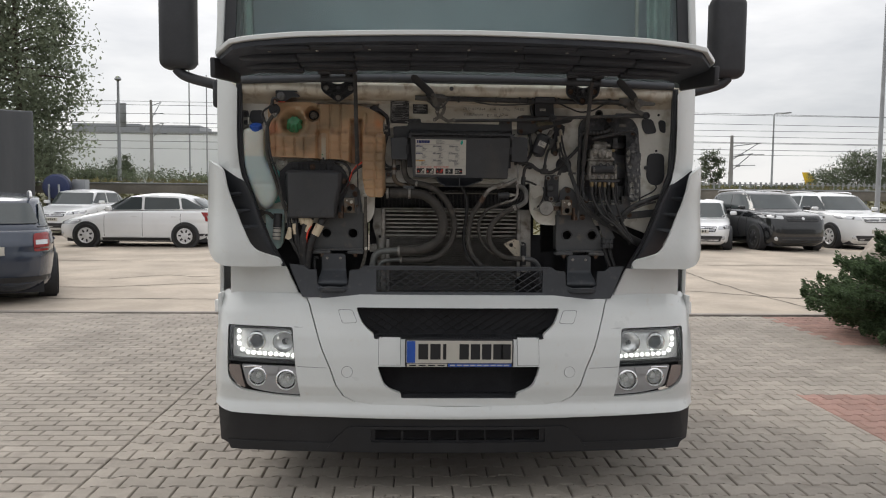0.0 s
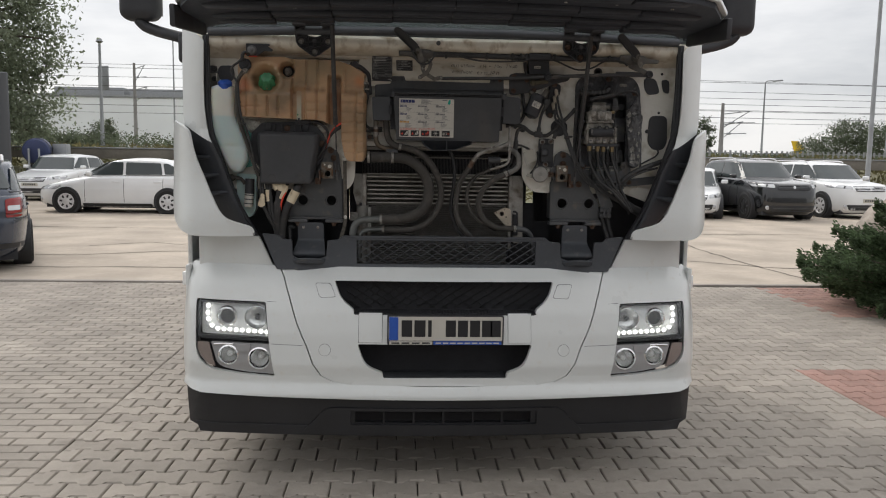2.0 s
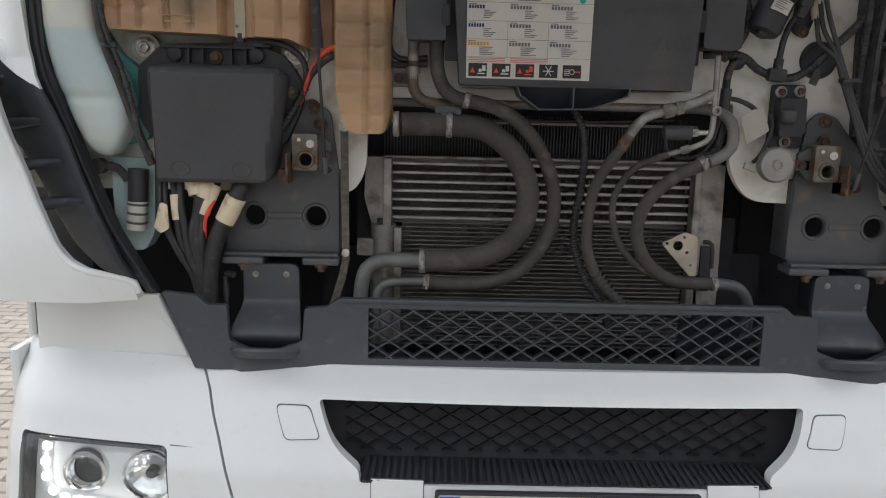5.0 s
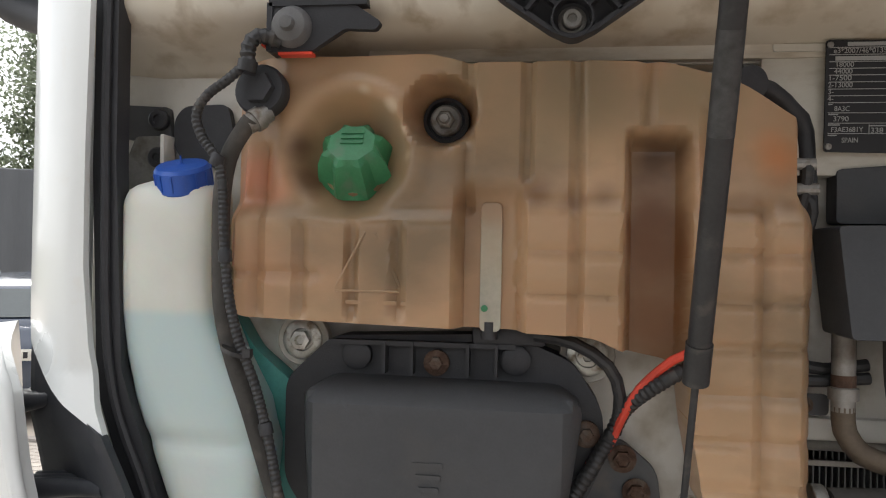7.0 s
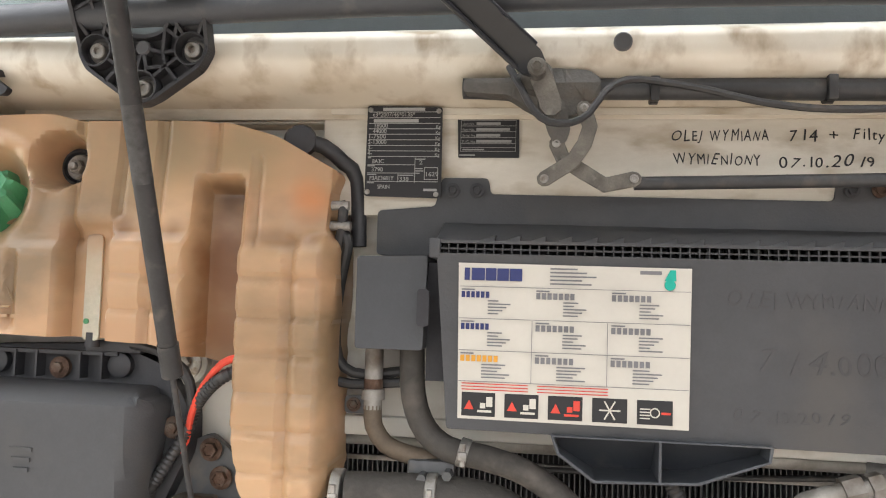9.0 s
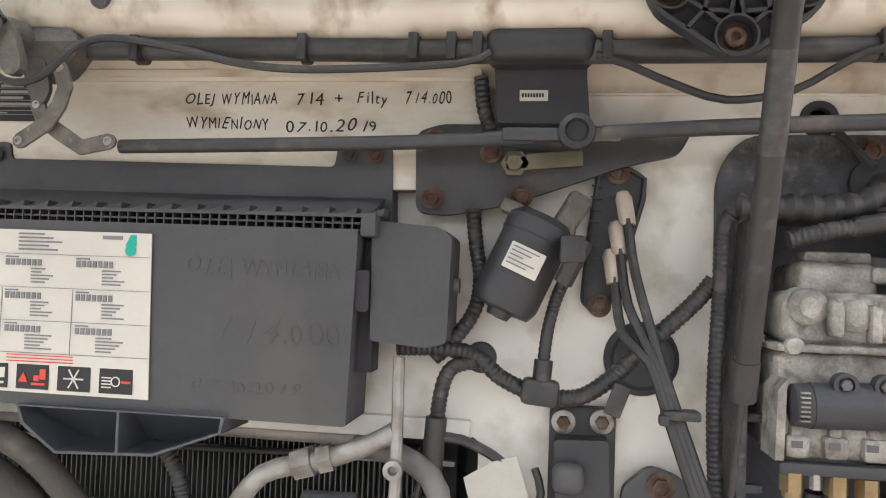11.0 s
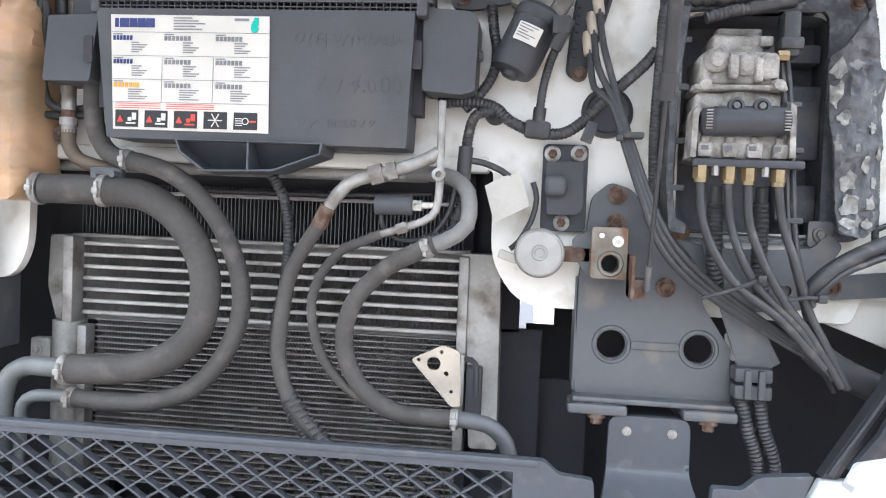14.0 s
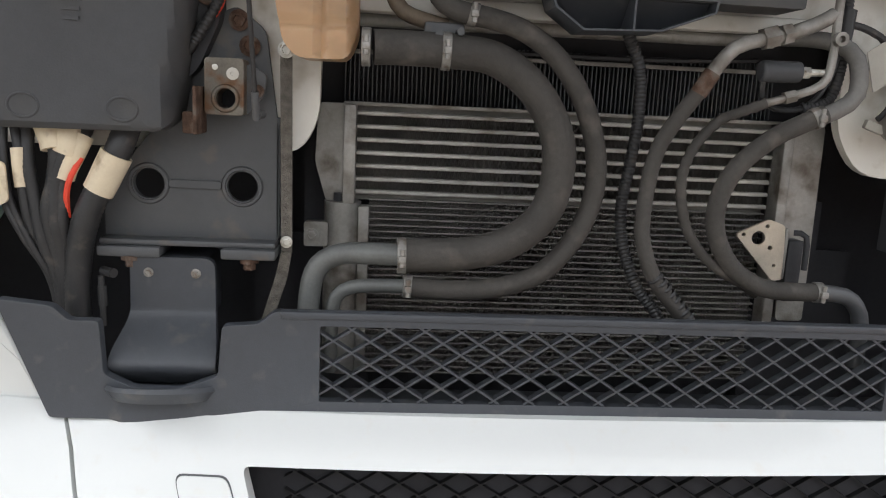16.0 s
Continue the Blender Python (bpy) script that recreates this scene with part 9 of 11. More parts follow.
part("outer_rail", sheet(rnd([(0.888, 1.416), (1.095, 1.442), (1.095, 1.402), (0.905, 1.382), (0.886, 1.390)], 0.005), 4.288, 0.012), STEEL, shelf, bevel=0.003)
part("rail_bolt", bolt((0.908, 4.287, 1.402), 0.008, 0.006), RUST, shelf)
for x, z in ((0.672, 1.478), (0.748, 1.372)):
    part("bolt", bolt((x, 4.262, z), 0.009, 0.007), RUST, shelf)
solo("side_container", sheet(rnd([(0.886, 1.378, 0.006), (1.095, 1.392, 0.006), (1.09, 1.30), (1.035, 1.296), (0.984, 1.316), (0.913, 1.341), (0.888, 1.362)], 0.012), 4.325, 0.03), PANEL, "white plastic container in the cab corner", "container", bevel=0.006)
con = thing("plug_connectors", (0.785, 4.26, 1.10), "stacked grey plug connectors on two ribbed cables", "connector")
for z in (1.230, 1.256):
    part("plug", box(0.757, 0.812, 4.235, 4.27, z, z + 0.022, 0.004), DUSTY, con)
for x in (0.770, 0.790):
    part("plug_clip", box(x, x + 0.010, 4.228, 4.24, 1.232, 1.276, 0.002), DUSTY, con)
for x in (0.772, 0.797):
    part("cable", tube([(x, 4.255, 1.232), (x + 0.012, 4.255, 1.18), (x + 0.030, 4.26, 1.13), (x + 0.040, 4.28, 1.05)], 0.0105, 12, ribs=0.0015), CABLE, con)
solo("white_tab", sheet(rnd([(0.752, 1.322), (0.790, 1.318), (0.768, 1.278), (0.754, 1.286)], 0.004), 4.29, 0.004), PANEL, "white painted tab behind the brace", "tab")
solo("bundle_wrap", tube([(0.845, 4.228, 1.335), (0.880, 4.232, 1.298), (0.95, 4.25, 1.262), (1.06, 4.30, 1.225), (1.14, 4.36, 1.20)], (0.020, 0.026), 14), CABLE, "taped thick bundle of black lines", "cables")
branch = thing("branch_cables", (0.85, 4.21, 1.395), "thick taped cables branching off to the cab corner", "cables")
part("taped_cable", tube([(0.845, 4.215, 1.395), (0.867, 4.205, 1.424), (0.899, 4.205, 1.448), (0.944, 4.21, 1.470), (1.02, 4.24, 1.495), (1.09, 4.28, 1.515)], 0.0125, 12), CABLE, branch)
part("thin_cable", tube([(0.850, 4.205, 1.385), (0.882, 4.195, 1.424), (0.915, 4.195, 1.442), (0.95, 4.20, 1.456), (1.03, 4.24, 1.475)], 0.005, 8), CABLE, branch)
part("tape_tail", box(0.968, 1.01, 4.205, 4.215, 1.468, 1.476, 0.002), CABLE, branch)

# ---- the yard behind: parked cars ----
TYRE = mat("car_tyre", (0.018, 0.018, 0.018), 0.8, var=0.2, scale=10, bump=0.1)
RIM = mat("alloy_rim", (0.66, 0.66, 0.67), 0.4, 0.15, var=0.1, scale=10, bump=0)
DARKRIM = mat("dark_rim", (0.03, 0.03, 0.032), 0.4, 0.5, var=0.1, scale=10, bump=0)
CARGLASS = mat("dark_car_glass", (0.050, 0.060, 0.062), 0.03, var=0.1, scale=2, bump=0, spec=0.55)
REDLAMP = mat("red_tail_lamp", (0.24, 0.012, 0.012), 0.2, var=0.1, bump=0)
CLEARLAMP = mat("clear_lamp", (0.55, 0.56, 0.57), 0.15, 0.4, var=0.1, bump=0)


def stack(rings_at, zs, n=56):
    """A shell of level rings: rings_at(z) gives nose, tail, half width and the corner's power."""
    bm = bmesh.new()
    rings = []
    for z in zs:
        x0, x1, w, p, lift = rings_at(z)
        cx, hx = (x0 + x1) / 2, (x1 - x0) / 2
        ring = []
        for i in range(n):
            c, q = math.cos(2 * math.pi * i / n), math.sin(2 * math.pi * i / n)
            u, v = math.copysign(abs(c) ** (2 / p), c), math.copysign(abs(q) ** (2 / p), q)
            ring.append(bm.verts.new((cx + hx * u, w * v, z - lift * u * u)))
        rings.append(ring)
    for a, b in zip(rings, rings[1:]):
        for i in range(n):
            bm.faces.new((a[i], a[(i + 1) % n], b[(i + 1) % n], b[i]))
    bm.faces.new(rings[0][::-1])
    bm.faces.new(rings[-1])
    bmesh.ops.recalc_face_normals(bm, faces=bm.faces[:])
    return bm


def car(name, x, y, turn, paint, label, L=4.4, W=1.78, H=1.47, hood=0.95, belt=0.95, nose=0.74, cowl=1.15, roof0=1.92, roof1=3.35, tail=4.1, rim=RIM, wheels=(0.85, 3.45), r=0.31, tail_top=1.02, rails=False, mirrors=True, front_plate=True):
    """A parked car: x, y is the middle of its nose on the ground, turn the way that it faces (degrees, 0 along +x)."""
    c = thing(name, (x, y, 0), label, "car", "parked cars")
    M = Matrix.Translation((x, y, 0)) @ Matrix.Rotation(radians(turn), 4, "Z") @ Matrix.Rotation(radians(180), 4, "Z")

    def cp(n, bm, m, parent=None, lab="", **k):
        return part(n, turned(bm, M), m, parent or c, lab, **k)

    shoulder = belt + 0.02
    NZ = [0.17, 0.22, 0.30, 0.45, nose - 0.14, nose - 0.05, nose, nose + (hood - nose) * 0.45, nose + (hood - nose) * 0.80, hood, hood + 0.015, shoulder + 0.02]
    NX = [0.16, 0.08, 0.02, 0.0, 0.02, 0.07, 0.17, 0.46, 0.85, cowl + 0.05, cowl + 0.16, cowl + 0.34]
    TZ = [0.17, 0.25, 0.35, 0.62, 0.80, tail_top - 0.06, tail_top + 0.06]
    TX = [L - 0.22, L - 0.10, L - 0.02, L, L - 0.03, L - 0.11, L - 0.20]
    WZ = [0.17, 0.25, 0.45, 0.62, belt - 0.16, belt - 0.03, shoulder + 0.02]
    WW = [0.88, 0.965, 0.995, 1.0, 0.985, 0.955, 0.905]

    def body(z):
        return float(np.interp(z, NZ, NX)), float(np.interp(z, TZ, TX)), W / 2 * float(np.interp(z, WZ, WW)), 4.6 if z < nose else 5.2, 0.0

    zs = sorted({0.17, 0.20, 0.25, 0.30, 0.38, 0.46, 0.54, 0.62, nose - 0.12, nose - 0.06, nose - 0.02, nose + 0.02, nose + (hood - nose) * 0.3, nose + (hood - nose) * 0.6, nose + (hood - nose) * 0.85, hood - 0.01, belt - 0.10, belt - 0.05, belt - 0.01, shoulder})
    cp("body", stack(body, zs), paint, sharp=65)
    top = H - 0.075

    def cabin(z):
        t = (z - hood) / (top - hood)
        xf, xr = cowl + 0.02 + (roof0 - 0.16 - cowl) * t, tail - 0.03 + (roof1 - tail + 0.02) * max(0.0, (z - tail_top) / (top - tail_top))
        w = W / 2 * (0.915 - 0.27 * max(0.0, z - belt))
        over = max(0.0, z - top) / (H - top)
        if over:
            shrink = 1 - 0.62 * over ** 1.9
            m = (xf + xr) / 2
            xf, xr, w = m + (xf - m) * (shrink * 0.25 + 0.75), m + (xr - m) * (shrink * 0.25 + 0.75), w * (1 - 0.75 * over ** 2.6)
        return xf, xr, w, 5.5, 0.055 * (z > belt + 0.1)

    cp("cabin", stack(cabin, [belt - 0.06, belt, belt + 0.08, belt + 0.18, top - 0.10, top - 0.03, top, top + 0.025, top + 0.045, top + 0.06, top + 0.07, H]), paint, sharp=65)

    def skin_y(px, z, shell):
        x0, x1, w, p, lift = shell(z)
        u = min(0.999, abs((px - (x0 + x1) / 2) / ((x1 - x0) / 2)))
        return w * (1 - u ** p) ** (1 / p)

    def skin_x(py, z, shell, end):
        x0, x1, w, p, lift = shell(z)
        v = min(0.995, abs(py) / w)
        return (x0 + x1) / 2 + end * (x1 - x0) / 2 * (1 - v ** p) ** (1 / p)

    def on_side(s, outline, shell, out, step=0.12):
        g = sheet(outline, 0, 0.008, (), step)
        for v in g.verts:
            v.co.y = s * (skin_y(v.co.x, v.co.z, shell) + out - v.co.y)
        bmesh.ops.recalc_face_normals(g, faces=g.faces[:])
        return g

    def on_end(end, outline, shell, out, step=0.12):
        g = sheet(outline, 0, 0.008, (), step)
        for v in g.verts:
            px, k = v.co.x, v.co.y
            v.co = (skin_x(px, v.co.z, shell, end) + end * (out - k), px, v.co.z)
        bmesh.ops.recalc_face_normals(g, faces=g.faces[:])
        return g

    hw0, hw1 = W / 2 * 0.82, W / 2 * 0.68
    cp("windscreen", on_end(-1, rnd([(-hw0, hood + 0.045), (hw0, hood + 0.045), (hw1, top - 0.05), (-hw1, top - 0.05)], 0.05), cabin, 0.006), CARGLASS)
    cp("rear_window", on_end(1, rnd([(-hw0 * 0.92, tail_top + 0.06), (hw0 * 0.92, tail_top + 0.06), (hw1 * 0.95, top - 0.07), (-hw1 * 0.95, top - 0.07)], 0.05), cabin, 0.006), CARGLASS)
    z0, z1 = belt + 0.035, top - 0.045

    def sill(px):
        return z0 + 0.055 * max(0.0, min(1.0, (px - cowl) / (tail - cowl)))

    def lintel(px):
        return z1 - 0.07 * max(0.0, (px - mid) / (tail - mid)) ** 2

    mid, back = cowl + 0.52 * (roof1 - cowl), roof1 - 0.22

    def front_x(z):
        return cabin(z)[0] + 0.20

    def rear_x(z):
        return cabin(z)[1] - 0.17

    for s in (-1, 1):
        for a0, a1, b0, b1 in ((front_x(z0), front_x(z1), mid - 0.035, mid - 0.035), (mid + 0.035, mid + 0.035, back, back - 0.06), (back + 0.06, back, rear_x(z0), rear_x(z1))):
            if b0 - a0 > 0.12:
                cp("side_window", on_side(s, rnd([(a0, sill(a0)), (b0, sill(b0)), (max(b1, a1 + 0.02), lintel(max(b1, a1 + 0.02))), (a1, lintel(a1))], 0.035), cabin, 0.005), CARGLASS)
        cp("window_trim", on_side(s, [(front_x(z0) - 0.05, z0 - 0.012), (rear_x(z0) + 0.04, sill(rear_x(z0)) - 0.012), (rear_x(z0) + 0.04, sill(rear_x(z0)) - 0.026), (front_x(z0) - 0.05, z0 - 0.026)], cabin, 0.004), BLACK)
        for wx in wheels:
            ys = W / 2
            cp("wheel_arch", lathe((wx, s * (ys - 0.22), r + 0.01), (0, s, 0), [(0.0, 0.0), (r + 0.055, 0.0), (r + 0.055, 0.2195), (r + 0.035, 0.2225), (r * 0.97, 0.2225), (r * 0.64, 0.200), (0.0, 0.200)], 36), BLACK)
            ys += 0.014
            w = cp("wheel", lathe((wx, s * (ys - 0.20), r), (0, s, 0), [(r * 0.66, 0), (r * 0.95, -0.01), (r, 0.04), (r, 0.18), (r * 0.95, 0.212), (r * 0.68, 0.209), (r * 0.66, 0)], 32, False), TYRE)
            cp("rim", lathe((wx, s * (ys - 0.17), r), (0, s, 0), [(r * 0.68, 0), (r * 0.68, 0.178), (r * 0.62, 0.182), (r * 0.57, 0.166), (r * 0.2, 0.172), (r * 0.16, 0.178), (0, 0.178)], 28), rim, w)
            for k in range(7):
                q = Matrix.Translation((wx, s * (ys - 0.006), r)) @ Matrix.Rotation(radians(360 / 7 * k + 18), 4, "Y")
                part("rim_slot" if rim is RIM else "spoke", turned(turned(box(-0.024, 0.024, -0.008, 0.008, r * 0.30, r * 0.55, 0.006), q), M), DARK if rim is RIM else STEEL, w)
        ly = W / 2 * 0.955
        cp("headlight", on_end(-1, rnd([(s * ly * 0.60, nose - 0.015), (s * ly * 0.60, nose - 0.115), (s * ly * 0.985, nose - 0.085), (s * ly * 0.992, nose + 0.035)][::s], 0.025), body, 0.007, 0.05), CLEARLAMP, lab="clear headlamp")
        cp("headlamp_lens", lathe((skin_x(s * ly * 0.78, nose - 0.06, body, -1) - 0.004, s * ly * 0.78, nose - 0.06), (-1, 0, 0), [(0.042, 0), (0.035, 0.006), (0, 0.009)], 16), STEEL)
        cp("tail_lamp", on_end(1, rnd([(s * ly * 0.70, 0.70), (s * ly * 0.70, 0.93), (s * ly * 0.93, 0.95), (s * ly * 0.93, 0.70)][::-s], 0.03), body, 0.012, 0.02), REDLAMP, lab="red tail lamp")
        cp("reversing_lamp", on_end(1, rnd([(s * ly * 0.73, 0.79), (s * ly * 0.73, 0.85), (s * ly * 0.90, 0.85), (s * ly * 0.90, 0.79)][::-s], 0.01), body, 0.018, 0.02), CLEARLAMP)
        if mirrors:
            cp("door_mirror", turned(box(-0.06, 0.07, -0.10, 0.09, -0.055, 0.06, 0.04, 4), pose(cowl + 0.46, s * (W / 2 + 0.07), belt + 0.08)), paint, sharp=60)
        for hx in (mid - 0.20, back - 0.12):
            cp("door_handle", box(hx - 0.09, hx + 0.09, s * (skin_y(hx, belt - 0.12, body) + 0.008) - 0.012, s * (skin_y(hx, belt - 0.12, body) + 0.008) + 0.012, belt - 0.135, belt - 0.105, 0.008), paint)
        for dx in (mid, cowl + 0.30, back + 0.02):
            cp("door_seam", on_side(s, [(dx - 0.005, 0.30), (dx + 0.005, 0.30), (dx + 0.005, belt - 0.02), (dx - 0.005, belt - 0.02)], body, 0.0025, 0.1), DARK)
        cp("sill_strip", on_side(s, rnd([(wheels[0] + r + 0.1, 0.18), (wheels[1] - r - 0.1, 0.18), (wheels[1] - r - 0.1, 0.26), (wheels[0] + r + 0.1, 0.26)], 0.02), body, 0.010), BLACK)
        if rails:
            cp("roof_rail", tube([(roof0 + 0.2, s * W * 0.33, H - 0.06), (roof0 + 0.4, s * W * 0.33, H + 0.0), (roof1 - 0.3, s * W * 0.33, H + 0.0), (roof1 - 0.05, s * W * 0.33, H - 0.07)], 0.018, 8, 0.08), RIM)
        cp("fog_lamp", lathe((skin_x(s * W * 0.36, 0.36, body, -1) + 0.02, s * W * 0.36, 0.36), (-1, s * 0.3, 0), [(0.06, -0.05), (0.06, 0.02), (0.045, 0.03), (0, 0.03)], 14), CLEARLAMP)
    cp("grille", on_end(-1, rnd([(-W * 0.27, nose - 0.02), (W * 0.27, nose - 0.02), (W * 0.24, nose - 0.17), (-W * 0.24, nose - 0.17)], 0.03), body, 0.006, 0.08), BLACK)
    for gz in (nose - 0.135, nose - 0.095, nose - 0.055):
        cp("grille_bar", on_end(-1, rect(-W * 0.235, W * 0.235, gz - 0.006, gz + 0.006), body, 0.012, 0.08), CHROME if rim is RIM else STEEL)
    cp("lower_grille", on_end(-1, rnd([(-W * 0.36, 0.42), (W * 0.36, 0.42), (W * 0.32, 0.26), (-W * 0.32, 0.26)], 0.04), body, 0.007, 0.08), BLACK)
    cp("lower_bar", on_end(-1, rect(-W * 0.30, W * 0.30, 0.335, 0.352), body, 0.013, 0.08), STEEL)
    cp("rear_bumper_strip", on_end(1, rnd([(-W * 0.45, 0.30), (W * 0.45, 0.30), (W * 0.45, 0.37), (-W * 0.45, 0.37)], 0.02), body, 0.008, 0.08), BLACK)
    for end, pz in ((-1, 0.49), (1, 0.66))[0 if front_plate else 1:]:
        px = skin_x(0, pz + 0.05, body, end) + end * 0.016
        plate_c = cp("number_plate", box(px - 0.008, px + 0.008, -0.26, 0.26, pz, pz + 0.11, 0.004), STICKER)
        for k in range(6):
            part("plate_bar", turned(box(px - 0.010, px + 0.010, -0.19 + 0.07 * k, -0.15 + 0.07 * k, pz + 0.025, pz + 0.085), M), INK, plate_c)
    cp("badge", lathe((skin_x(0, nose - 0.095, body, -1) - 0.012, 0, nose - 0.095), (-1, 0, 0.1), [(0.045, 0), (0.04, 0.01), (0, 0.012)], 16), CHROME)
    cp("underside", box(0.3, L - 0.3, -W * 0.4, W * 0.4, 0.14, 0.4), DARK)
    return c


CARWHITE = mat("white_car_paint", (0.82, 0.83, 0.84), 0.25, var=0.03, scale=2, bump=0, coat=0.6)
CARBLUE = mat("blue_grey_car_paint", (0.034, 0.045, 0.070), 0.22, 0.2, var=0.06, scale=2, bump=0, coat=0.8)
CARBLACK = mat("graphite_car_paint", (0.013, 0.014, 0.016), 0.16, 0.1, var=0.06, scale=2, bump=0, coat=1.0)
car("car", -7.74, 14.24, 117, CARBLUE, "blue-grey estate car parked with its tail to the lorry", L=4.57, H=1.47, roof1=3.95, tail=4.42, tail_top=1.0, rails=True, wheels=(0.88, 3.46), mirrors=False)
car("car", -9.80, 22.05, 180, CARWHITE, "white hatchback seen from its side on the concrete yard", L=4.3, H=1.46, cowl=1.04, roof0=2.02, roof1=3.55, tail=4.18, hood=0.93, nose=0.70, wheels=(0.87, 3.47))
car("car", -12.2, 26.2, 266, CARWHITE, "white crossover facing the yard behind a white hatchback", L=4.4, H=1.55, W=1.82, roof1=3.6, tail=4.2, r=0.33, hood=0.98, belt=1.02, nose=0.80, tail_top=1.1)
car("car", -8.0, 26.4, 180, CARWHITE, "white saloon half hidden behind a hatchback", L=4.4, H=1.5)
car("car", 7.78, 21.5, 250, CARWHITE, "white saloon beside the dark suv", L=4.6, H=1.45, hood=0.86, nose=0.70, roof1=3.4, tail=4.1)
car("car", 10.6, 21.2, 273, CARBLACK, "graphite black suv with dark wheels on the yard", L=4.85, W=1.88, H=1.72, hood=1.14, belt=1.12, nose=1.02, roof0=2.0, roof1=4.1, tail=4.65, tail_top=1.2, r=0.36, rim=DARKRIM, wheels=(0.95, 3.85), rails=True, front_plate=False)
car("car", 13.4, 22.2, 276, CARWHITE, "white suv parked next to a black one", L=4.8, W=1.89, H=1.69, hood=1.10, belt=1.10, nose=0.98, roof0=2.0, roof1=4.1, tail=4.6, tail_top=1.2, r=0.36, wheels=(0.95, 3.75), rails=True)

# plain unseen wall added behind the camera to cut light on the front
solo("wall_south", box(-40, 40, -9.4, -9.0, -0.1, 4.0), mat("grey_blocker_wall", (0.22, 0.22, 0.225), 0.8, var=0.1, scale=0.4, bump=0.1, bscale=4), "grey plain wall, unseen, added to cut the front light", "wall", kind="structure")

# box trailer with a dark sheet
tr = thing("trailer", (-11.2, 21.5, 0), "dark grey sheeted box trailer at the edge of the yard", "trailer")
TARP = mat("dark_tarpaulin", (0.075, 0.080, 0.088), 0.6, var=0.12, scale=1.2, bump=0.15, bscale=8, stretch=(1, 1, 0.15))
AIM = Matrix.Translation((-8.72, 18.0, 0)) @ Matrix.Rotation(radians(27), 4, "Z") @ Matrix.Translation((8.72, -18.0, 0))
part("box", turned(sheet([(-14.6, 1.0), (-8.72, 1.0), (-8.72, 3.26), (-14.6, 3.26)], lambda x, z: 18.0 + 0.03 * math.sin(x * 13), 2.5, (), 0.08, 1.2), AIM), TARP, tr, bevel=0.04)
part("frame", turned(box(-14.5, -8.8, 18.1, 20.4, 0.75, 1.02), AIM), DARK, tr)
for xx in (-13.6, -12.4, -9.8):
    for yy in (18.15, 20.05):
        part("wheel", turned(lathe((xx, yy, 0.48), (0, 1, 0), [(0.25, 0), (0.46, 0.0), (0.48, 0.04), (0.48, 0.26), (0.46, 0.30), (0.25, 0.30)], 24), AIM), TYRE, tr)

# ---- plants ----


def leaves(points, normals, size, seed, ratio=0.55):
    """Many small leaves as one bmesh: a bent quad at each point."""
    rng = np.random.default_rng(seed)
    n = len(points)
    t = rng.normal(size=(n, 3))
    t /= np.linalg.norm(t, axis=1)[:, None]
    u = np.cross(t, normals + rng.normal(scale=0.6, size=(n, 3)))
    u /= np.linalg.norm(u, axis=1)[:, None] + 1e-9
    s = size * rng.uniform(0.6, 1.3, size=(n, 1))
    a, b = t * s, u * s * ratio
    v = np.stack([points - a, points + b, points + a, points - b], 1).reshape(-1, 3)
    me = bpy.data.meshes.new("leaves")
    me.from_pydata(v.tolist(), [], np.arange(4 * n).reshape(-1, 4).tolist())
    bm = bmesh.new()
    bm.from_mesh(me)
    bpy.data.meshes.remove(me)
    return bm


def foliage(name, col, seed_var=0.45):
    m = mat(name, col, 0.6, var=0.35, scale=1.2, bump=0, island=seed_var)
    n, l = m.node_tree.nodes, m.node_tree.links
    body, end = n["Principled BSDF"], n["Material Output"]
    thin = n.new("ShaderNodeBsdfTranslucent")
    blend = n.new("ShaderNodeMixShader")
    blend.inputs[0].default_value = 0.6
    l.new(body.inputs["Base Color"].links[0].from_socket, thin.inputs["Color"])
    l.new(body.outputs[0], blend.inputs[1])
    l.new(thin.outputs[0], blend.inputs[2])
    l.new(blend.outputs[0], end.inputs["Surface"])
    return m


LEAF = foliage("poplar_leaf", (0.27, 0.31, 0.215), 0.35)
FARLEAF = foliage("far_leaf", (0.15, 0.18, 0.115))
JUNIPER = foliage("juniper_needles", (0.115, 0.168, 0.085), 0.6)
BARK = mat("bark", (0.11, 0.09, 0.07), 0.9, var=0.3, scale=8, bump=0.6, bscale=30)


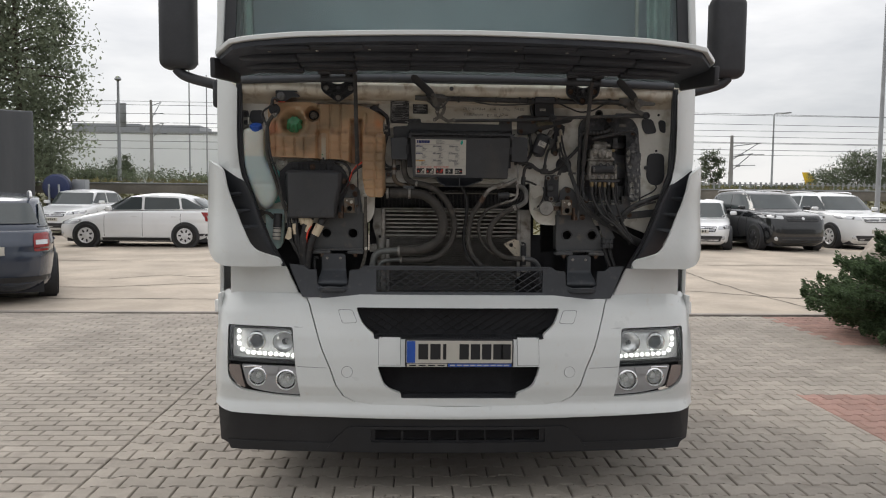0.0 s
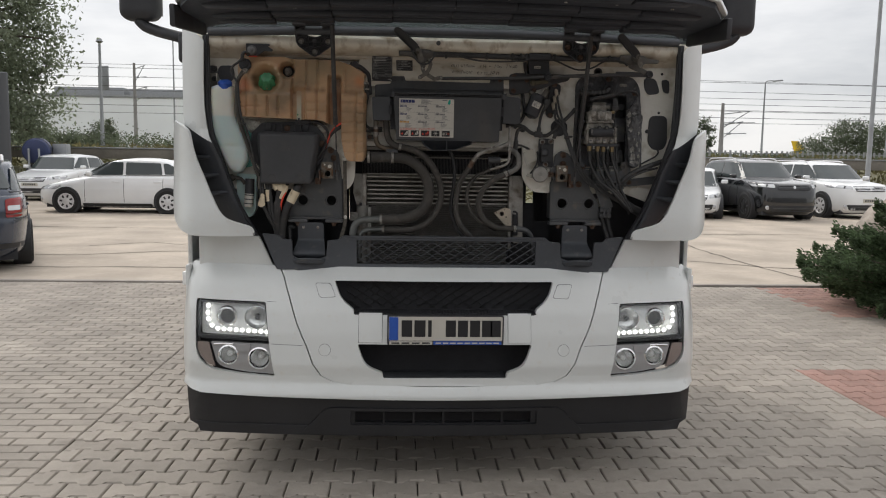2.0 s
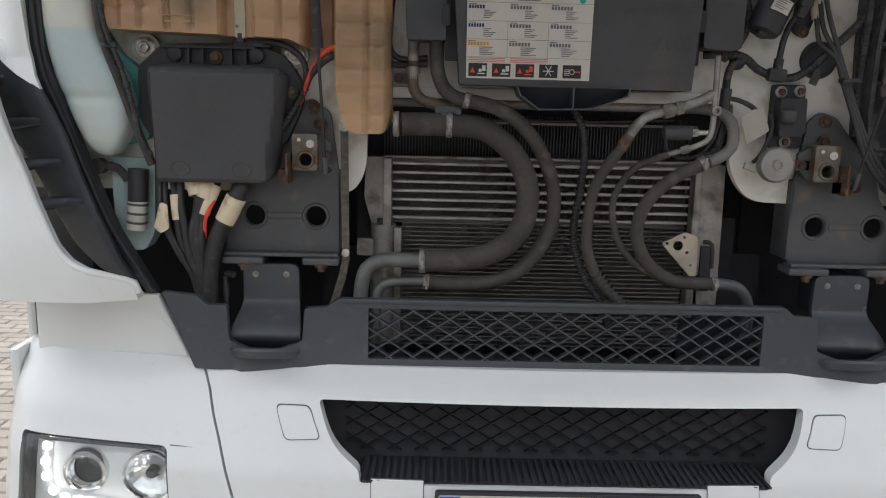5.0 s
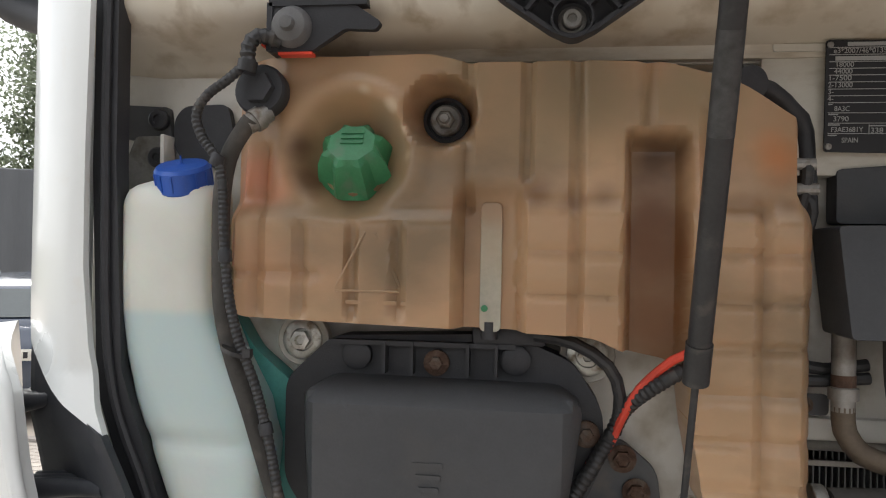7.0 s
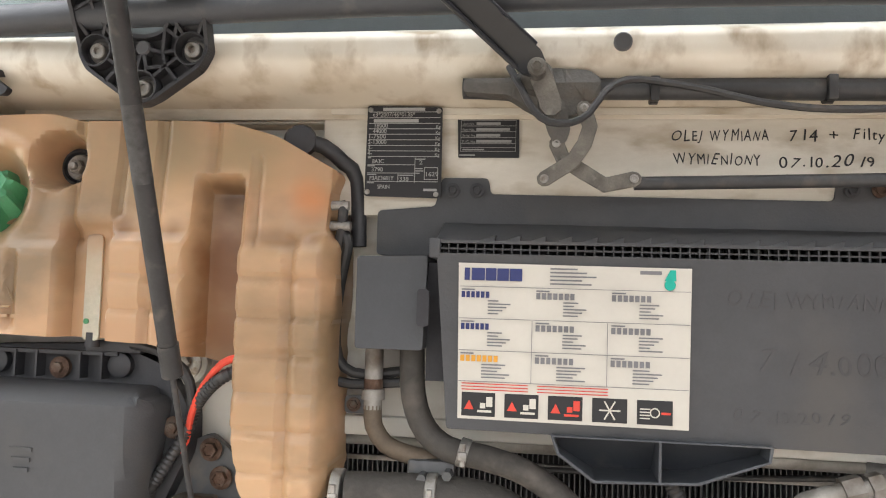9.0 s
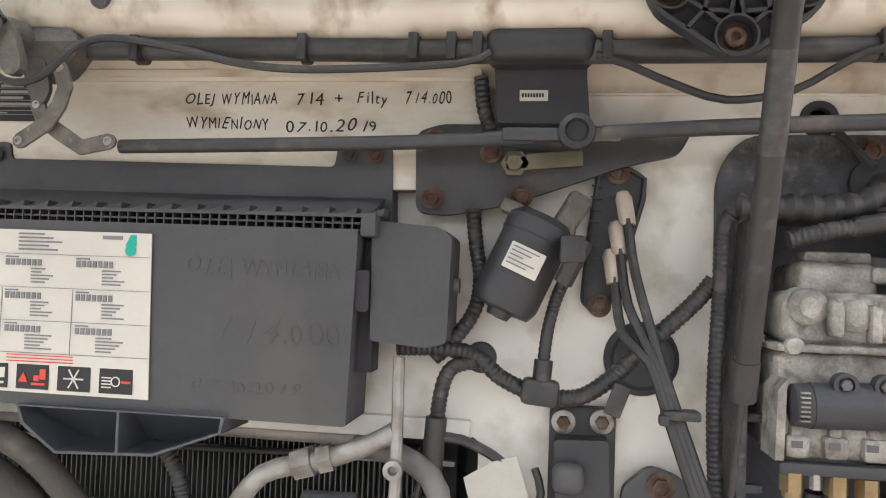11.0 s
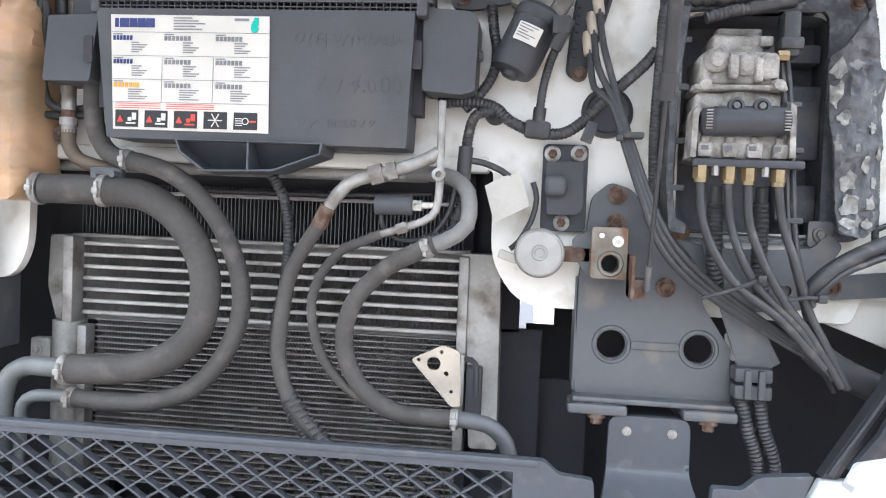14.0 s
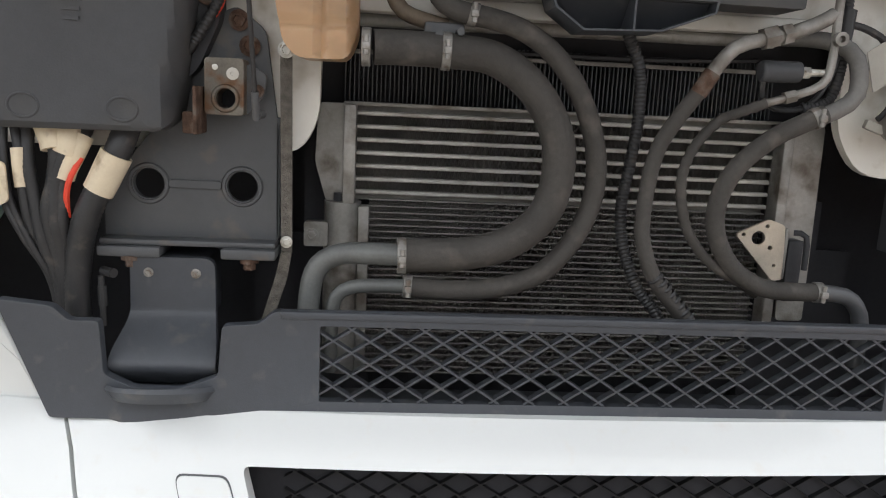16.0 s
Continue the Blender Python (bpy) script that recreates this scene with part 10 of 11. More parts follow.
def tree(x, y, h, spread, n, size, seed, label, leafmat=LEAF, low=0.28, z0=0.0, clumps=150):
    """Trunk with limbs that end in leaf clumps, spread unevenly through an egg-shaped crown."""
    rng = np.random.default_rng(seed)
    t = thing("tree", (x, y, z0), label, "tree", "trees")
    wood = [tube([(x, y, z0), (x + 0.1, y, z0 + h * 0.3), (x - 0.1, y + 0.1, z0 + h * 0.65), (x, y, z0 + h * 0.92)], (h * 0.018, h * 0.004), 8, 0.5)]
    c, sg = [], []
    for i in range(clumps):
        k = (i + rng.uniform()) / clumps
        f = low + (1 - low) * k
        a = i * 2.399 + rng.uniform(-0.5, 0.5)
        w = spread * math.sin(math.pi * min(0.97, 0.14 + 0.82 * k)) ** 0.38 * rng.uniform(0.25, 1.0) ** 0.6 * (0.85 + 0.2 * math.sin(a * 3 + seed) * math.sin(k * 9))
        p2 = Vector((x + w * math.cos(a), y + w * math.sin(a), z0 + h * f + rng.uniform(-0.2, 0.2)))
        if i % 4 == 0:
            p0 = Vector((x, y, z0 + h * (0.15 + 0.72 * f)))
            wood.append(tube([p0, p0.lerp(p2, 0.5) + Vector((0, 0, h * 0.01)), p2], (h * 0.006, h * 0.0015), 5, 0.6))
        c.append(tuple(p2))
        sg.append(spread * rng.uniform(0.10, 0.19))
    part("trunk", merge(*wood), BARK, t)
    c, sg = np.array(c), np.array(sg)
    k = rng.integers(0, len(c), n)
    pts = c[k] + rng.normal(size=(n, 3)) * sg[k][:, None] * np.array([1.1, 1.1, 0.8])
    nor = pts - np.array([x, y, z0 + h * 0.5])
    nor /= np.linalg.norm(nor, axis=1)[:, None]
    tagged(part("crown", leaves(pts, nor, size, seed + 1), leafmat, t, flat=True), kind="stuff")
    return t


tree(-16.5, 33.0, 11.0, 2.8, 23000, 0.095, 5, "tall leafy green tree at the edge of the yard", low=0.20)
tree(-21.0, 34.5, 12.5, 3.4, 20000, 0.12, 9, "broad green tree beside the yard", low=0.12)
tree(-26.0, 30.0, 12.0, 3.8, 36000, 0.15, 31, "broad green tree beside the yard", low=0.12)
tree(-32.5, 30.0, 11.0, 4.0, 36000, 0.16, 32, "broad green tree beside the yard", low=0.12)
tree(18.4, 48.0, 2.5, 0.9, 2500, 0.07, 25, "small dark tree near the railway", FARLEAF, 0.25, z0=1.75, clumps=40)
for bx, by, bh, bs, seed in ((-27.5, 47.0, 2.0, 1.1, 41), (-22.3, 48.0, 1.9, 0.9, 42), (-18.0, 48.5, 1.7, 0.9, 43), (-31.0, 47.5, 1.6, 1.0, 44)):
    tree(bx, by, bh, bs, 4500, 0.055, seed, "small round dark tree along the railway", FARLEAF, 0.12, z0=1.75, clumps=45)
tree(45.5, 84.0, 2.7, 2.2, 5200, 0.09, 24, "dark far tree beyond the railway", FARLEAF, 0.05, z0=1.85, clumps=60)
tree(49.5, 85.0, 4.5, 2.9, 9000, 0.10, 22, "dark far tree beyond the railway", FARLEAF, 0.05, z0=1.85, clumps=80)
tree(54.0, 86.0, 4.2, 3.0, 9000, 0.10, 23, "dark far tree beyond the railway", FARLEAF, 0.05, z0=1.85, clumps=80)
tree(59.0, 88.0, 4.8, 3.4, 9000, 0.11, 28, "dark far tree beyond the railway", FARLEAF, 0.05, z0=1.85, clumps=80)

# low juniper with feathery sprays
jun = thing("juniper_bush", (5.82, 8.0, 0), "spreading dark green juniper bush beside the paving", "bush")
rng = np.random.default_rng(3)
jw, jp, jn = [], [], []
for i in range(96):
    a = radians(185) + rng.uniform(-1.9, 1.9)
    tier = i % 4
    z_end = (0.16, 0.46, 0.74, 0.98)[tier] + rng.normal() * 0.06
    ln = (1.55, 1.85, 1.55, 1.15)[tier] * rng.uniform(0.72, 1.02)
    base = Vector((5.82 + rng.normal() * 0.06, 8.0 + rng.normal() * 0.06, 0.06))
    tip = Vector((5.82 + math.cos(a) * ln, 8.0 + math.sin(a) * ln, z_end))
    mid = base.lerp(tip, 0.5) + Vector((0, 0, 0.16 * z_end))
    d = (tip - mid).normalized()
    across = Vector((-d.y, d.x, 0)).normalized()
    jw.append(tube([base, mid, tip - d * 0.1], (0.016, 0.003), 5, 0.15))
    for k in range(1150):
        f = 1 - rng.uniform(0, 0.86) ** 1.25
        p = base.lerp(mid, f / 0.5) if f < 0.5 else mid.lerp(tip, (f - 0.5) / 0.5)
        half = 0.26 * (1 - f) ** 0.55 + 0.015
        o = rng.uniform(-1, 1) * half * (0.6 + 0.4 * math.sin(f * 38 + i) ** 2)
        q = p + across * o + Vector((0, 0, rng.normal() * 0.035 - 0.18 * abs(o)))
        jp.append((q.x, q.y, max(0.03, q.z)))
        e = d + across * (o / (half + 0.01)) * 0.8
        jn.append((e.x, e.y, e.z + 0.15))
part("branch", merge(*jw), BARK, jun)


def sprays(points, dirs, length, seed):
    g = np.random.default_rng(seed)
    n = len(points)
    d = np.array(dirs) + g.normal(scale=0.38, size=(n, 3))
    d /= np.linalg.norm(d, axis=1)[:, None]
    s = np.cross(d, g.normal(size=(n, 3)))
    s /= np.linalg.norm(s, axis=1)[:, None]
    ln = length * g.uniform(0.6, 1.4, size=(n, 1))
    p = np.array(points)
    v = np.stack([p - s * ln * 0.16, p + d * ln * 0.5 - s * ln * 0.20, p + d * ln, p + d * ln * 0.5 + s * ln * 0.20, p + s * ln * 0.16], 1).reshape(-1, 3)
    me = bpy.data.meshes.new("sprays")
    me.from_pydata(v.tolist(), [], np.arange(5 * n).reshape(-1, 5).tolist())
    bm = bmesh.new()
    bm.from_mesh(me)
    bpy.data.meshes.remove(me)
    return bm


tagged(part("foliage", sprays(jp, jn, 0.040, 8), JUNIPER, jun, "feathery dark green needles", flat=True), kind="stuff")
rock = bmesh.new()
bmesh.ops.create_icosphere(rock, subdivisions=4, radius=1.0)
for v in rock.verts:
    k = 1 + 0.22 * noise.noise(v.co * 1.3) + 0.09 * noise.noise(v.co * 3.5) + 0.03 * noise.noise(v.co * 9)
    v.co = Vector((6.45 + v.co.x * 0.95 * k, 9.7 + v.co.y * 0.6 * k, max(-0.05, 0.58 + v.co.z * 0.78 * k)))
solo("boulder", rock, mat("pale_granite", (0.33, 0.29, 0.25), 0.9, var=0.25, scale=6, bump=0.6, bscale=25, dirt=(0.18, 0.16, 0.13), amount=0.35, dscale=5), "pale rough boulder behind the juniper", "boulder", sharp=60)

# ---- railway bank, far buildings ----
bank = bmesh.new()
rows = []
for yy, zz in ((30.5, 0.0), (32.5, 0.25), (36.0, 1.15), (40.0, 1.75), (80.0, 1.9), (130.0, 1.9), (160.0, 0.0)):
    rows.append([bank.verts.new((xx, yy, zz - 0.02 + 0.12 * noise.noise(Vector((xx * 0.3, yy * 0.5, 0))) * (zz > 0.1))) for xx in range(-140, 141, 4)])
for a, b in zip(rows, rows[1:]):
    for i in range(len(a) - 1):
        bank.faces.new((a[i], a[i + 1], b[i + 1], b[i]))
tagged(part("railway_bank", bank, EARTH), "grassy railway bank behind the yard", "bank", kind="structure")
g = np.random.default_rng(11)
n = 26000
gx, gy = g.uniform(-45, 55, n), g.uniform(30.5, 41, n)
gz = np.interp(gy, [30.5, 32.5, 36, 40], [0, 0.25, 1.15, 1.75]) + g.uniform(0, 0.35, n)
tagged(part("bank_grass", leaves(np.stack([gx, gy, gz], 1), np.tile([0, -1.0, 0.3], (n, 1)), 0.16, 12, 0.3), foliage("dry_grass", (0.19, 0.175, 0.085), 0.5), flat=True), "dry yellowish grass on the railway bank", "grass", kind="stuff")
bushes = g.uniform(-46, 60, 110)
pts, nor = [], []
for bx in bushes:
    if -8 < bx < 12:
        continue
    by, hh, ww = g.uniform(44.2, 48), g.uniform(0.4, 1.0) if bx < 0 else g.uniform(0.15, 0.35), g.uniform(1.2, 3.0)
    q = g.normal(size=(800, 3)) * np.array([ww * 0.42, 0.6, hh * 0.30]) + np.array([bx, by, 1.9 + hh * 0.5])
    pts.append(q)
    nor.append(q - np.array([bx, by, 1.9]))
pts, nor = np.concatenate(pts), np.concatenate(nor)
tagged(part("scrub", leaves(pts, nor / np.linalg.norm(nor, axis=1)[:, None], 0.075, 14), FARLEAF, flat=True), "dark green scrub along the railway", "bushes", kind="stuff")
GALV = mat("galvanised_steel", (0.30, 0.31, 0.32), 0.5, 0.4, var=0.12, scale=3, bump=0)
POLE = mat("grey_concrete_pole", (0.26, 0.25, 0.24), 0.8, var=0.15, scale=3, bump=0.1)
WIRE = mat("dark_wire", (0.07, 0.07, 0.075), 0.6, var=0.1, bump=0)
rail = thing("low_wall", (-20, 35.6, 1.0), "long low weathered concrete wall along the railway bank", "wall")
part("panel", box(-60, 60, 35.5, 35.6, 1.38, 1.82, 0.02), mat("weathered_concrete_panel", (0.21, 0.19, 0.165), 0.9, var=0.2, scale=0.8, bump=0.2, bscale=12), rail)
part("capping", box(-60, 60, 35.46, 35.64, 1.82, 1.88, 0.01), GALV, rail)
for k in range(41):
    part("post", box(-60 + 3 * k - 0.05, -60 + 3 * k + 0.05, 35.62, 35.72, 0.6, 1.95), GALV, rail)
fence = thing("palisade_fence", (30, 43.5, 1.8), "grey palisade fence beyond the parked cars", "fence")
for k in range(150):
    part("pale", box(12 + k * 0.30, 12.12 + k * 0.30, 43.5, 43.52, 1.75, 2.35 + 0.02 * (k % 2)), GALV, fence)
for zz in (1.9, 2.2):
    part("rail", box(12, 57, 43.53, 43.57, zz, zz + 0.05), GALV, fence)


def post(name, x, y, h, r, label, category, z0=0.0, arm=0.0, cross=()):
    p = thing(name, (x, y, z0), label, category, name + "s along the yard")
    part("shaft", lathe((x, y, z0), (0, 0, 1), [(r * 1.3, 0), (r * 1.2, 0.3), (r, 0.35), (r * 0.6, h)], 12), POLE if cross else GALV, p)
    if arm:
        part("arm", tube([(x, y, z0 + h - 0.1), (x, y, z0 + h + 0.15), (x + arm * 0.25, y, z0 + h + 0.3), (x + arm, y, z0 + h + 0.33)], 0.04, 8, 0.1), GALV, p)
        part("lantern", turned(box(-0.38, 0.38, -0.14, 0.14, -0.05, 0.06, 0.04, 3), pose(x + arm * 1.25, y, z0 + h + 0.33, 0, -6, 0)), GALV, p, "lamp head")
    for zz, ln in cross:
        part("cantilever", merge(tube([(x, y, z0 + zz), (x + ln, y, z0 + zz + 0.25)], 0.03, 6, 0.5), tube([(x, y, z0 + zz - 0.9), (x + ln * 0.92, y, z0 + zz + 0.2)], 0.03, 6, 0.5), tube([(x, y, z0 + zz - 0.55), (x + ln * 1.15, y, z0 + zz - 0.5)], 0.025, 6, 0.5)), GALV, p)
        part("insulator", rod((x + ln * 0.25, y, z0 + zz - 0.54), (x + ln * 0.42, y, z0 + zz - 0.53), 0.07, 8), GALV, p)
    return p


post("lamp_post", 18.2, 30.2, 9.1, 0.10, "tall grey street lamp with a curved arm", "lamp post", arm=-0.95)
post("lamp_post", -16.9, 45.0, 5.9, 0.11, "grey post with a small lamp head", "lamp post", 1.8)
part("lantern", lathe((-16.9, 45, 7.7), (0, 0, 1), [(0.12, 0), (0.2, 0.06), (0.12, 0.22), (0, 0.24)], 12), GALV, bpy.data.objects["lamp_post.001"])
post("catenary_mast", 20.5, 50.0, 3.7, 0.16, "railway mast with wire brackets", "mast", 1.8, cross=((3.0, 1.9), (2.3, 1.4)))
post("catenary_mast", 13.8, 62.0, 3.6, 0.16, "railway mast with wire brackets", "mast", 1.8, cross=((3.0, 1.4),))
post("catenary_mast", -18.4, 55.0, 6.0, 0.14, "railway mast with wire brackets", "mast", 1.8, cross=((5.6, 0.7), (4.2, 0.9)))
post("signal_mast", -17.2, 60.0, 9.0, 0.07, "slim railway signal mast", "mast", 1.8)
post("signal_mast", -15.9, 60.0, 8.5, 0.06, "slim railway signal mast", "mast", 1.8)
post("lamp_post", 28.4, 45.0, 4.7, 0.08, "slim grey street lamp behind the fence", "lamp post", 1.8, arm=0.5)
post("lamp_post", 28.9, 62.0, 6.2, 0.09, "slim street lamp far behind the railway", "lamp post", 1.8, arm=0.8)
part("signal_plate", box(-20.9, -20.2, 55.2, 55.3, 6.0, 7.6, 0.02), GALV, bpy.data.objects["signal_mast"])
for k, (zz, yy, sl) in enumerate(((5.2, 50, -0.004), (5.5, 55, -0.004), (6.0, 55, -0.005), (6.3, 55, 0.0), (6.9, 55, -0.006), (7.5, 55, -0.004), (4.7, 50, -0.003), (8.3, 60, -0.010), (4.9, 62, 0.002))):
    solo("overhead_wire", tube([(-90, yy, zz - sl * -90), (-30, yy, zz - 0.05), (30, yy, zz - 0.05 + sl * 30), (90, yy, zz + sl * 90)], 0.016, 5, 8), WIRE, "thin overhead railway wire", "wire", "overhead wires")
hall = thing("warehouse", (-55, 165, 0), "long white flat-roofed warehouse beyond the railway", "building")
WALLW = mat("white_cladding", (0.82, 0.84, 0.86), 0.6, var=0.04, scale=0.1, bump=0.05, bscale=2)
part("wall", box(-86, 20, 160, 210, 0, 13.2), WALLW, hall)
part("parapet", box(-86.2, 20.2, 159.8, 210.2, 13.2, 13.7), GALV, hall)
for x0, x1, h in ((-74.3, -59.8, 16.1), (-58.6, -46.8, 15.9)):
    part("roof_unit", box(x0, x1, 172, 182, 13.7, h), GALV, hall)
for x0, x1 in ((-82, -70), (-40, -34), (-30, -12)):
    part("dock_window", box(x0, x1, 159.75, 160.05, 3.2, 5.4), CARGLASS, hall)
part("wall_vent", box(-38.5, -36.5, 159.7, 160.0, 8.0, 8.8), GALV, hall)
bell = thing("storage_drum", (-13.2, 30.0, 0), "dark blue horizontal drum on a low stand", "drum")
part("drum", lathe((-13.52, 29.6, 1.62), (-0.30, 0.95, 0.06), [(0.0, 0.0), (0.24, 0.015), (0.42, 0.06), (0.455, 0.11), (0.47, 0.14), (0.47, 0.80), (0.43, 0.88), (0, 0.90)], 36), mat("blue_drum", (0.030, 0.042, 0.11), 0.45, var=0.15, scale=3, bump=0.05), bell)
part("drum_hoop", lathe((-13.55, 29.74, 1.628), (-0.30, 0.95, 0.06), [(0.47, 0), (0.49, 0.01), (0.49, 0.04), (0.47, 0.05)], 36, False), STEEL, bell)
for dx in (-0.22, 0.14):
    part("bracket", box(-13.52 + dx, -13.46 + dx, 29.45, 29.52, 0.0, 1.72, 0.01), GALV, bell)
part("stand", box(-13.95, -13.1, 29.7, 30.4, 0, 1.15, 0.03), DARK, bell)
solo("grey_cabinet", box(-13.32, -12.80, 30.5, 30.9, 0, 1.92, 0.03), GALV, "grey steel cabinet beside the recycling container", "cabinet")
tail = thing("aircraft_tail", (66, 125, 1.9), "yellow tail fin of a far parked aircraft", "aircraft")
part("fin", sheet([(63.8, 5.7), (64.9, 5.7), (66.6, 3.7), (66.6, 2.4), (64.6, 2.4), (64.5, 3.7)], 125, 0.3), mat("yellow_fin", (0.75, 0.50, 0.02), 0.4, var=0.05, scale=1, bump=0), tail)
part("fuselage", rod((63.5, 125.2, 2.7), (72, 125.2, 2.7), 0.8, 14), mat("yellow_body", (0.7, 0.48, 0.03), 0.4, var=0.05, scale=1, bump=0), tail)
# cracks and joints in the concrete
ck = []
for pts in (((-7.0, 11.6), (-5.8, 11.2), (-4.83, 11.05), (-4.1, 11.12), (-2.9, 11.1), (-1.5, 11.2), (0.5, 11.0), (2.4, 11.15)), ((-5.4, 13.6), (-4.6, 14.2), (-4.0, 14.0), (-3.2, 14.6), (-3.5, 15.3), (-4.4, 15.6)), ((-6.6, 12.6), (-5.2, 12.4), (-4.0, 12.9), (-2.9, 13.1)), ((3.0, 12.8), (4.4, 12.2), (5.3, 11.6), (6.5, 11.4)), ((-10, 17.3), (-6, 17.0), (-3, 17.2), (4, 16.9), (10, 17.1)), ((5.2, 10.0), (5.1, 13.0), (5.3, 17.0))):
    q = spline([(a, b, 0) for a, b in pts], 0.12)
    bm = bmesh.new()
    prev = None
    for i, p in enumerate(q):
        w = 0.012 + 0.03 * abs(noise.noise(Vector((p.x * 3, p.y * 3, 0.5))))
        j = 0.05 * noise.noise(Vector((p.x * 4, p.y * 4, 2.5)))
        d = (q[min(i + 1, len(q) - 1)] - q[max(i - 1, 0)]).normalized()
        s = Vector((-d.y, d.x, 0))
        e = [bm.verts.new(p + s * (j + w) + Vector((0, 0, 0.004))), bm.verts.new(p + s * (j - w) + Vector((0, 0, 0.004)))]
        if prev:
            bm.faces.new((prev[0], prev[1], e[1], e[0]))
        prev = e
    ck.append(bm)
tagged(part("cracks", merge(*ck), mat("sand_filled_crack", (0.16, 0.14, 0.115), 0.95, var=0.3, scale=3, bump=0.3, bscale=90), flat=True), "dark cracks running through the concrete", "cracks", kind="stuff")
solo("kerb_line", box(-26, 26, PAVE_END, PAVE_END + 0.10, -0.2, 0.004, 0.004), mat("kerb_concrete", (0.30, 0.27, 0.24), 0.9, var=0.15, scale=3, bump=0.3), "flush concrete edging between pavers and yard", "kerb", kind="structure")

# ---- pavers: bone-shaped stones, plain bricks beyond the straight joint ----


def prism(outline, name):
    """A paver with a worn edge: outline in (x, y), its top at z = 0."""
    n = len(outline)
    mid = (sum(p[0] for p in outline) / n, sum(p[1] for p in outline) / n)
    top = [(p[0] - 0.006 * np.sign(p[0] - mid[0]), p[1] - 0.007 * np.sign(p[1] - mid[1]), 0.0) for p in outline]
    edge = [(p[0], p[1], -0.006) for p in outline]
    foot = [(p[0], p[1], -0.026) for p in outline]
    faces = [list(range(n))]
    for i in range(n):
        j = (i + 1) % n
        faces += [[i, n + i, n + j, j], [n + i, 2 * n + i, 2 * n + j, n + j]]
    return np.array(top + edge + foot), faces


BONE = [(-0.0972, -0.0790), (-0.055, -0.0790), (-0.038, -0.0545), (0.038, -0.0545), (0.055, -0.0790), (0.0972, -0.0790), (0.0972, 0.0790), (0.055, 0.0790), (0.038, 0.0545), (-0.038, 0.0545), (-0.055, 0.0790), (-0.0972, 0.0790)]
BRICK = [(-0.0972, -0.0465), (0.0972, -0.0465), (0.0972, 0.0465), (-0.0972, 0.0465)]
spots = []
for j in range(-20, 71):
    for i in range(52):
        px, py = BEHATON_X + 0.10 + i * 0.2 + (0.1 if j % 2 else 0.0), 0.02 + j * 0.14
        if px < 8.2:
            spots.append((px, py, 0))
for j in range(-28, 99):
    for i in range(36):
        px, py = BEHATON_X - 0.102 - i * 0.2 - (0.1 if j % 2 else 0.0), 0.05 + j * 0.1
        spots.append((px, py, 1))
HALF_BONE = [(-0.0980, -0.0560), (-0.062, -0.0560), (-0.045, -0.0805), (-0.002, -0.0805), (-0.002, 0.0805), (-0.045, 0.0805), (-0.062, 0.0560), (-0.0980, 0.0560)]
HALF_BRICK = [(-0.0480, -0.0480), (0.0480, -0.0480), (0.0480, 0.0480), (-0.0480, 0.0480)]
spots += [(BEHATON_X + 0.1, 0.02 + j * 0.14, 2) for j in range(-19, 71, 2)] + [(BEHATON_X - 0.052, 0.05 + j * 0.1, 3) for j in range(-27, 99, 2)]
shapes = [prism(BONE, "bone"), prism(BRICK, "brick"), prism(HALF_BONE, "half bone"), prism(HALF_BRICK, "half brick")]


def cut(outline, at, keep):
    """The part of an outline on one side of a line x = at."""
    out = []
    for a, b in zip(outline, outline[1:] + outline[:1]):
        ia, ib = (a[0] - at) * keep >= 0, (b[0] - at) * keep >= 0
        if ia:
            out.append(a)
        if ia != ib:
            t = (at - a[0]) / (b[0] - a[0])
            out.append((at, a[1] + t * (b[1] - a[1])))
    return out


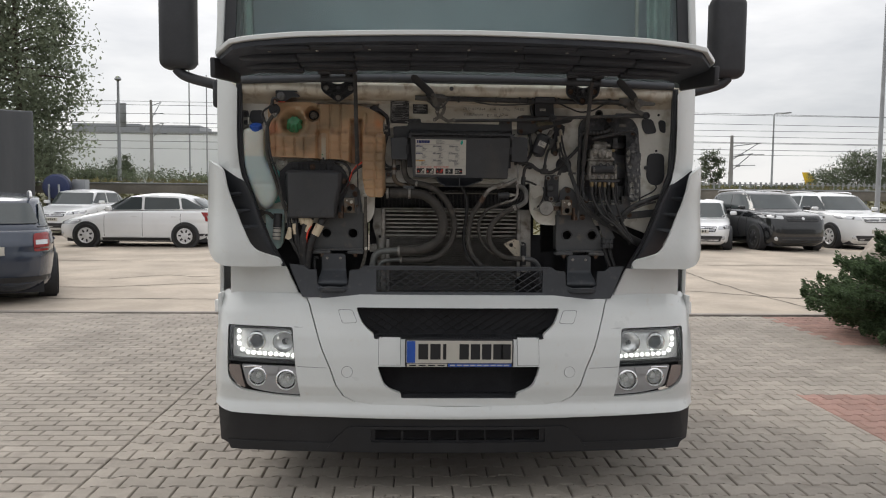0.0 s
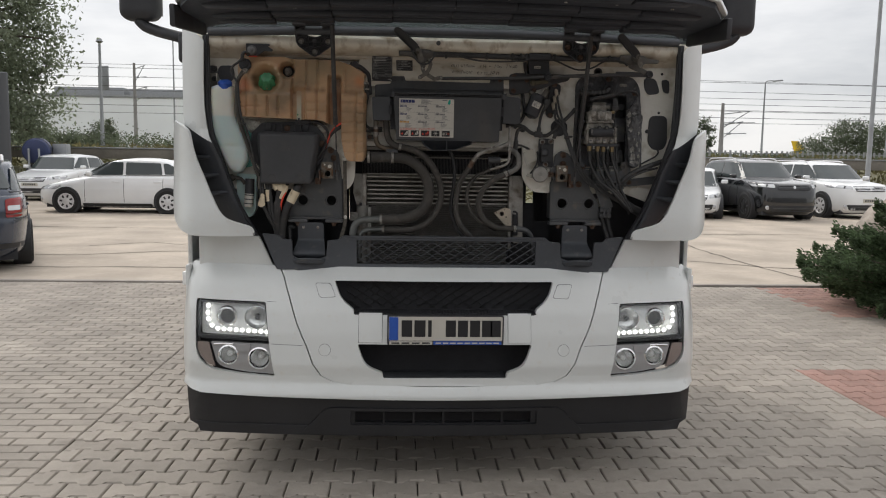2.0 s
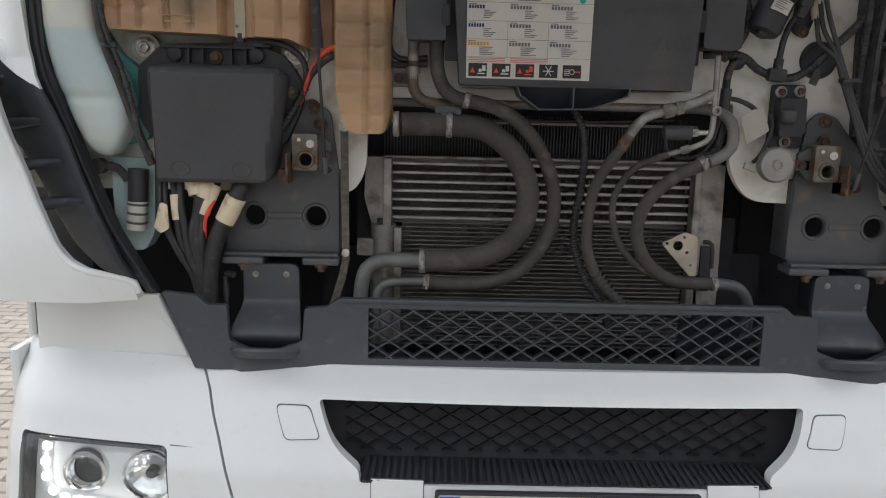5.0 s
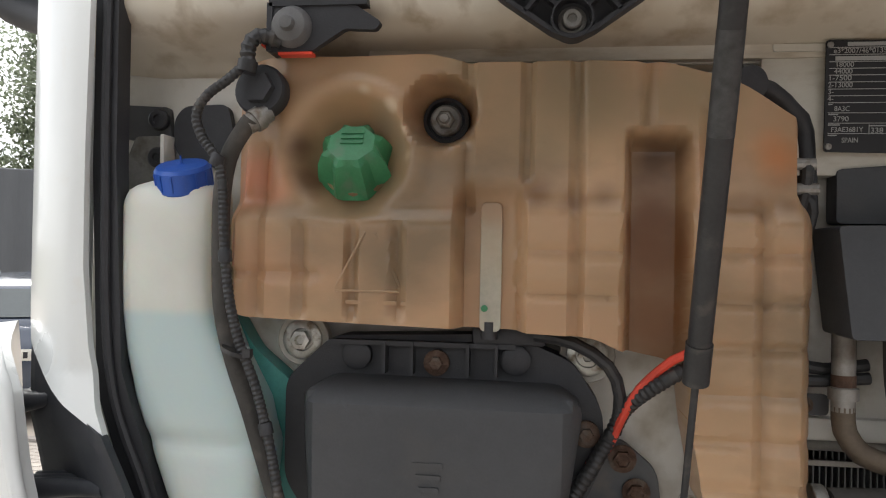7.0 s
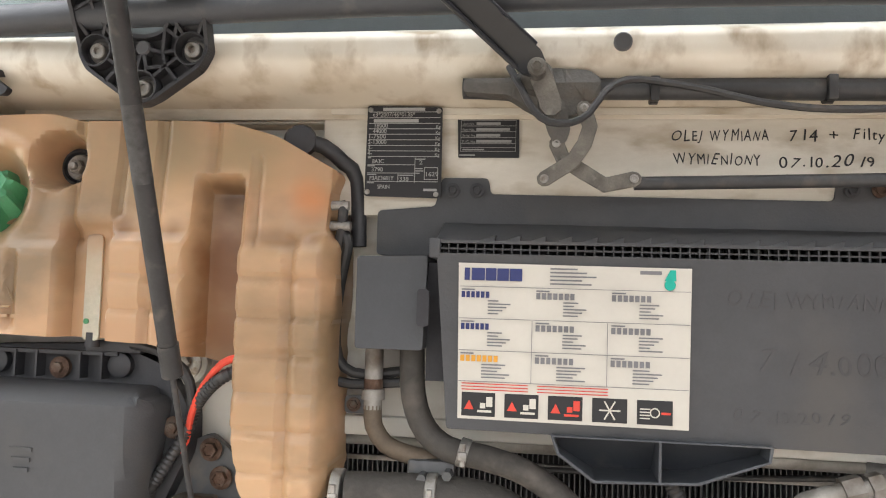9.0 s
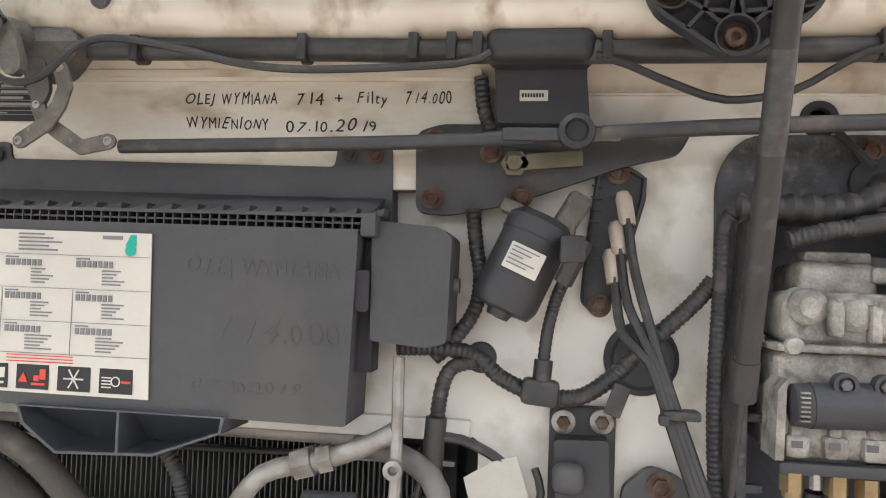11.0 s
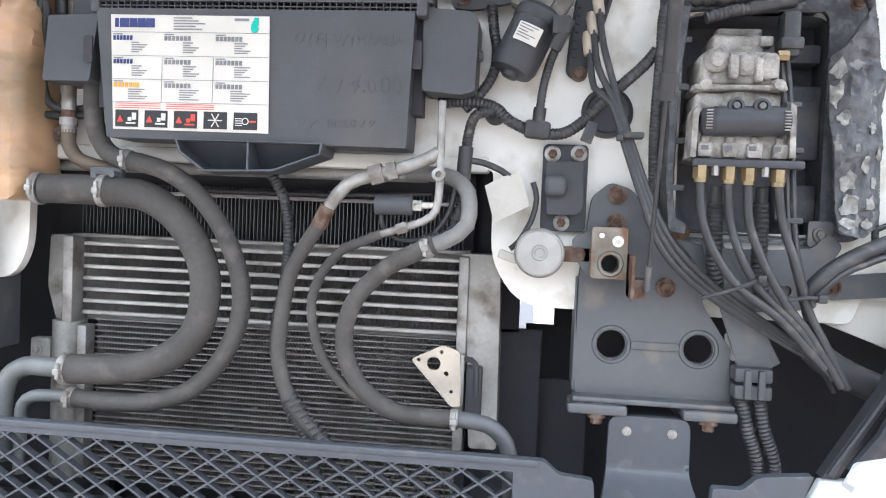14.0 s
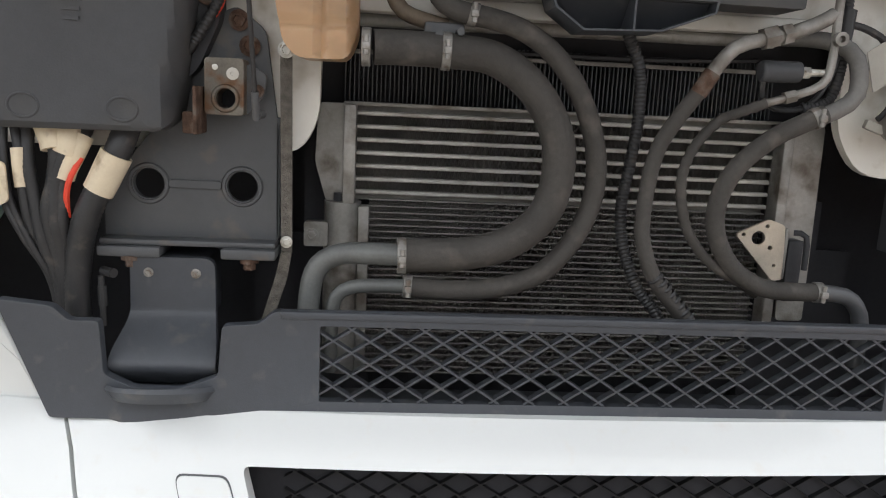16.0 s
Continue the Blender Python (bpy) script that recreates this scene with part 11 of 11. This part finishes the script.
RED_X, RED_Y = 2.72, 6.02
rng = np.random.default_rng(17)
rest = {"grey": [[], [], 0], "red": [[], [], 0]}
near = []
for px, py, kind in spots:
    if py > PAVE_END - 0.09:
        continue
    red = (px > RED_X and py < RED_Y) or (px > 4.2 and py > 7.95)
    if abs(px - RED_X) < 0.098 and py < RED_Y and kind == 0:
        for key, keep in (("grey", -1), ("red", 1)):
            piece = cut(BONE, RED_X - px + keep * 0.002, keep)
            if len(piece) > 2 and max(p[0] for p in piece) - min(p[0] for p in piece) > 0.014:
                v, f = prism(piece, "cut")
                rest[key][0].append(v + np.array([px, py, 0.0]))
                rest[key][1] += [[q + rest[key][2] for q in face] for face in f]
                rest[key][2] += len(v)
        continue
    if 1.15 < abs(px) < 2.55 and 4.02 < py < 5.25 and not red and len(near) < 300 and kind < 2:
        near.append((px, py, kind))
        continue
    v, f = shapes[kind]
    bucket = rest["red" if red else "grey"]
    a, bt, ct = rng.normal(scale=0.012), rng.normal(scale=0.006), rng.normal(scale=0.006)
    w = v.copy()
    w[:, 0], w[:, 1] = v[:, 0] - a * v[:, 1] + px, v[:, 1] + a * v[:, 0] + py
    w[:, 2] += bt * v[:, 0] + ct * v[:, 1] + rng.normal(scale=0.0008)
    bucket[0].append(w)
    bucket[1] += [[q + bucket[2] for q in face] for face in f]
    bucket[2] += len(v)
for key, m in (("grey", PAVE_STUFF), ("red", PAVE_RED)):
    me = bpy.data.meshes.new("paving_" + key)
    me.from_pydata(np.concatenate(rest[key][0]).tolist(), [], rest[key][1])
    me.materials.append(m)
    ob = new("laid_pavers", me)
    ob.parent = pave_bed
    tagged(ob, key + " interlocking concrete pavers", kind="stuff")
meshes = []
for v, f in shapes:
    me = bpy.data.meshes.new("paver")
    me.from_pydata(v.tolist(), [], f)
    me.materials.append(PAVE_ONE)
    meshes.append(me)
for px, py, kind in near:
    ob = new("paver", meshes[kind])
    ob.location = (px, py, rng.normal(scale=0.0008))
    ob.rotation_euler = (rng.normal(scale=0.006), rng.normal(scale=0.006), rng.normal(scale=0.012))
    ob.parent = pave_bed
